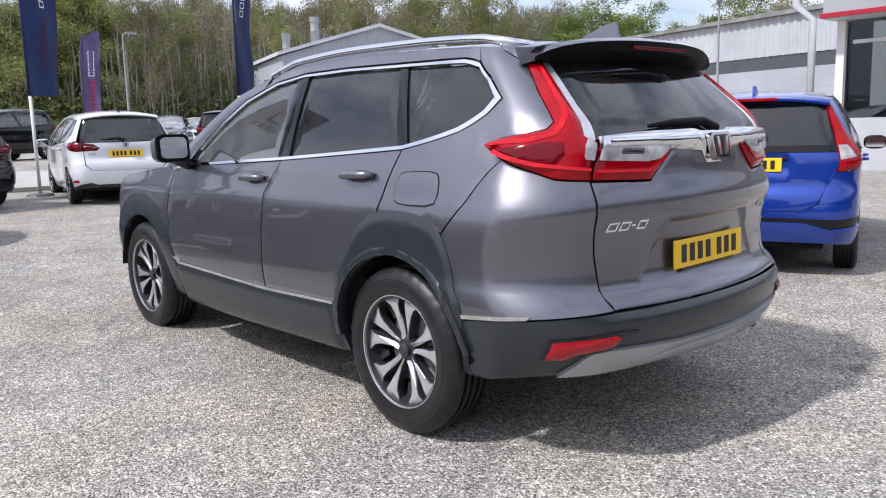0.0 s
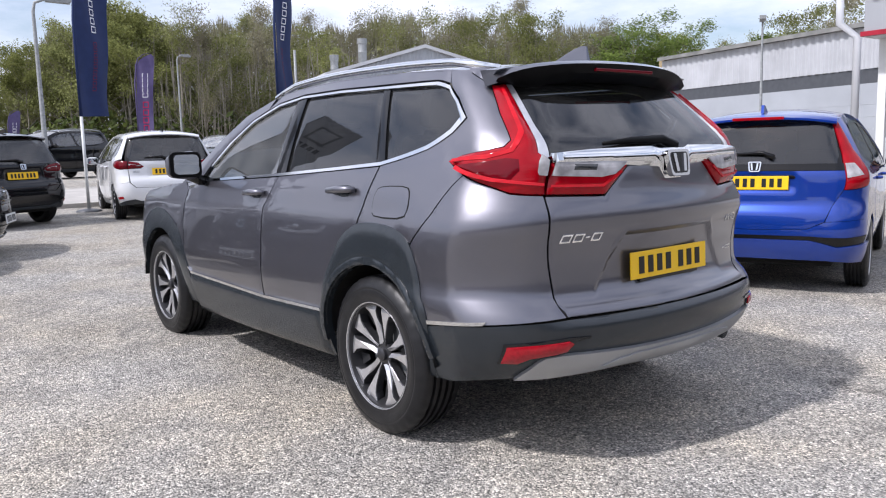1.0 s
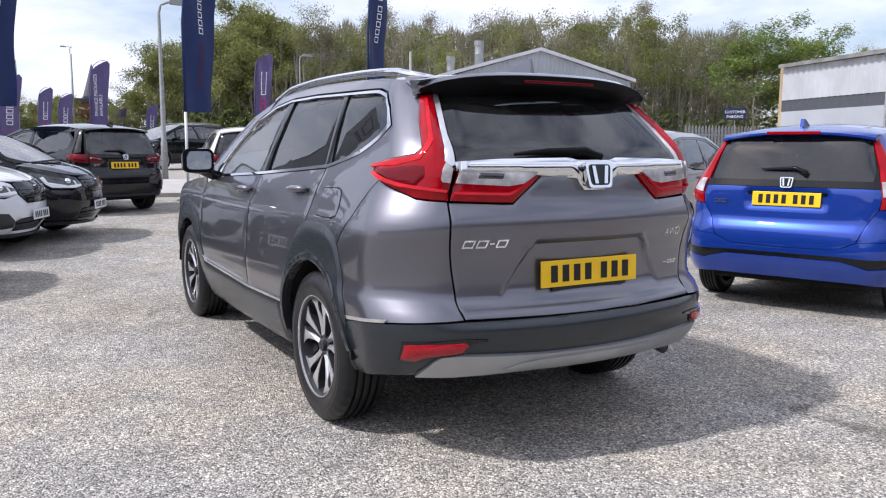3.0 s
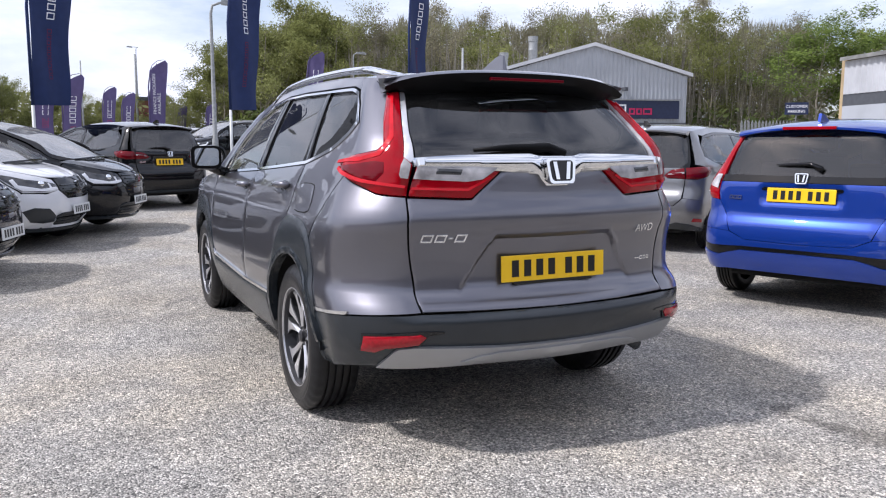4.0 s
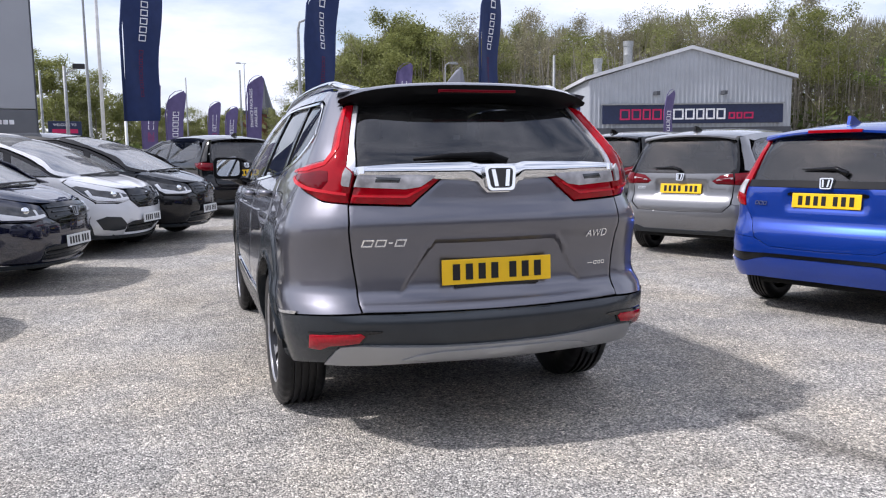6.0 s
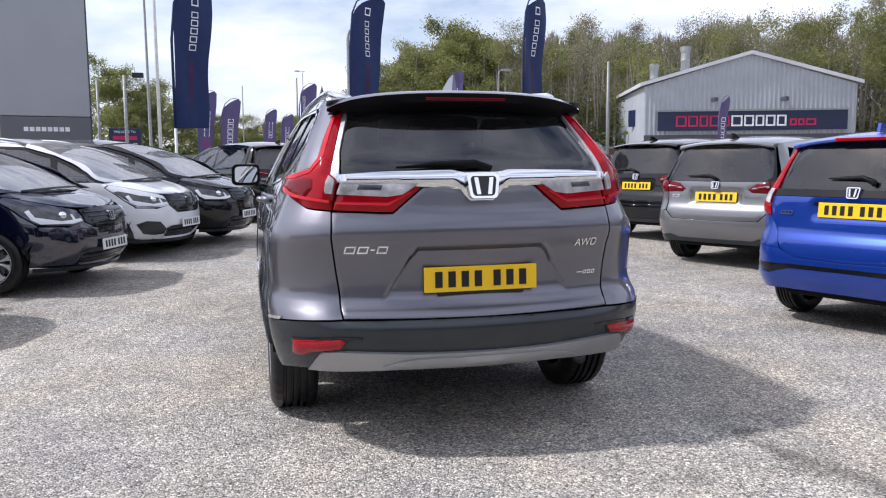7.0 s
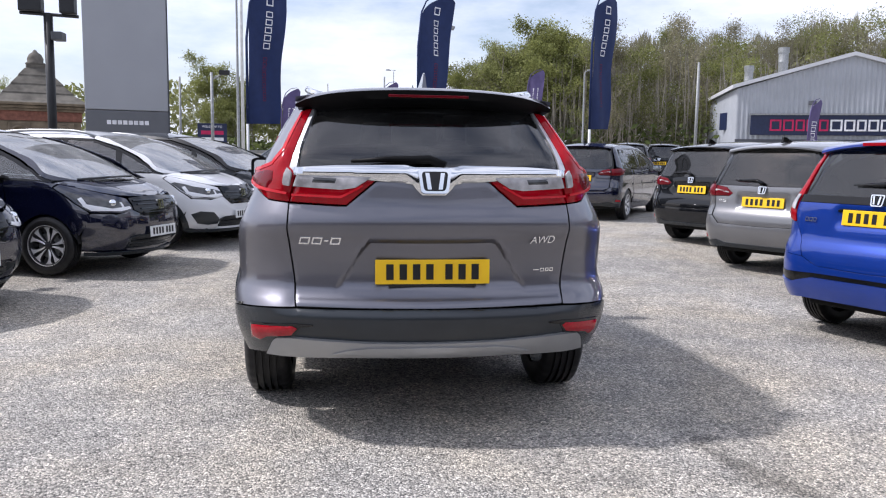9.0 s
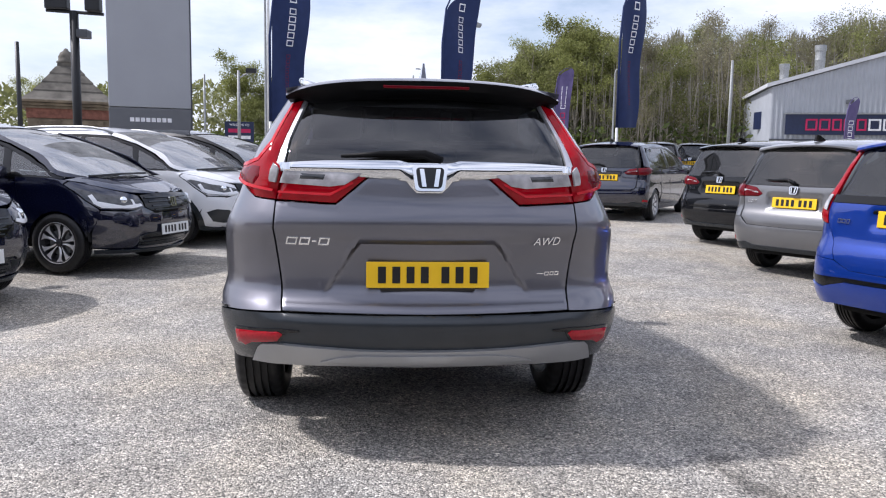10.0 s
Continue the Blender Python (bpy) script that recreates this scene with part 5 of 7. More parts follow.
    ro = [(0, 0.935), (0.7, 0.945), (0.74, 1.05), (0.8, 1.3), (0.83, 1.43), (0, 1.45)]
    ri = [(0, 1.385), (0.72, 1.375), (0.7, 1.25), (0.64, 1.05), (0.58, 1.02), (0, 1.015)]
    both("window_surround", ro + ri, M["gloss"], off=-0.012, edge=0)
    if style == "old":
        span("tail_panel", [(0, 1.003), (0.706, 1.003), (0.712, 1.056), (0, 1.056)], M["gloss"], off=0.004)
    span("rear_bumper", [(0, 0.31), (0.6, 0.31), (1.0, 0.26), (1.12, 0.26), (1.1, 0.5), (0.9, 0.615)] + ([(0.66, 0.64), (0.56, 0.55), (0, 0.54)] if style == "new" else [(0.562, 0.597), (0.42, 0.537), (0, 0.527)]), P)
    span("bumper_lower", [(0, 0.28), (0.6, 0.28), (1.0, 0.245), (1.0, 0.275), (0.75, 0.34), (0.6, 0.36), (0.5, 0.325), (0, 0.325)] if style == "new" else [(0, 0.3), (0.6, 0.295), (1.0, 0.265), (1.05, 0.43), (0.9, 0.425), (0.66, 0.4), (0.57, 0.425), (0.45, 0.452), (0, 0.456)], dark if style == "new" else P, off=0.01 if style == "new" else 0.022, edge=0.03)
    for flip in (False, True):
        tl = skin_part("tail_light", panel(lens, skin, off=0.004, step=0.03, flip=flip, bulge=0.012, edge=0.03), M["red"] if style == "old" else M["red_wine"], car, "red tail light")
        if inner:
            il = skin_part("tailgate_light", panel(inner, skin, off=0.004, step=0.03, flip=flip, bulge=0.012, edge=0.03), M["red_wine"], car)
            skin_part("lamp_line", panel([(0.65, 0.925), (0.45, 0.905), (0.46, 0.92), (0.65, 0.945)], skin, off=0.018, step=0.03, flip=flip, edge=0.004), M["clear"], il)
        else:
            skin_part("clear_lamp", panel([(0.705, 0.94), (0.716, 1.05), (0.79, 1.05), (0.85, 0.96)], skin, off=0.019, step=0.03, flip=flip, edge=0.004), M["clear"], tl)
        skin_part("reflector", panel([(0.93, 0.36), (0.78, 0.37), (0.8, 0.41), (0.92, 0.4)], skin, off=0.008, step=0.03, flip=flip), M["reflector"], car)
    if style == "old":
        span("bumper_insert", [(0, 0.45), (0.45, 0.445), (0.57, 0.42), (0.66, 0.395), (0.9, 0.42), (0.93, 0.49), (0.72, 0.475), (0.56, 0.478), (0.45, 0.484), (0, 0.486)], M["gloss"], off=0.008)
    badge(car, pose(0, skin(0, badge_z)[1] - 0.012, badge_z, -14), 0.105, 0.085)
    number_plate(car, pose(0, skin(0, plate_z)[1] + 0.012, plate_z, -6), M["yellow"], rear_plate)
    bars(car, Matrix.Translation((-0.57, skin(0.6, 0.82)[1] - 0.004, 0.86 if style == "old" else 0.8)) @ pose(0, 0, 0, -4, 0, -6), (0.03, 0.03, 0.03), 0.03, M["chrome"])
    wz = 0.09 if style == "old" else 0.0
    wx = 0.16 if style == "old" else 0.0
    part("rear_wiper", tube([Vector(skin(wx, 1.02 + wz)) + Vector((0, -0.03, 0)), Vector(skin(wx - 0.1, 1.06 + wz)) + Vector((0, -0.03, 0)), Vector(skin(wx - 0.4, 1.05 + wz)) + Vector((0, -0.02, 0))], [0.025, 0.016, 0.006], 8), M["gloss"], car, smooth=True)
    bm = bmesh.new()
    rows = []
    for k in range(17):
        x = -0.58 + 1.16 * k / 16
        q = abs(x / 0.58)
        h = 1.462 - 0.05 * q ** 2.4
        rows.append([bm.verts.new(c) for c in ((x, -0.34, h + 0.006), (x, -0.44, h - 0.006), (x, -0.53 + 0.07 * q * q, h - 0.028), (x, -0.53 + 0.07 * q * q, h - 0.045), (x, -0.41, h - 0.055))])
    for a, b in zip(rows, rows[1:]):
        for i in range(4):
            bm.faces.new((a[i], b[i], b[i + 1], a[i + 1])).material_index = 0
    bm.faces.new(rows[0])
    bm.faces.new(rows[-1][::-1])
    bmesh.ops.recalc_face_normals(bm, faces=bm.faces)
    sp = part("spoiler", bm, P, car, smooth=True, angle=40)
    if style == "old":
        part("brake_light", box(-0.2, 0.2, -0.537, -0.5, 1.415, 1.438, 0.003), M["red"], sp)
    part("roof_aerial", plate_of([(-0.32, 1.475), (-0.12, 1.49), (-0.24, 1.54), (-0.3, 1.545)], -0.012, 0.012, None, "x"), P if style == "old" else M["gloss"], car)
    for sgn in (-1, 1):
        cap = bmesh.new()
        bmesh.ops.create_uvsphere(cap, u_segments=16, v_segments=10, radius=1.0)
        for v in cap.verts:
            c = v.co
            c.x, c.y, c.z = math.copysign(abs(c.x) ** 0.7, c.x) * 0.11, c.y * (0.085 if c.y > 0 else 0.03), math.copysign(abs(c.z) ** 0.7, c.z) * 0.072
        mir = part("door_mirror", cap, P if style == "new" and not raised else M["gloss"], car, smooth=True)
        mir.matrix_local = pose(sgn * 0.95, 1.98, 1.0)
        part("mirror_glass", plate_of(rounded(spaced([(-0.09, -0.052), (0.09, -0.052), (0.09, 0.052), (-0.09, 0.052)], 0.05), 2), -0.036, -0.025), M["mirror"], mir)
        for y in (0.48, 1.28):
            X = skin(S.sy(y, 0.9), 0.9)[0]
            part("door_handle", tube([(sgn * X, y - 0.09, 0.9), (sgn * (X + 0.03), y - 0.06, 0.9), (sgn * (X + 0.03), y + 0.06, 0.898), (sgn * X, y + 0.09, 0.897)], 0.014, 8), P, car, smooth=True)
    # inside and underneath
    part("underbody", box(-0.58, 0.58, -0.5, 3.1, 0.22, 0.45, 0.02), M["under"], car)
    part("cabin_floor", box(-0.75, 0.75, -0.5, 2.5, 0.44, 0.52, 0.01), M["under"], car)
    part("engine_bay", box(-0.6, 0.6, 2.45, 3.0, 0.4, 0.82, 0.03), M["under"], car)
    for yy in (0.0, 2.53):
        for sgn in (-1, 1):
            bm = bmesh.new()
            o = arc(yy, 0.3, 0.36, 4, 176, 12)
            for a, b in zip(o, o[1:]):
                bm.faces.new([bm.verts.new(c) for c in ((sgn * 0.55, *a), (sgn * 0.82, *a), (sgn * 0.82, *b), (sgn * 0.55, *b))])
            bm.faces.new([bm.verts.new((sgn * 0.56, y, z)) for y, z in o])
            part("wheel_arch_liner", bm, M["under"], car)
    for x in (-0.36, 0.36):
        seat(car, x, 1.05, 0.58, 0.56, 0.44)
        seat(car, x, 0.2, 0.58, 0.48, 0.44)
    skin_part("headlining", panel([(-0.56, -0.3), (0.56, -0.3), (0.54, 1.32), (0.2, 1.42), (-0.2, 1.42), (-0.54, 1.32)], lambda u, y: (lambda q: (q[0], q[1], q[2] - 0.03))(roof(u, y)), step=0.16, edge=0), M["liner"], car)
    part("dashboard", box(-0.68, 0.68, 1.95, 2.6, 0.6, 0.93, 0.06), M["seat"], car, smooth=True, angle=45)
    if hub not in HATCH_KIT:
        HATCH_KIT[hub] = wheel_kit(0.3, 0.185, 0.205, 5 if hub == "alloy" else 9, hub == "alloy", M["alloy_bright"], M["alloy_dark"] if hub == "alloy" else M["skid"])
    for x in (-0.74, 0.74):
        for y in (0.0, 2.53):
            put_wheel(HATCH_KIT[hub], car, x, y, 0.3, y)
    return car


build_hatch(stand(3.843, 0.789, -70.1), M["blue"], "bright blue small hatchback with black tail panel, parked nose away", "parked hatchbacks", "old")
build_hatch(stand(4.816, 4.105, -62.7), M["silver"], "silver grey hatchback with dark rear window, beside a blue one", "parked hatchbacks")
build_hatch(stand(5.243, 6.751, -66.3), M["black"], "glossy black small hatchback parked beside a silver one", "parked hatchbacks")
build_hatch(stand(-5.53, 5.452, -107.1), M["navy"], "midnight blue small hatchback, nose to the driving lane", "hatchbacks facing the lane")
build_hatch(stand(-4.851, 7.812, -110.4), M["white"], "white raised hatchback with dark cladding and roof rails", "hatchbacks facing the lane", raised=True)
build_hatch(stand(-4.076, 8.993, -111.3), M["black"], "glossy black small hatchback, nose to the driving lane", "hatchbacks facing the lane")
build_hatch(stand(-6.2, 3.5, -117), M["navy"], "dark blue hatchback with grey cladding, nose to the lane", "hatchbacks facing the lane", raised=True)
build_hatch(stand(-0.471, 11.427, 25.6), M["black"], "black hatchback with yellow plate, parked tail to the yard", "hatchbacks by the pavement")
build_hatch(stand(2.044, 11.065, -10.0), M["white"], "white hatchback with tinted rear window, parked tail to the yard", "hatchbacks by the pavement")
build_hatch(stand(4.525, 10.909, -34.8), M["navy"], "dark blue hatchback with silver wheel covers, tail to the yard", "hatchbacks by the pavement", hub="cover")


# ---- the yard and its surroundings ----
def make_ground():
    bm = bmesh.new()
    xs = [-400, -120, -60, -30, -15, -8, -4, 0, 4, 8, 15, 30, 60, 120, 400]
    ys = [-400, -120, -50, -20, -8, -3, 0.3, 1.6, 3, 6, 10, 15, 20, 26, 40, 70, 120, 500]
    grid = [[bm.verts.new((x, y, gz(y))) for x in xs] for y in ys]
    for a, b in zip(grid, grid[1:]):
        for i in range(len(xs) - 1):
            bm.faces.new((a[i], a[i + 1], b[i + 1], b[i]))
    tagged(link_mesh("ground", bm, ground_mat()), "worn grey tarmac with pale stone chippings", "ground", kind="structure")


make_ground()


def leaf_mat(name, a, b):
    m = bpy.data.materials.new(name)
    m.use_nodes = True
    n, l = m.node_tree.nodes, m.node_tree.links
    p = n["Principled BSDF"]
    p.inputs["Roughness"].default_value = 0.65
    p.inputs["Specular IOR Level"].default_value = 0.25
    g = n.new("ShaderNodeNewGeometry")
    r = n.new("ShaderNodeValToRGB")
    r.color_ramp.elements[0].color, r.color_ramp.elements[1].color = (*a, 1), (*b, 1)
    l.new(g.outputs["Random Per Island"], r.inputs[0])
    o = n.new("ShaderNodeObjectInfo")
    k = n.new("ShaderNodeMapRange")
    k.inputs["To Min"].default_value, k.inputs["To Max"].default_value = 0.75, 1.2
    l.new(o.outputs["Random"], k.inputs["Value"])
    mu = n.new("ShaderNodeMixRGB")
    mu.blend_type, mu.inputs[0].default_value = "MULTIPLY", 1.0
    l.new(r.outputs[0], mu.inputs[1])
    l.new(k.outputs[0], mu.inputs[2])
    l.new(mu.outputs[0], p.inputs["Base Color"])
    tr = n.new("ShaderNodeBsdfTranslucent")
    l.new(mu.outputs[0], tr.inputs[0])
    mx = n.new("ShaderNodeMixShader")
    mx.inputs[0].default_value = 0.45
    l.new(p.outputs[0], mx.inputs[1])
    l.new(tr.outputs[0], mx.inputs[2])
    l.new(mx.outputs[0], n["Material Output"].inputs[0])
    return m


LEAF = dict(olive=leaf_mat("young olive leaves", (0.13, 0.145, 0.045), (0.3, 0.315, 0.11)),
            fresh=leaf_mat("fresh green leaves", (0.09, 0.135, 0.026), (0.21, 0.28, 0.06)),
            brown=leaf_mat("bare buds and twigs", (0.19, 0.175, 0.12), (0.36, 0.335, 0.21)),
            wood=leaf_mat("hazy olive leaves", (0.13, 0.14, 0.05), (0.29, 0.3, 0.12)),
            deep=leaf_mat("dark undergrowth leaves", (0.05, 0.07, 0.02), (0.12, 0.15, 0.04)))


def tree_meshes(seed, height, spread, leaves, size, slim=False):
    """Trunk-and-limb mesh and leaf mesh of one tree."""
    rnd = random.Random(seed)
    bm = bmesh.new()
    tips = []
    def limb(p, d, length, r, depth):
        pts, rs, q = [p], [r], p.copy()
        dd = d.copy()
        n = 4
        for i in range(n):
            dd = (dd + Vector((rnd.uniform(-1, 1), rnd.uniform(-1, 1), rnd.uniform(-0.3, 0.6))) * 0.16).normalized()
            q = q + dd * length / n
            pts.append(q.copy())
            rs.append(r * (1 - 0.75 * (i + 1) / n))
            if depth == 0 or i >= 1:
                tips.append((q.copy(), depth))
        tube(pts, rs, (7, 5, 4, 3)[depth], bm, ends=False)
        if depth < 3:
            kids = (16 if slim else 14) if depth == 0 else (4 if depth == 1 else 3)
            for k in range(kids):
                a = rnd.uniform(0.14, 0.98) if depth == 0 else rnd.uniform(0.3, 0.95)
                i = min(n - 1, int(a * n))
                b = pts[i].lerp(pts[i + 1], a * n - i)
                az = rnd.uniform(0, 2 * math.pi)
                up = rnd.uniform(0.35, 1.0) if not slim else rnd.uniform(0.8, 1.8)
                nd = Vector((math.cos(az), math.sin(az), up)).normalized()
                limb(b, nd, length * (rnd.uniform(0.3, 0.5) if depth == 0 else rnd.uniform(0.4, 0.65)) * (spread if depth == 0 else 1) * (1.15 - 0.45 * a), max(0.012, rs[i] * 0.5), depth + 1)
    limb(Vector((0, 0, -0.2)), Vector((rnd.uniform(-0.04, 0.04), rnd.uniform(-0.04, 0.04), 1)).normalized(), height * 0.9, height * 0.009, 0)
    wood = bpy.data.meshes.new("trunk")
    bm.to_mesh(wood)
    bm.free()
    wood.materials.append(M["bark"])
    vs, fs = [], []
    tips = [t for t in tips if t[1] >= 1]
    for _ in range(leaves):
        c, dep = rnd.choice(tips)
        p = c + Vector((rnd.gauss(0, 0.33), rnd.gauss(0, 0.33), rnd.gauss(0, 0.28))) * (height / 13)
        a = Vector((rnd.uniform(-1, 1), rnd.uniform(-1, 1), rnd.uniform(-1, 1))).normalized()
        b = a.orthogonal().normalized()
        s = size * rnd.uniform(0.5, 1.2)
        i = len(vs)
        vs += [p - a * s, p + b * s * 0.45, p + a * s, p - b * s * 0.45]
        fs.append((i, i + 1, i + 2, i + 3))
    crown = bpy.data.meshes.new("crown")
    crown.from_pydata([tuple(v) for v in vs], [], fs)
    return wood, crown


def tree(wood, crown, leaf, m, label, group=""):
    t = thing("tree", m, label, "tree", group)
    w = new("trunk", wood)
    w.parent = t
    c = new("crown", crown)
    c.parent = t
    if not crown.materials:
        crown.materials.append(leaf)
    c.material_slots[0].link = "OBJECT"
    c.material_slots[0].material = leaf
    return t


KINDS = [tree_meshes(k, 13.0, sp, n, sz, sl) for k, (sp, n, sz, sl) in enumerate([(0.8, 6500, 0.12, False), (0.9, 7000, 0.12, False), (0.65, 4500, 0.095, True), (0.6, 4000, 0.09, True), (1.0, 11000, 0.15, False), (0.7, 5000, 0.1, True)])]


def polar(deg, d):
    """A place d metres off, deg to the right of straight ahead."""
    return (-1.0 + d * math.sin(radians(deg)), -4.0 + d * math.cos(radians(deg)))


def tree_line(deg):
    """Height of the belt's outline, by direction."""
    return LINE(deg)


LINE = curve_through([(-60, 6.5), (-20, 7.0), (-12, 8.0), (-8, 7.8), (-3, 5.6), (1, 4.6), (6.5, 5.0), (8.5, 7.4), (10.5, 10.2), (16, 12.0), (27, 11.6), (34, 11.8), (40, 11.7), (46, 11.1), (52, 10.1), (56, 9.1), (70, 7.5)])


def make_trees():
    rnd = random.Random(5)
    deg = -8.0
    while deg < 50:
        for row in range(2):
            d = rnd.uniform(58, 66) + 7 * row
            a = deg + rnd.uniform(-0.8, 0.8)
            k = rnd.choice((0, 1, 4)) if a < 18 else rnd.choice((0, 1, 2, 3, 5, 2, 3))
            s = rnd.uniform(0.76, 0.96) * tree_line(a) / 13.0 * d / 62
            leaf = LEAF["olive"] if k in (0, 1, 4) else rnd.choice((LEAF["brown"], LEAF["olive"], LEAF["brown"]))
            x, y = polar(a, d)
            tree(*KINDS[k], leaf, pose(x, y, gz(y), 0, 0, rnd.uniform(0, 360)) @ Matrix.Diagonal((s, s, s * rnd.uniform(0.97, 1.08), 1)), "tall spring tree with thin young leaves behind the yard", "trees behind the yard")
        deg += 1.5
    for deg, d, s in ((48.5, 61, 0.66), (50, 57, 0.66), (52.5, 60, 0.64), (57, 66, 0.62), (61, 70, 0.64)):
        x, y = polar(deg, d)
        tree(*KINDS[4], LEAF["fresh"], pose(x, y, gz(y), 0, 0, deg * 7) @ Matrix.Diagonal((s * 1.15, s * 1.15, s, 1)), "broad fresh green tree behind the sheds", "trees behind the yard")
    for k in range(26):
        a = 53.0 + 0.95 * k + rnd.uniform(-0.4, 0.4)
        x, y = polar(a, rnd.uniform(66, 78))
        q = rnd.choice((0, 1, 2, 3, 5))
        s = rnd.uniform(0.62, 0.8) + 0.1 * ease((a - 56) / 6)
        tree(*KINDS[q], LEAF["olive"] if q < 2 else LEAF["brown"], pose(x, y, gz(y), 0, 0, rnd.uniform(0, 360)) @ Matrix.Scale(s, 4), "spring tree with thin young leaves behind the warehouse", "trees behind the yard")
    for deg in range(-46, -8, 4):
        x, y = polar(deg + rnd.uniform(-1, 1), rnd.uniform(60, 80))
        s = rnd.uniform(0.45, 0.6)
        tree(*KINDS[rnd.choice((0, 1))], LEAF["olive"], pose(x, y, gz(y), 0, 0, deg * 7) @ Matrix.Scale(s, 4), "small spring tree beyond the road", "trees beyond the road")

    def scatter(name, n, lo, hi, near, far, height, make, leaf, label, word):
        vs, fs = [], []
        for _ in range(n):
            a = rnd.uniform(lo, hi)
            d = rnd.uniform(near, far)
            x, y = polar(a, d)
            q, b, s, t = make()
            p = Vector((x, y, gz(y) + height(a) * d / 62))
            i = len(vs)
            vs += [p - q * s, p + b * t, p + q * s, p - b * t]
            fs.append((i, i + 1, i + 2, i + 3))
        me = bpy.data.meshes.new(name)
        me.from_pydata([tuple(v) for v in vs], [], fs)
        me.materials.append(leaf)
        tagged(new(name, me), label, word, kind="stuff")

    def leafy():
        q = Vector((rnd.uniform(-1, 1), rnd.uniform(-1, 1), rnd.uniform(-1, 1))).normalized()
        s = rnd.uniform(0.15, 0.38)
        return q, q.orthogonal().normalized(), s, s * 0.5

    def twiggy():
        q = Vector((rnd.gauss(0, 0.2), rnd.gauss(0, 0.2), 1)).normalized()
        return q, q.cross(Vector((0, 1, 0))).normalized(), rnd.uniform(0.25, 0.8), rnd.uniform(0.012, 0.04)

    bumps = [rnd.uniform(0.8, 1.0) for _ in range(140)]
    def rough(a):
        i = int((a + 60) / 130 * 138)
        f = (a + 60) / 130 * 138 - i
        return bumps[i] * (1 - f) + bumps[i + 1] * f
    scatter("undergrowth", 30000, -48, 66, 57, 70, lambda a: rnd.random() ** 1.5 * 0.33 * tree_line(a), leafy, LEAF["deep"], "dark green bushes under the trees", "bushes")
    scatter("far_woods", 60000, 8.5, 50, 66, 82, lambda a: rnd.random() ** 0.85 * 0.93 * rough(a) * tree_line(a), twiggy, LEAF["brown"], "dense bare twigs and slender stems of the far wood", "woods")
    scatter("far_woods", 22000, 8.5, 58, 66, 80, lambda a: rnd.random() ** 0.9 * 0.9 * rough(a) * tree_line(a), leafy, LEAF["wood"], "olive green young leaves of the far wood", "woods")
    def stem():
        q = Vector((rnd.gauss(0, 0.06), rnd.gauss(0, 0.06), 1)).normalized()
        return q, q.cross(Vector((0, 1, 0))).normalized(), rnd.uniform(1.2, 3.0), rnd.uniform(0.025, 0.05)
    scatter("far_stems", 1500, 15, 50, 57, 72, lambda a: rnd.uniform(0.2, 0.64) * tree_line(a), stem, M["bark"], "slender pale stems at the edge of the wood", "woods")
    scatter("far_bushes", 16000, -48, 9, 66, 84, lambda a: rnd.random() ** 0.9 * 0.85 * rough(a) * tree_line(a), leafy, LEAF["wood"], "low olive green trees beyond the road", "woods")


make_trees()


def ribbed(bm, p0, p1, z0, z1, pitch=0.3, depth=0.035, top=None):
    """Ribbed sheet wall from p0 to p1; top(t) gives its upper edge."""
    a, b = Vector((*p0, 0)), Vector((*p1, 0))
    d = (b - a)
    L = d.length
    d.normalize()
    nrm = Vector((d.y, -d.x, 0))
    n = max(2, int(L / pitch))
    prev = None
    for i in range(n * 4 + 1):
        t = min(1.0, i / (n * 4))
        o = depth if i % 4 in (1, 2) else 0.0
        p = a + d * L * t + nrm * o
        zt = top(t) if top else z1
        cur = (bm.verts.new((p.x, p.y, z0)), bm.verts.new((p.x, p.y, zt)))
        if prev:
            bm.faces.new((prev[0], cur[0], cur[1], prev[1]))
        prev = cur


def wall_box(bm, p0, p1, thick, z0, z1):
    """A straight wall block; thick goes to the right of the way from p0 to p1 when negative."""
    a, b = Vector((*p0, 0)), Vector((*p1, 0))
    d = (b - a).normalized()
    n = Vector((-d.y, d.x, 0)) * thick
    q = [a, b, b + n, a + n]
    lo = [bm.verts.new((v.x, v.y, z0)) for v in q]
    hi = [bm.verts.new((v.x, v.y, z1)) for v in q]
    bm.faces.new(lo[::-1])
    bm.faces.new(hi)
    for i in range(4):
        bm.faces.new((lo[i], lo[(i + 1) % 4], hi[(i + 1) % 4], hi[i]))


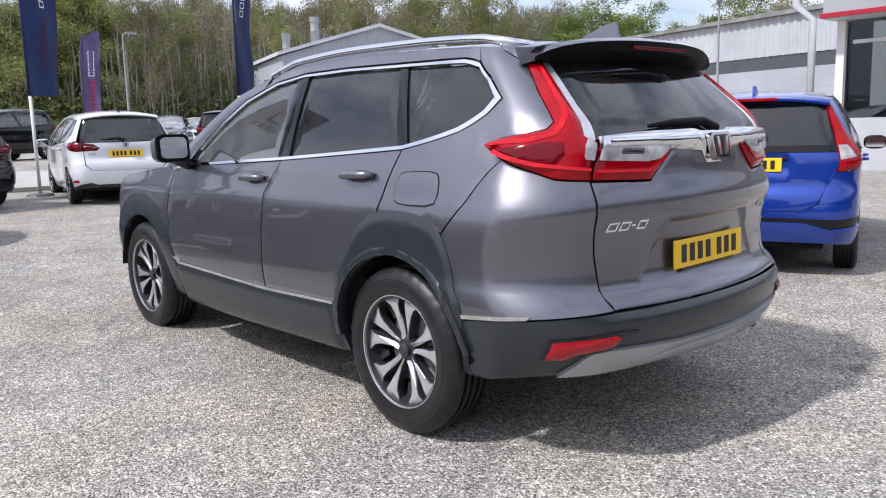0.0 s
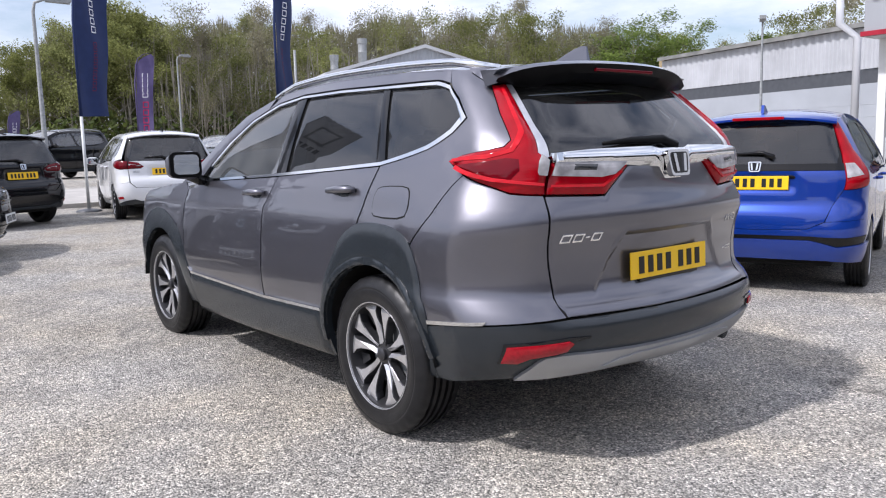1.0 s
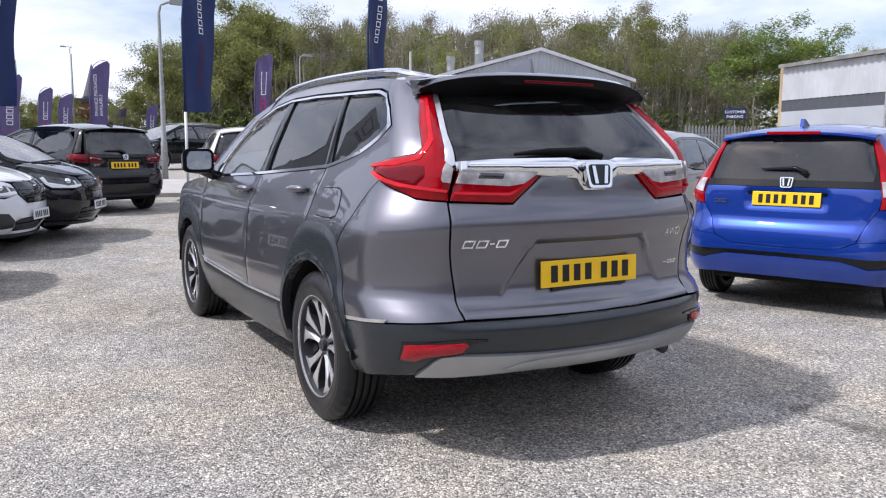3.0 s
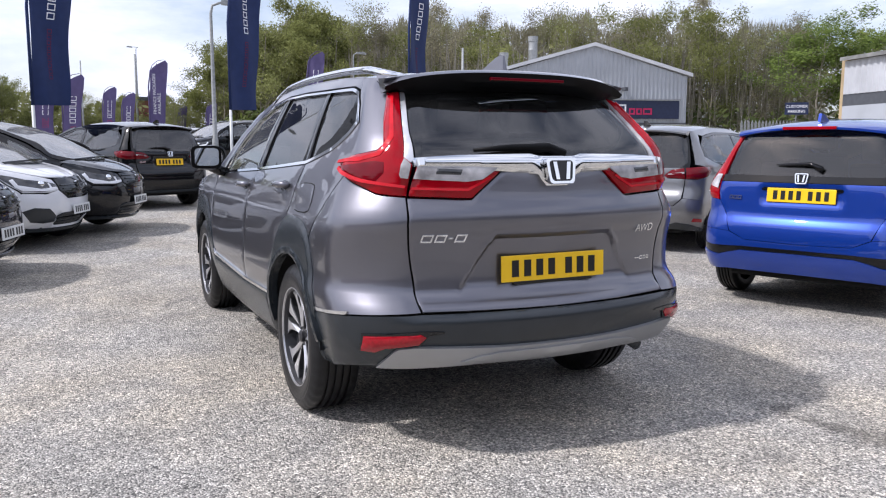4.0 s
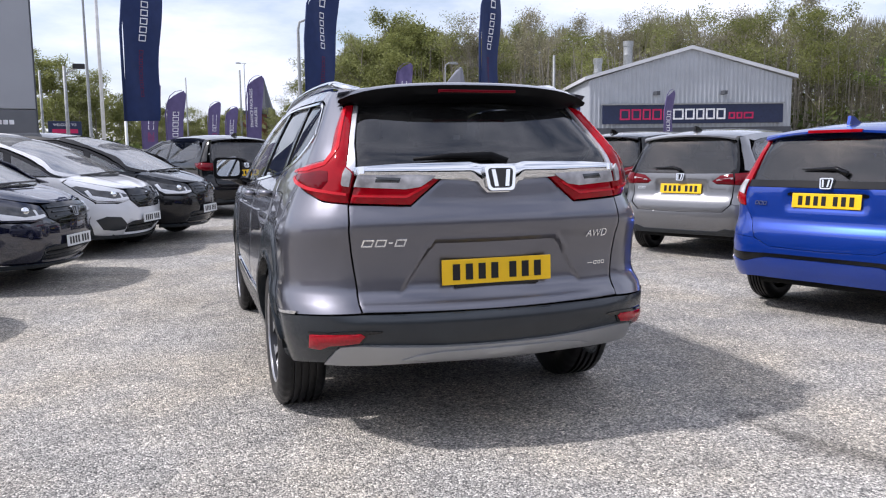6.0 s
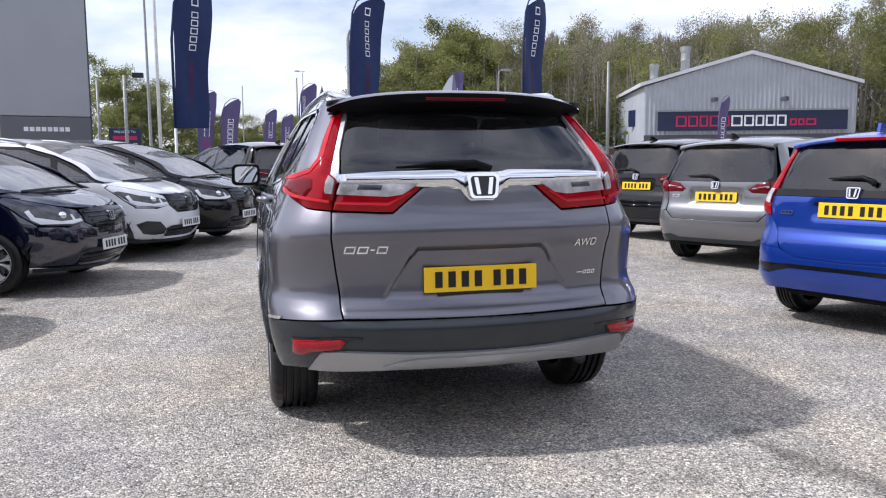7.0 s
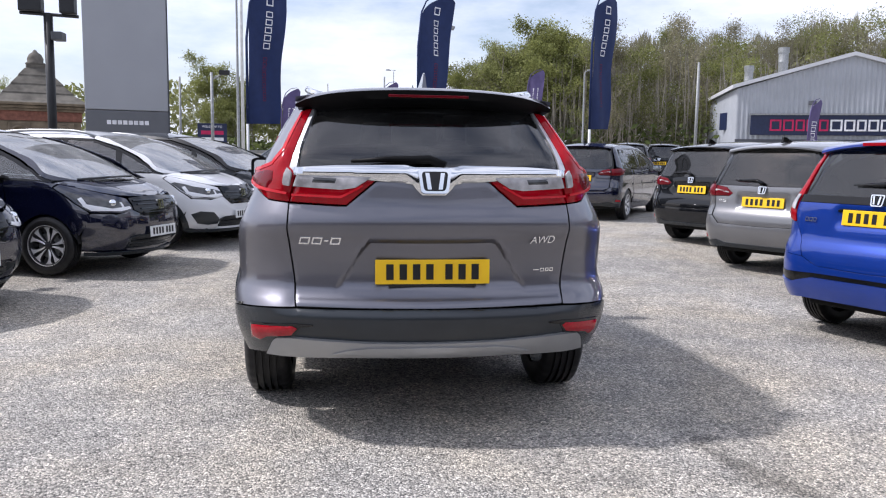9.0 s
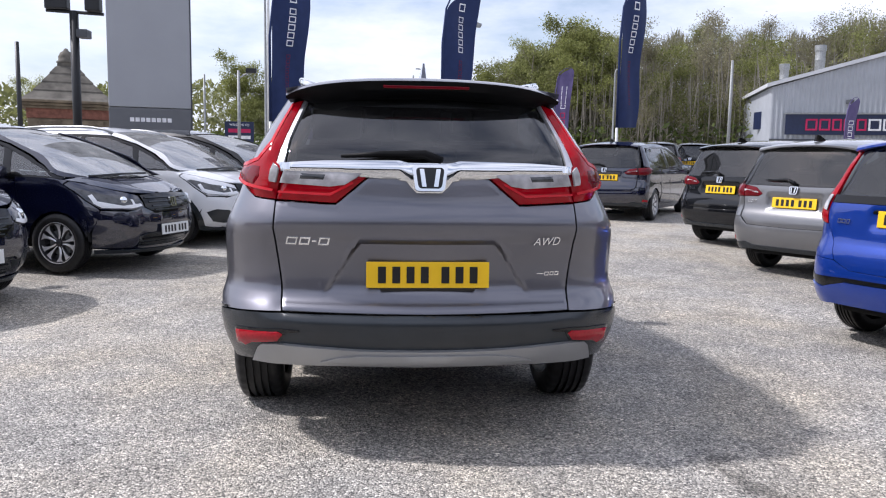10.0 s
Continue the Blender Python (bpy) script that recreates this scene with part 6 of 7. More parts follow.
def make_shed():
    """Grey gabled shed with a long navy sign board."""
    L, R = Vector((23.67, 41.5, 0)), Vector((36.1, 37.5, 0))
    d = (R - L).normalized()
    inn = Vector((-d.y, d.x, 0))
    W = (R - L).length
    g = gz(40)
    ev, ap = 5.95, 7.85
    shed = thing("gabled_shed", pose(0, 0, 0), "grey ribbed metal shed with a low gable and navy sign", "building")
    def at(t, off=0.0, z=0.0):
        p = L + d * W * t - inn * off
        return Vector((p.x, p.y, z))
    bm = bmesh.new()
    ribbed(bm, L.xy, R.xy, g, ev, 0.28, 0.04, top=lambda t: ev + (ap - ev) * (1 - abs(2 * t - 1)))
    part("gable_wall", bm, M["clad_grey"], shed)
    back = L + inn * 13
    bm = bmesh.new()
    ribbed(bm, back.xy, L.xy, g, ev, 0.28, 0.04)
    part("side_wall", bm, M["clad_grey"], shed)
    for t0, t1 in ((0.0, 0.5), (1.0, 0.5)):
        bm = bmesh.new()
        z0, z1 = ev, ap
        q = [at(t0, 0.25, z0), at(t1, 0.25, z1), at(t1, 0.25, z1) + inn * 13.3, at(t0, 0.25, z0) + inn * 13.3]
        if t0 == 0.0:
            q[0] -= d * 0.3; q[3] -= d * 0.3
        else:
            q[0] += d * 0.3; q[3] += d * 0.3
        lo = [bm.verts.new(v) for v in q]
        hi = [bm.verts.new(v + Vector((0, 0, 0.22))) for v in q]
        bm.faces.new(lo); bm.faces.new(hi[::-1])
        for i in range(4):
            bm.faces.new((lo[i], hi[i], hi[(i + 1) % 4], lo[(i + 1) % 4]))
        part("roof", bm, M["clad_white"], shed)
    bm = bmesh.new()
    a, b = at(0.065, 0.1), at(0.955, 0.1)
    wall_box(bm, a.xy, b.xy, -0.12, 3.15, 4.35)
    sign = part("sign_board", bm, M["sign_navy"], shed, "long navy sign board with bars for its name")
    fr = bmesh.new()
    wall_box(fr, at(0.06, 0.1).xy, at(0.96, 0.1).xy, -0.2, 4.35, 4.45)
    part("sign_frame", fr, M["galv"], shed)
    def glyph(ink, t, w, z0, z1):
        """One letter as a plain hollow frame."""
        k = 0.1
        b = bmesh.new()
        wall_box(b, at(t, 0.225).xy, at(t + w, 0.225).xy, -0.03, z0, z0 + k)
        wall_box(b, at(t, 0.225).xy, at(t + w, 0.225).xy, -0.03, z1 - k, z1)
        wall_box(b, at(t, 0.225).xy, at(t + k / W, 0.225).xy, -0.03, z0 + k, z1 - k)
        wall_box(b, at(t + w - k / W, 0.225).xy, at(t + w, 0.225).xy, -0.03, z0 + k, z1 - k)
        part("sign_letter", b, ink, sign)
    t = 0.15
    for k, w in enumerate((0.05, 0.046, 0.04, 0.046, 0.04)):
        glyph(M["pink_print"], t, w, 3.4, 4.08)
        t += w + 0.008
    for k, w in enumerate((0.052, 0.046, 0.04, 0.044, 0.044)):
        glyph(M["white_print"], t, w, 3.4, 4.08)
        t += w + 0.008
    t += 0.008
    for w in (0.032, 0.03, 0.048):
        glyph(M["pink_print"], t, w, 3.42, 3.84)
        t += w + 0.006
    for t in (0.33, 0.66):
        p = at(t, 0.25, 5.0)
        part("wall_lamp", box(p.x - 0.13, p.x + 0.13, p.y - 0.2, p.y + 0.2, 4.95, 5.2, 0.03), M["band"], shed)
    p = L + inn * 3.0
    part("shed_window", box(p.x - 0.06, p.x + 0.06, p.y - 0.9, p.y + 0.9, 3.6, 4.7), M["sign_navy"], shed)
    part("base_band", (lambda b: (wall_box(b, at(0, 0.06).xy, at(1, 0.06).xy, -0.05, g, 2.9), b)[1])(bmesh.new()), M["band"], shed)
    for t, r, h, back_ in ((0.3, 0.32, 9.2, 6.0), (0.12, 0.28, 7.9, 5.0)):
        p = at(t, -back_)
        ch = part("flue", lathe([(0.0, h), (r * 1.15, h), (r * 1.15, h - 0.35), (r, h - 0.4), (r, h - 0.9), (r * 1.08, h - 0.95), (r, h - 1.0), (r, 5.9)], 16), M["galv"], shed, "galvanised roof flue", smooth=True, angle=40)
        ch.matrix_local = Matrix.Translation((p.x, p.y, 0)) @ Matrix.Rotation(-math.pi / 2, 4, "Y") @ Matrix.Diagonal((1, 1, 1, 1))


make_shed()


def make_annex():
    """Low brick annex beside the shed."""
    b = thing("brick_annex", pose(0, 0, 0), "low red brick annex beside the grey shed", "building")
    part("wall", box(21.6, 23.9, 43.5, 50, gz(40), 2.1), M["brick"], b)
    part("roof", box(21.4, 24.0, 43.3, 50.2, 2.1, 2.25), M["roofing"], b)


make_annex()


def make_warehouse():
    """Long pale ribbed warehouse with a dark band."""
    far, near = Vector((27.0, 18.6)), Vector((22.6, 2.0))
    w = thing("warehouse", pose(0, 0, 0), "long pale ribbed warehouse with a dark grey band", "building")
    bm = bmesh.new()
    ribbed(bm, far, near, 3.42, 4.75, 0.32, 0.05)
    part("upper_wall", bm, M["clad_pale"], w)
    bm = bmesh.new()
    wall_box(bm, far, near, 0.12, 2.95, 3.42)
    part("band", bm, M["band"], w)
    for k in range(6):
        bm = bmesh.new()
        wall_box(bm, far, near, 0.1 + 0.02 * (k % 2), gz(15) + 0.4 * k, 2.95 if k == 5 else gz(15) + 0.4 * k + 0.396)
        part("lower_wall", bm, M["clad_grey"], w)
    bm = bmesh.new()
    d = (near - far).normalized()
    n = Vector((-d.y, d.x))
    q = [far - n * 0.25, near - n * 0.25, near + n * 12, far + n * 12]
    lo = [bm.verts.new((*v, 4.75 + (0.0 if i < 2 else 1.6))) for i, v in enumerate(q)]
    hi = [bm.verts.new((*v, 4.9 + (0.0 if i < 2 else 1.6))) for i, v in enumerate(q)]
    bm.faces.new(lo[::-1]); bm.faces.new(hi)
    for i in range(4):
        bm.faces.new((lo[i], lo[(i + 1) % 4], hi[(i + 1) % 4], hi[i]))
    part("roof", bm, M["roofing"], w)
    bm = bmesh.new()
    wall_box(bm, far + n * 0.1, far + n * 10 + d * -0.2, 0.3, 0.3, 4.9)
    e = part("end_wall", bm, M["ochre"], w, "ochre end wall with ivy")
    rnd = random.Random(3)
    vs, fs = [], []
    for _ in range(1500):
        t = rnd.gauss(2.2, 0.5)
        p = Vector((*(far + n * t - d * (0.35 + rnd.random() * 0.2)), 0.6 + rnd.random() * 4.4))
        q = Vector((rnd.uniform(-1, 1), rnd.uniform(-1, 1), rnd.uniform(-1, 1))).normalized()
        c = q.orthogonal().normalized()
        i = len(vs)
        vs += [p - q * 0.14, p + c * 0.09, p + q * 0.14, p - c * 0.09]
        fs.append((i, i + 1, i + 2, i + 3))
    me = bpy.data.meshes.new("ivy")
    me.from_pydata([tuple(v) for v in vs], [], fs)
    me.materials.append(M["ivy"])
    o = new("ivy", me)
    o.parent = w


make_warehouse()


def make_showroom():
    """Glazed showroom with a red-edged canopy."""
    s = thing("showroom", pose(0, 0, 0, 0, 0, 0), "white showroom with large windows and a red-edged canopy", "building")
    g = gz(4)
    part("canopy", box(15.35, 24, -16, 5.0, 3.44, 4.95, 0.01), M["totem"], s)
    part("canopy_edge", box(15.3, 15.35, -16, 5.05, 3.4, 3.5), M["red_trim"], s, "red canopy edge")
    part("canopy_edge", box(15.35, 24, 5.0, 5.05, 3.4, 3.5), M["red_trim"], s, "red canopy edge")
    part("soffit", box(15.36, 24, -16, 4.99, 3.38, 3.44), M["clad_white"], s)
    part("side_wall", box(16.3, 24, 4.87, 4.95, 0, 3.38), M["clad_pale"], s)
    part("base_wall", box(16.0, 16.25, -16, 4.74, 0, 1.22), M["clad_pale"], s)
    part("column", box(15.95, 16.1, 4.74, 4.92, 0, 3.38, 0.01), M["render_white"], s)
    for k in range(6):
        y0 = 4.74 - 3.2 * (k + 1)
        part("shop_window", box(16.1, 16.12, y0 + 0.05, y0 + 3.15, 1.22, 3.38), M["shop_glass"], s)
        part("window_mullion", box(16.03, 16.2, y0 - 0.05, y0 + 0.05, 1.22, 3.38), M["clad_white"], s)
    part("window_rail", box(16.04, 16.19, -16, 4.6, 2.86, 2.94), M["clad_white"], s)
    part("back_wall", box(20.5, 20.7, -16, 4.85, 0, 3.38), M["render_white"], s)
    part("shop_floor", box(16.25, 22.5, -16, 4.85, 0, 0.12), M["concrete"], s)
    badge(s, pose(15.3, 3.9, 4.25, 0, 0, -90), 0.55, 0.5)
    part("drainpipe", tube([(19.6, 7.0, 0), (19.6, 7.0, 3.9), (19.4, 7.4, 4.3), (19.4, 7.4, 5.2)], 0.1, 10), M["clad_white"], s, smooth=True)
    part("cctv_camera", box(15.0, 15.36, 4.75, 4.9, 4.5, 4.65, 0.03), M["render_white"], s)


make_showroom()


def feather(place, w, h0, h1, cloth, turn, marks, label, group, pole_mat):
    """Feather flag: pole, bowed cloth with printed bars, round foot."""
    f = thing("feather_flag", place @ pose(0, 0, 0, 0, 0, turn), label, "flag", group)
    pts = [(0, 0, 0), (0, 0, h1 * 0.75), (0.09, 0, h1 - 0.45), (0.1 + 0.12 * w, 0, h1 - 0.2), (0.1 + 0.4 * w, 0, h1 - 0.03), (0.1 + 0.75 * w, 0, h1 + 0.02)]
    part("pole", tube([(0, 0, 0), (0, 0, h0)], [0.03, 0.029], 8), pole_mat, f, smooth=True)
    part("pole_sleeve", tube([(0, 0, h0)] + pts[1:], [0.03, 0.028, 0.022, 0.016, 0.012, 0.01], 8), cloth, f, smooth=True)
    part("foot", lathe([(0.0, 0.06), (0.05, 0.06), (0.22, 0.03), (0.24, 0.0)], 20), M["band"], f).matrix_local = Matrix.Rotation(-math.pi / 2, 4, "Y")
    rnd = random.Random(int(w * 100 + turn))
    ph = rnd.uniform(0, 6)
    def cloth_at(u, z):
        top = (z - h0) / (h1 - h0)
        return (u * (0.8 + 0.2 * top) + 0.1 * max(0.0, top) ** 2, 0.045 * math.sin(3.2 * z + ph) * (u / w) + 0.03 * math.sin(7 * u / w + 2.1 * z + ph), z)
    def left(z):
        t = (z - (h1 - 0.55)) / 0.55
        return 0.02 + (0.8 * w * max(0.0, t) ** 2.2)
    L = [(left(h1 - 0.55 * (1 - k / 8)), h1 - 0.55 * (1 - k / 8)) for k in range(9)]
    out = [(0.02, h0)] + L + [(w * 0.98, h1 - 0.12), (w, h1 - 0.5), (w * 0.97, (h0 + h1) / 2), (w, h0 + 0.03)]
    skin_part("cloth", panel(out, cloth_at, step=0.12, edge=0.004), cloth, f)
    for name, m, x0, x1, z0, z1, n in marks:
        bm = bmesh.new()
        for i in range(n):
            a, b = z0 + (z1 - z0) * i / n, z0 + (z1 - z0) * (i + 0.78) / n
            t = 0.16 * (b - a)
            cells = ((x0, x1, a, a + t), (x0, x1, b - t, b), (x0, x0 + t, a + t, b - t), (x1 - t, x1, a + t, b - t))
            for off in (-0.006, 0.006):
                for u0, u1, za, zb in cells:
                    q = [Vector(cloth_at(u, z)) + Vector((0, off, 0)) for u, z in ((u0, za), (u1, za), (u1, zb), (u0, zb))]
                    bm.faces.new([bm.verts.new(v) for v in q])
        part(name, bm, m, f)
    return f


def big_flag(x, y, turn, w):
    h0, h1 = 1.8, 4.75
    feather(stand(x, y), w, h0, h1, M["navy_cloth"], turn,
            [("flag_mark", M["white_print"], 0.42 * w, 0.6 * w, 4.3, 4.52, 1), ("flag_lettering", M["white_print"], 0.43 * w, 0.59 * w, 3.4, 4.22, 5), ("flag_small_lettering", M["red_dim"], 0.46 * w, 0.56 * w, 2.3, 3.25, 9)],
            "tall navy feather flag with white lettering bars", "navy feather flags", M["pole"])


for x, y, turn, w in ((-2.34, 12.75, 40, 1.0), (1.3, 13.1, 36, 1.02), (4.95, 12.2, 40, 0.95)):
    big_flag(x, y, turn, w)


def small_flag(x, y, turn, h1=4.3, text=""):
    w, h0 = 0.72, 1.15
    f = feather(stand(x, y), w, h0, h1, M["purple_cloth"], turn,
                [("flag_lettering", M["white_print"], 0.35 * w, 0.68 * w, h1 - 1.75, h1 - 0.75, 5 if not text else 0), ("flag_lower_print", M["pink_print"], 0.35 * w, 0.7 * w, h0 + 0.3, h1 - 1.85, 5 if not text else 0)],
                "purple feather flag with white and crimson print", "purple feather flags", M["galv"])
    if text:
        c = bpy.data.curves.new("flag_text", "FONT")
        c.body, c.size, c.align_x, c.extrude = text, 0.175, "LEFT", 0.002
        o = new("flag_text", c)
        o.parent = f
        o.matrix_local = pose(w * 0.4, -0.07, h0 + 0.95, 90, -90, 0)
        c.materials.append(M["white_print"])


for x, y, turn, h, text in ((7.82, 30.2, -20, 4.88, ""), (1.4, 31.06, -12, 4.29, "FINANCE PACKAGES\nAVAILABLE"), (0.22, 45.0, 0, 4.13, ""), (1.21, 45.0, 0, 3.84, ""), (6.1, 60.0, 0, 3.9, ""), (7.2, 53.5, 0, 3.86, ""), (-2.7, 27.65, 20, 3.64, ""), (-1.84, 27.7, 10, 3.35, ""), (15.9, 21.5, 28, 3.25, "")):
    small_flag(x, y, turn, h, text)


def street_lamp(x, y, h, arm, turn, label="galvanised street lamp with a single arm", thick=0.07):
    s = thing("street_lamp", stand(x, y, turn), label, "lamp post", "lamp posts")
    part("post", tube([(0, 0, 0), (0, 0, 1.1), (0, 0, 1.15), (0, 0, h - 0.3), (0.05, 0, h - 0.08), (0.25, 0, h), (arm, 0, h + 0.03)], [thick * 1.3, thick * 1.3, thick, thick * 0.6, thick * 0.55, thick * 0.5, thick * 0.45], 10), M["galv"], s, smooth=True)
    part("lantern", plate_of([(arm - 0.1, h - 0.04), (arm + 0.5, h - 0.07), (arm + 0.55, h + 0.02), (arm + 0.3, h + 0.1), (arm - 0.1, h + 0.07)], -0.1, 0.1), M["galv"], s)


street_lamp(2.21, 20.46, 5.05, 0.4, -10)
street_lamp(-4.85, 31.5, 7.95, -0.6, 0)
street_lamp(22.2, 11.2, 4.95, -0.5, 30, thick=0.055)
street_lamp(14.8, 44.0, 6.6, 0.3, 0)
street_lamp(6.46, 97.7, 12.4, -0.9, 0)
p = thing("flag_pole", stand(-3.58, 22.4), "slender white flag pole", "pole")
part("post", tube([(0, 0, 0), (0, 0, 11)], [0.06, 0.035], 10), M["pole"], p, smooth=True)


def make_totem():
    a, b = Vector((-5.3, 11.75)), Vector((-3.83, 12.15))
    d = (b - a)
    t = thing("totem_sign", pose(a.x, a.y, gz(12), 0, 0, math.degrees(math.atan2(d.y, d.x))), "tall plain grey dealer totem sign", "sign")
    w = d.length
    part("panel", box(0, w, 0, 0.32, 2.0, 7.3, 0.02), M["totem"], t)
    out = [(w / 2 - 0.42, 6.9), (w / 2 + 0.42, 6.9), (w / 2 + 0.34, 6.2), (w / 2 - 0.34, 6.2)]
    mark = part("maker_mark", plate_of(out, -0.03, 0.0), M["totem_dark"], t, "plain dark maker's mark")
    part("mark_field", plate_of([(w / 2 + (x - w / 2) * 0.75, 6.55 + (z - 6.55) * 0.75) for x, z in out], -0.034, -0.03), M["totem"], mark)
    for k in range(5):
        part("name_bar", box(w * (0.2 + 0.125 * k), w * (0.2 + 0.125 * k) + 0.13, -0.012, 0.0, 5.85, 6.03), M["band"], t)
    part("foot_panel", box(0, w, 0, 0.32, 0, 1.99, 0.02), M["totem_dark"], t)
    part("side_edge", box(w, w + 0.03, 0.04, 0.28, 0, 7.3), M["band"], t)
    bm = bmesh.new()
    x = w * 0.25
    for k in range(8):
        add_box(bm, x, x + w * 0.05, -0.006, 0.0, 1.72, 1.8)
        x += w * 0.065
    part("lettering", bm, M["white_print"], t)


make_totem()


def make_gatehouse():
    """Sandstone lodge with a pyramid roof and finial."""
    x, y = -10.55, 24.2
    g = thing("stone_lodge", pose(x, y, gz(y), 0, 0, 22), "old sandstone lodge with a pyramid roof and finial", "building")
    part("wall", box(-1.3, 1.3, 0.15, 2.75, 0, 2.05, 0.03), M["stone"], g)
    for z in (0.3, 0.85, 1.18):
        part("string_course", box(-1.34, 1.34, 0.11, 2.79, z, z + 0.05, 0.01), M["stone"], g)
    part("brick_band", box(-1.33, 1.33, 0.12, 2.78, 2.05, 2.38, 0.01), M["brick"], g)
    for z, o in ((2.38, 0.1), (2.47, 0.2), (2.57, 0.3)):
        part("cornice", box(-1.3 - o, 1.3 + o, 0.15 - o, 2.75 + o, z, z + 0.09, 0.02), M["stone"], g)
    rings = [(1.58, 2.66), (1.42, 2.74), (1.1, 2.98), (1.09, 3.03), (0.82, 3.3), (0.81, 3.35), (0.57, 3.62), (0.56, 3.67), (0.36, 3.9), (0.3, 3.93), (0.3, 4.05)]
    bm = bmesh.new()
    loops = [[bm.verts.new((sx * r, 1.45 + sy * r, z)) for sx, sy in ((-1, -1), (1, -1), (1, 1), (-1, 1))] for r, z in rings]
    for a, b in zip(loops, loops[1:]):
        for i in range(4):
            bm.faces.new((a[i], a[(i + 1) % 4], b[(i + 1) % 4], b[i]))
    bm.faces.new(loops[-1])
    part("roof", bm, M["slate"], g, "stepped stone slab roof")
    o = part("finial", lathe([(0.3, 4.05), (0.34, 4.1), (0.26, 4.16), (0.27, 4.28), (0.2, 4.42), (0.09, 4.5), (0.06, 4.56), (0.0, 4.6)], 14), M["slate"], g, smooth=True)
    o.matrix_local = Matrix.Translation((0, 1.45, 0)) @ Matrix.Rotation(-math.pi / 2, 4, "Y")
    for k in (-0.62, 0.72):
        p = part("carved_panel", box(k - 0.34, k + 0.34, 0.06, 0.17, 1.26, 2.0, 0.03), M["stone"], g)
        bm = bmesh.new()
        lathe([(0.24 + 0.05 * math.cos(a), 0.05 * math.sin(a)) for a in [2 * math.pi * q / 8 for q in range(9)]], 20, bm)
        o = part("carved_wreath", bm, M["stone"], p, smooth=True)
        o.matrix_local = pose(k, 0.06, 1.63, 0, 0, 90)


make_gatehouse()


def make_flood_pole():
    f = thing("floodlight_pole", stand(-6.4, 13.2), "black pole with two floodlights and a camera", "lamp post")
    part("post", tube([(0, 0, 0), (0, 0, 4.0)], 0.09, 10), M["black_pole"], f, smooth=True)
    part("crossbar", tube([(-0.55, 0, 4.0), (0.6, 0, 3.95)], 0.035, 8), M["black_pole"], f)
    part("floodlight", box(-0.55, -0.1, -0.12, 0.12, 4.02, 4.3, 0.03), M["black_pole"], f)
    part("floodlight", box(0.25, 0.55, -0.12, 0.12, 4.0, 4.35, 0.03, pose(0, 0, 0)), M["black_pole"], f)
    part("bracket_camera", box(0.08, 0.3, -0.15, 0.15, 3.45, 3.62, 0.02), M["band"], f)


make_flood_pole()


def make_pavement():
    bm = bmesh.new()
    x0, x1 = -40, 60
    pts = [(x0, 14.2), (x1, 14.2), (x1, 19.5), (x0, 19.5)]
    lo = [bm.verts.new((x, y, gz(y) - 0.05)) for x, y in pts]
    hi = [bm.verts.new((x, y, gz(y) + 0.09)) for x, y in pts]
    bm.faces.new(hi)
    for i in range(4):
        bm.faces.new((lo[i], lo[(i + 1) % 4], hi[(i + 1) % 4], hi[i]))
    tagged(link_mesh("pavement", bm, M["concrete"]), "pale concrete pavement with a low kerb", "pavement", kind="structure")


make_pavement()


def board_sign(x, y, turn, w, h, z, board, lines, label, size):
    s = thing("sign_board", stand(x, y, turn), label, "sign")
    part("board", box(-w / 2, w / 2, -0.02, 0.02, z, z + h, 0.01), board, s)
    part("post", tube([(0, 0.05, 0), (0, 0.05, z + h * 0.5)], 0.03, 8), M["galv"], s)
    for text, dx, dz, m in lines:
        c = bpy.data.curves.new("sign_text", "FONT")
        c.body, c.size, c.align_x, c.extrude = text, size, "CENTER", 0.003
        o = new("sign_text", c)
        o.parent = s
        o.matrix_local = pose(dx, -0.026, z + dz, 90, 0, 0)
        c.materials.append(m)
    return s


board_sign(39.2, 31.2, -46, 1.35, 0.75, 2.8, M["sign_navy"], [("CUSTOMER", 0, 0.42, M["white_print"]), ("PARKING", 0, 0.12, M["white_print"])], "navy customer parking sign on a post", 0.24)
w = board_sign(-5.1, 25.84, 8, 1.05, 0.76, 1.35, M["sign_navy"], [("WELCOME TO", 0, 0.6, M["white_print"])], "navy welcome sign with crimson and white bars", 0.11)
part("name_bar", box(-0.4, 0.4, -0.026, -0.02, 1.7, 1.84), M["pink_print"], w)
part("name_bar", box(-0.4, 0.4, -0.026, -0.02, 1.47, 1.59), M["white_print"], w)


# ---- unseen building and wall, added out of view to shape reflections ----
def make_unseen_walls():
    b = thing("unseen_building", pose(0, 0, 0), "unseen glazed building added behind the camera for reflections", "building")
    part("wall", box(-34, 24, -26, -17, 0, 5.2), M["clad_grey"], b)
    part("fascia", box(-34.2, 24.2, -17, -16.6, 3.9, 5.4), M["clad_white"], b)
    for k in range(14):
        x = -33 + 4 * k
        part("shop_window", box(x, x + 3.7, -17.0, -16.9, 0.3, 3.8), M["gloss"], b)
    # This wall is out of view too, added for the car's side reflections.
    w = thing("unseen_wall", pose(0, 0, 0), "unseen long brick wall added beside the yard for reflections", "wall")
    part("wall", box(-24.4, -24, -26, 4, 0, 3.0), M["brick"], w)
    part("coping", box(-24.5, -23.9, -26, 4, 3.0, 3.12), M["concrete"], w)


make_unseen_walls()


# ---- far things ----
def far_car(x, y, heading, body, label, size=1.0):
    car = build_hatch(stand(x, y, heading) @ Matrix.Diagonal((size, size, size * 1.08, 1)), body, label, "cars beyond the pavement", raised=size > 1.05)
    return car


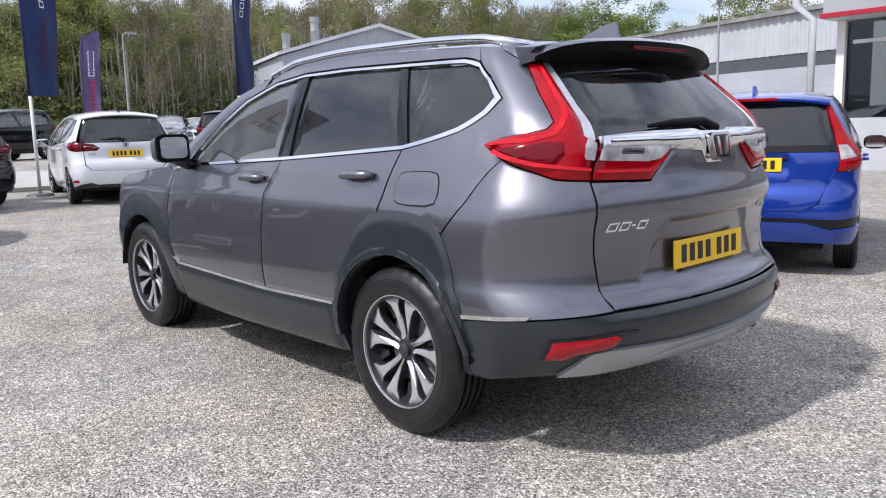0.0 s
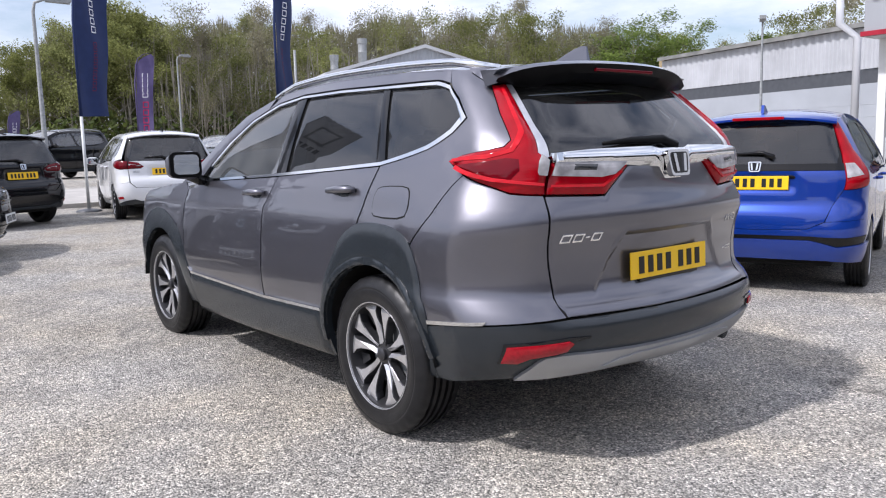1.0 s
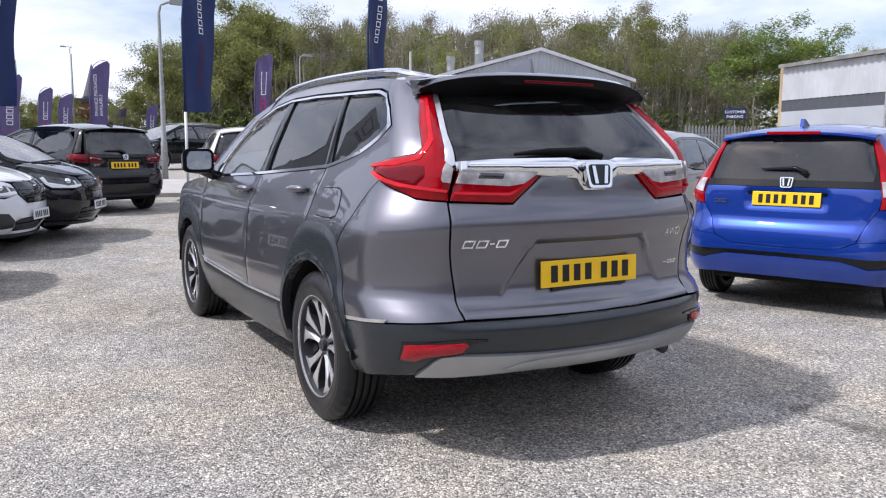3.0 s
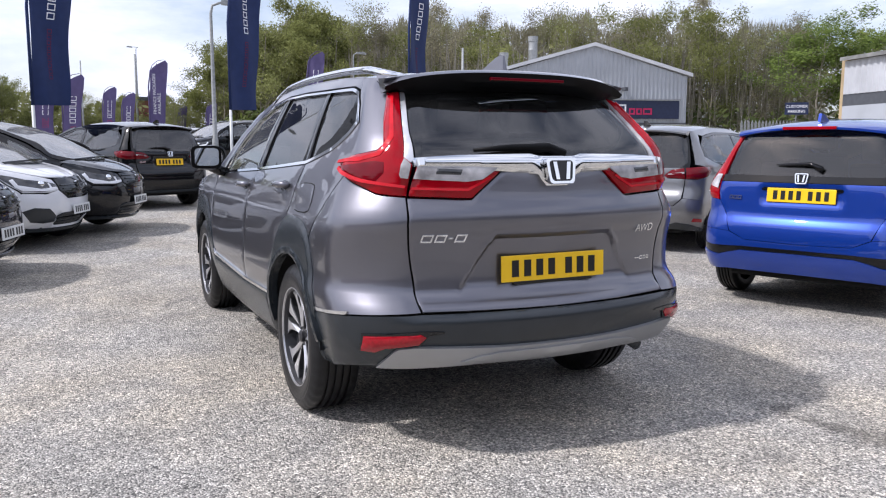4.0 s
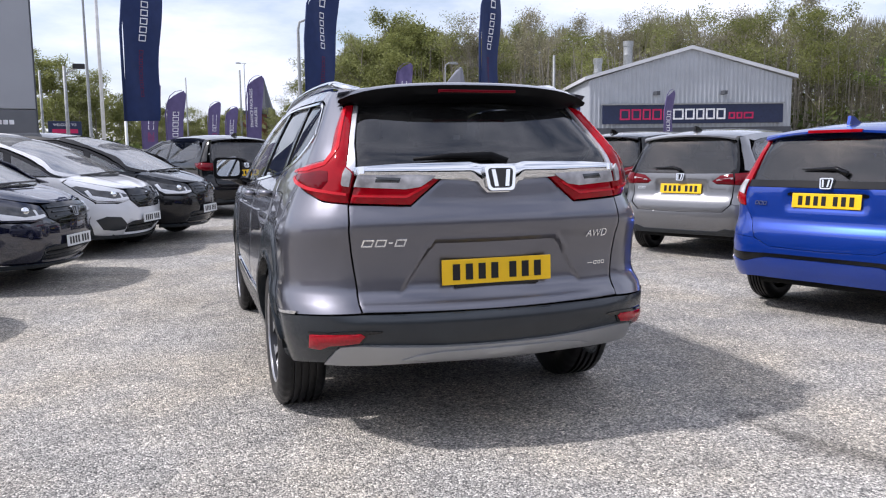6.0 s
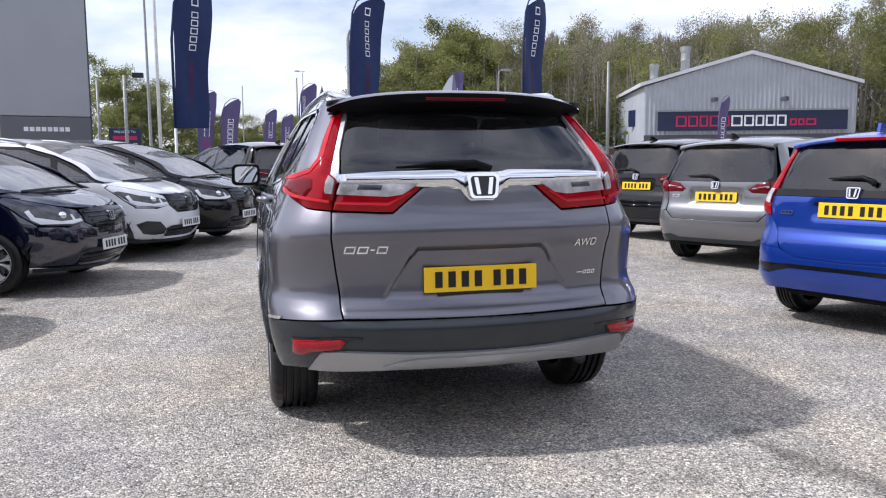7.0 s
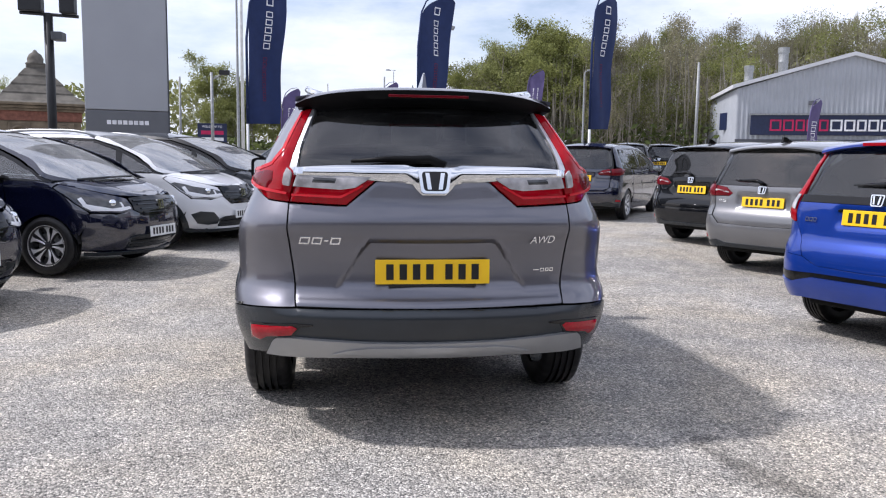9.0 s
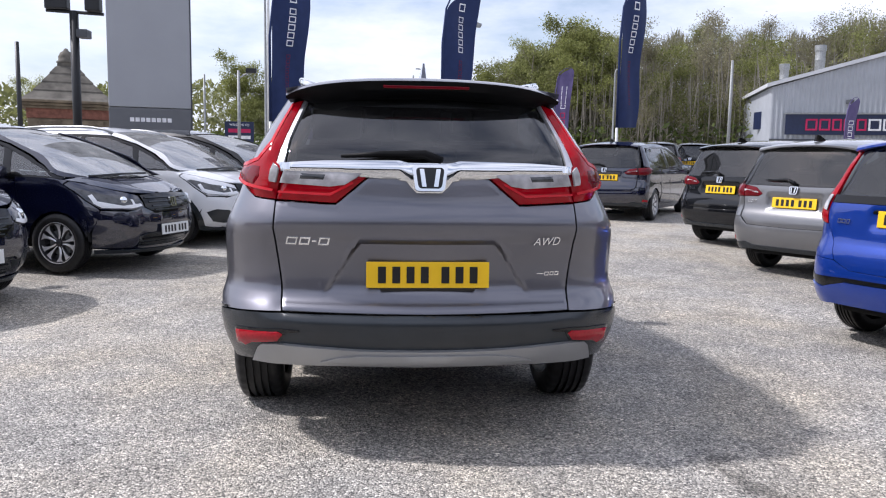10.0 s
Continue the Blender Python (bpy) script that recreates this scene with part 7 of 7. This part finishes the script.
far_car(5.6, 30.0, 118, M["black"], "large dark car standing on the road", 1.12)
far_car(12.8, 33.5, 150, M["grey"], "grey car parked beyond the yard")
far_car(16.3, 38.5, 160, M["white"], "white car parked beyond the yard")
far_car(5.2, 42.5, 100, M["white"], "white car on the far road", 1.1)
far_car(11.6, 24.0, -30, M["black"], "dark car parked beyond the hatchbacks")
far_car(9.6, 22.2, -28, M["black"], "black car parked beyond the hatchbacks")


def plain_pole(x, y, h, r, material, label, top=""):
    p = thing("pole", stand(x, y), label, "pole", "poles")
    part("post", tube([(0, 0, 0), (0, 0, h)], [r, r * 0.7], 8), material, p, smooth=True)
    if top == "camera":
        part("camera_arm", tube([(0, 0, h - 0.25), (0.35, 0, h - 0.05)], 0.025, 6), material, p)
        part("camera", box(0.25, 0.6, -0.08, 0.08, h - 0.08, h + 0.08, 0.02), M["black_pole"], p)
    if top == "signal":
        part("signal_head", box(-0.13, 0.13, -0.12, 0.12, h - 1.0, h - 0.1, 0.03), M["black_pole"], p)


plain_pole(-4.69, 23.28, 3.75, 0.065, M["galv"], "grey steel pole with a camera", "camera")
plain_pole(-4.21, 15.34, 2.95, 0.035, M["galv"], "slim grey steel post beside the totem")
plain_pole(-1.0, 35.7, 4.6, 0.04, M["galv"], "thin grey pole beyond the road")
plain_pole(-11.1, 21.6, 4.3, 0.09, M["black_pole"], "dark timber pole beside a stone lodge")
plain_pole(20.2, 39.5, 6.7, 0.11, M["galv"], "galvanised pole near the shed")
plain_pole(2.97, 56.4, 7.2, 0.09, M["galv"], "tall grey pole beyond the road")


def make_spire():
    t = thing("church_spire", pose(10.6, 116, 0), "distant grey church tower with a spire", "building")
    part("tower", box(-1.3, 1.3, -1.3, 1.3, 0, 8.4), M["band"], t)
    bm = bmesh.new()
    base = [bm.verts.new((1.25 * math.cos(a), 1.25 * math.sin(a), 8.4)) for a in [math.pi / 4 * k for k in range(8)]]
    tip = bm.verts.new((0, 0, 13.0))
    for k in range(8):
        bm.faces.new((base[k], base[(k + 1) % 8], tip))
    part("spire", bm, M["band"], t)


make_spire()


def make_parapet():
    t = thing("bridge_parapet", pose(0, 0, 0), "pale concrete bridge parapet beyond the road", "wall")
    bm = bmesh.new()
    wall_box(bm, (-8, 52), (9, 50), 0.4, 0, 1.75)
    part("wall", bm, M["concrete"], t)
    bm = bmesh.new()
    wall_box(bm, (-8, 51.95), (9, 49.95), 0.5, 1.75, 1.95)
    part("coping", bm, M["roofing"], t)
    b = thing("brick_block", pose(4.2, 66, 0), "brown block of flats beyond the road", "building")
    part("wall", box(-1.6, 1.6, 0, 5, 0, 5.0), M["brick"], b)
    part("roof", box(-1.7, 1.7, -0.1, 5.1, 5.0, 5.3), M["band"], b)


make_parapet()


def make_fence():
    """Palisade fence between the yard and the trees."""
    f = thing("palisade_fence", pose(0, 0, 0), "grey steel palisade fence below the trees", "fence")
    a, b = Vector((24.5, 21.5)), Vector((29.5, 19.8))
    n = 34
    me = bpy.data.meshes.new("slat")
    bm = plate_of([(-0.05, 0), (0.05, 0), (0.05, 1.9), (0, 2.05), (-0.05, 1.9)], -0.012, 0.012)
    bm.to_mesh(me)
    bm.free()
    me.materials.append(M["galv"])
    turn = math.degrees(math.atan2(b.y - a.y, b.x - a.x))
    for k in range(n):
        p = a.lerp(b, k / (n - 1))
        o = new("slat", me)
        o.parent = f
        o.matrix_local = pose(p.x, p.y, gz(p.y), 0, 0, turn)
    for z in (0.4, 1.6):
        part("rail", tube([(a.x, a.y, gz(a.y) + z), (b.x, b.y, gz(b.y) + z)], 0.03, 6), M["galv"], f)


make_fence()
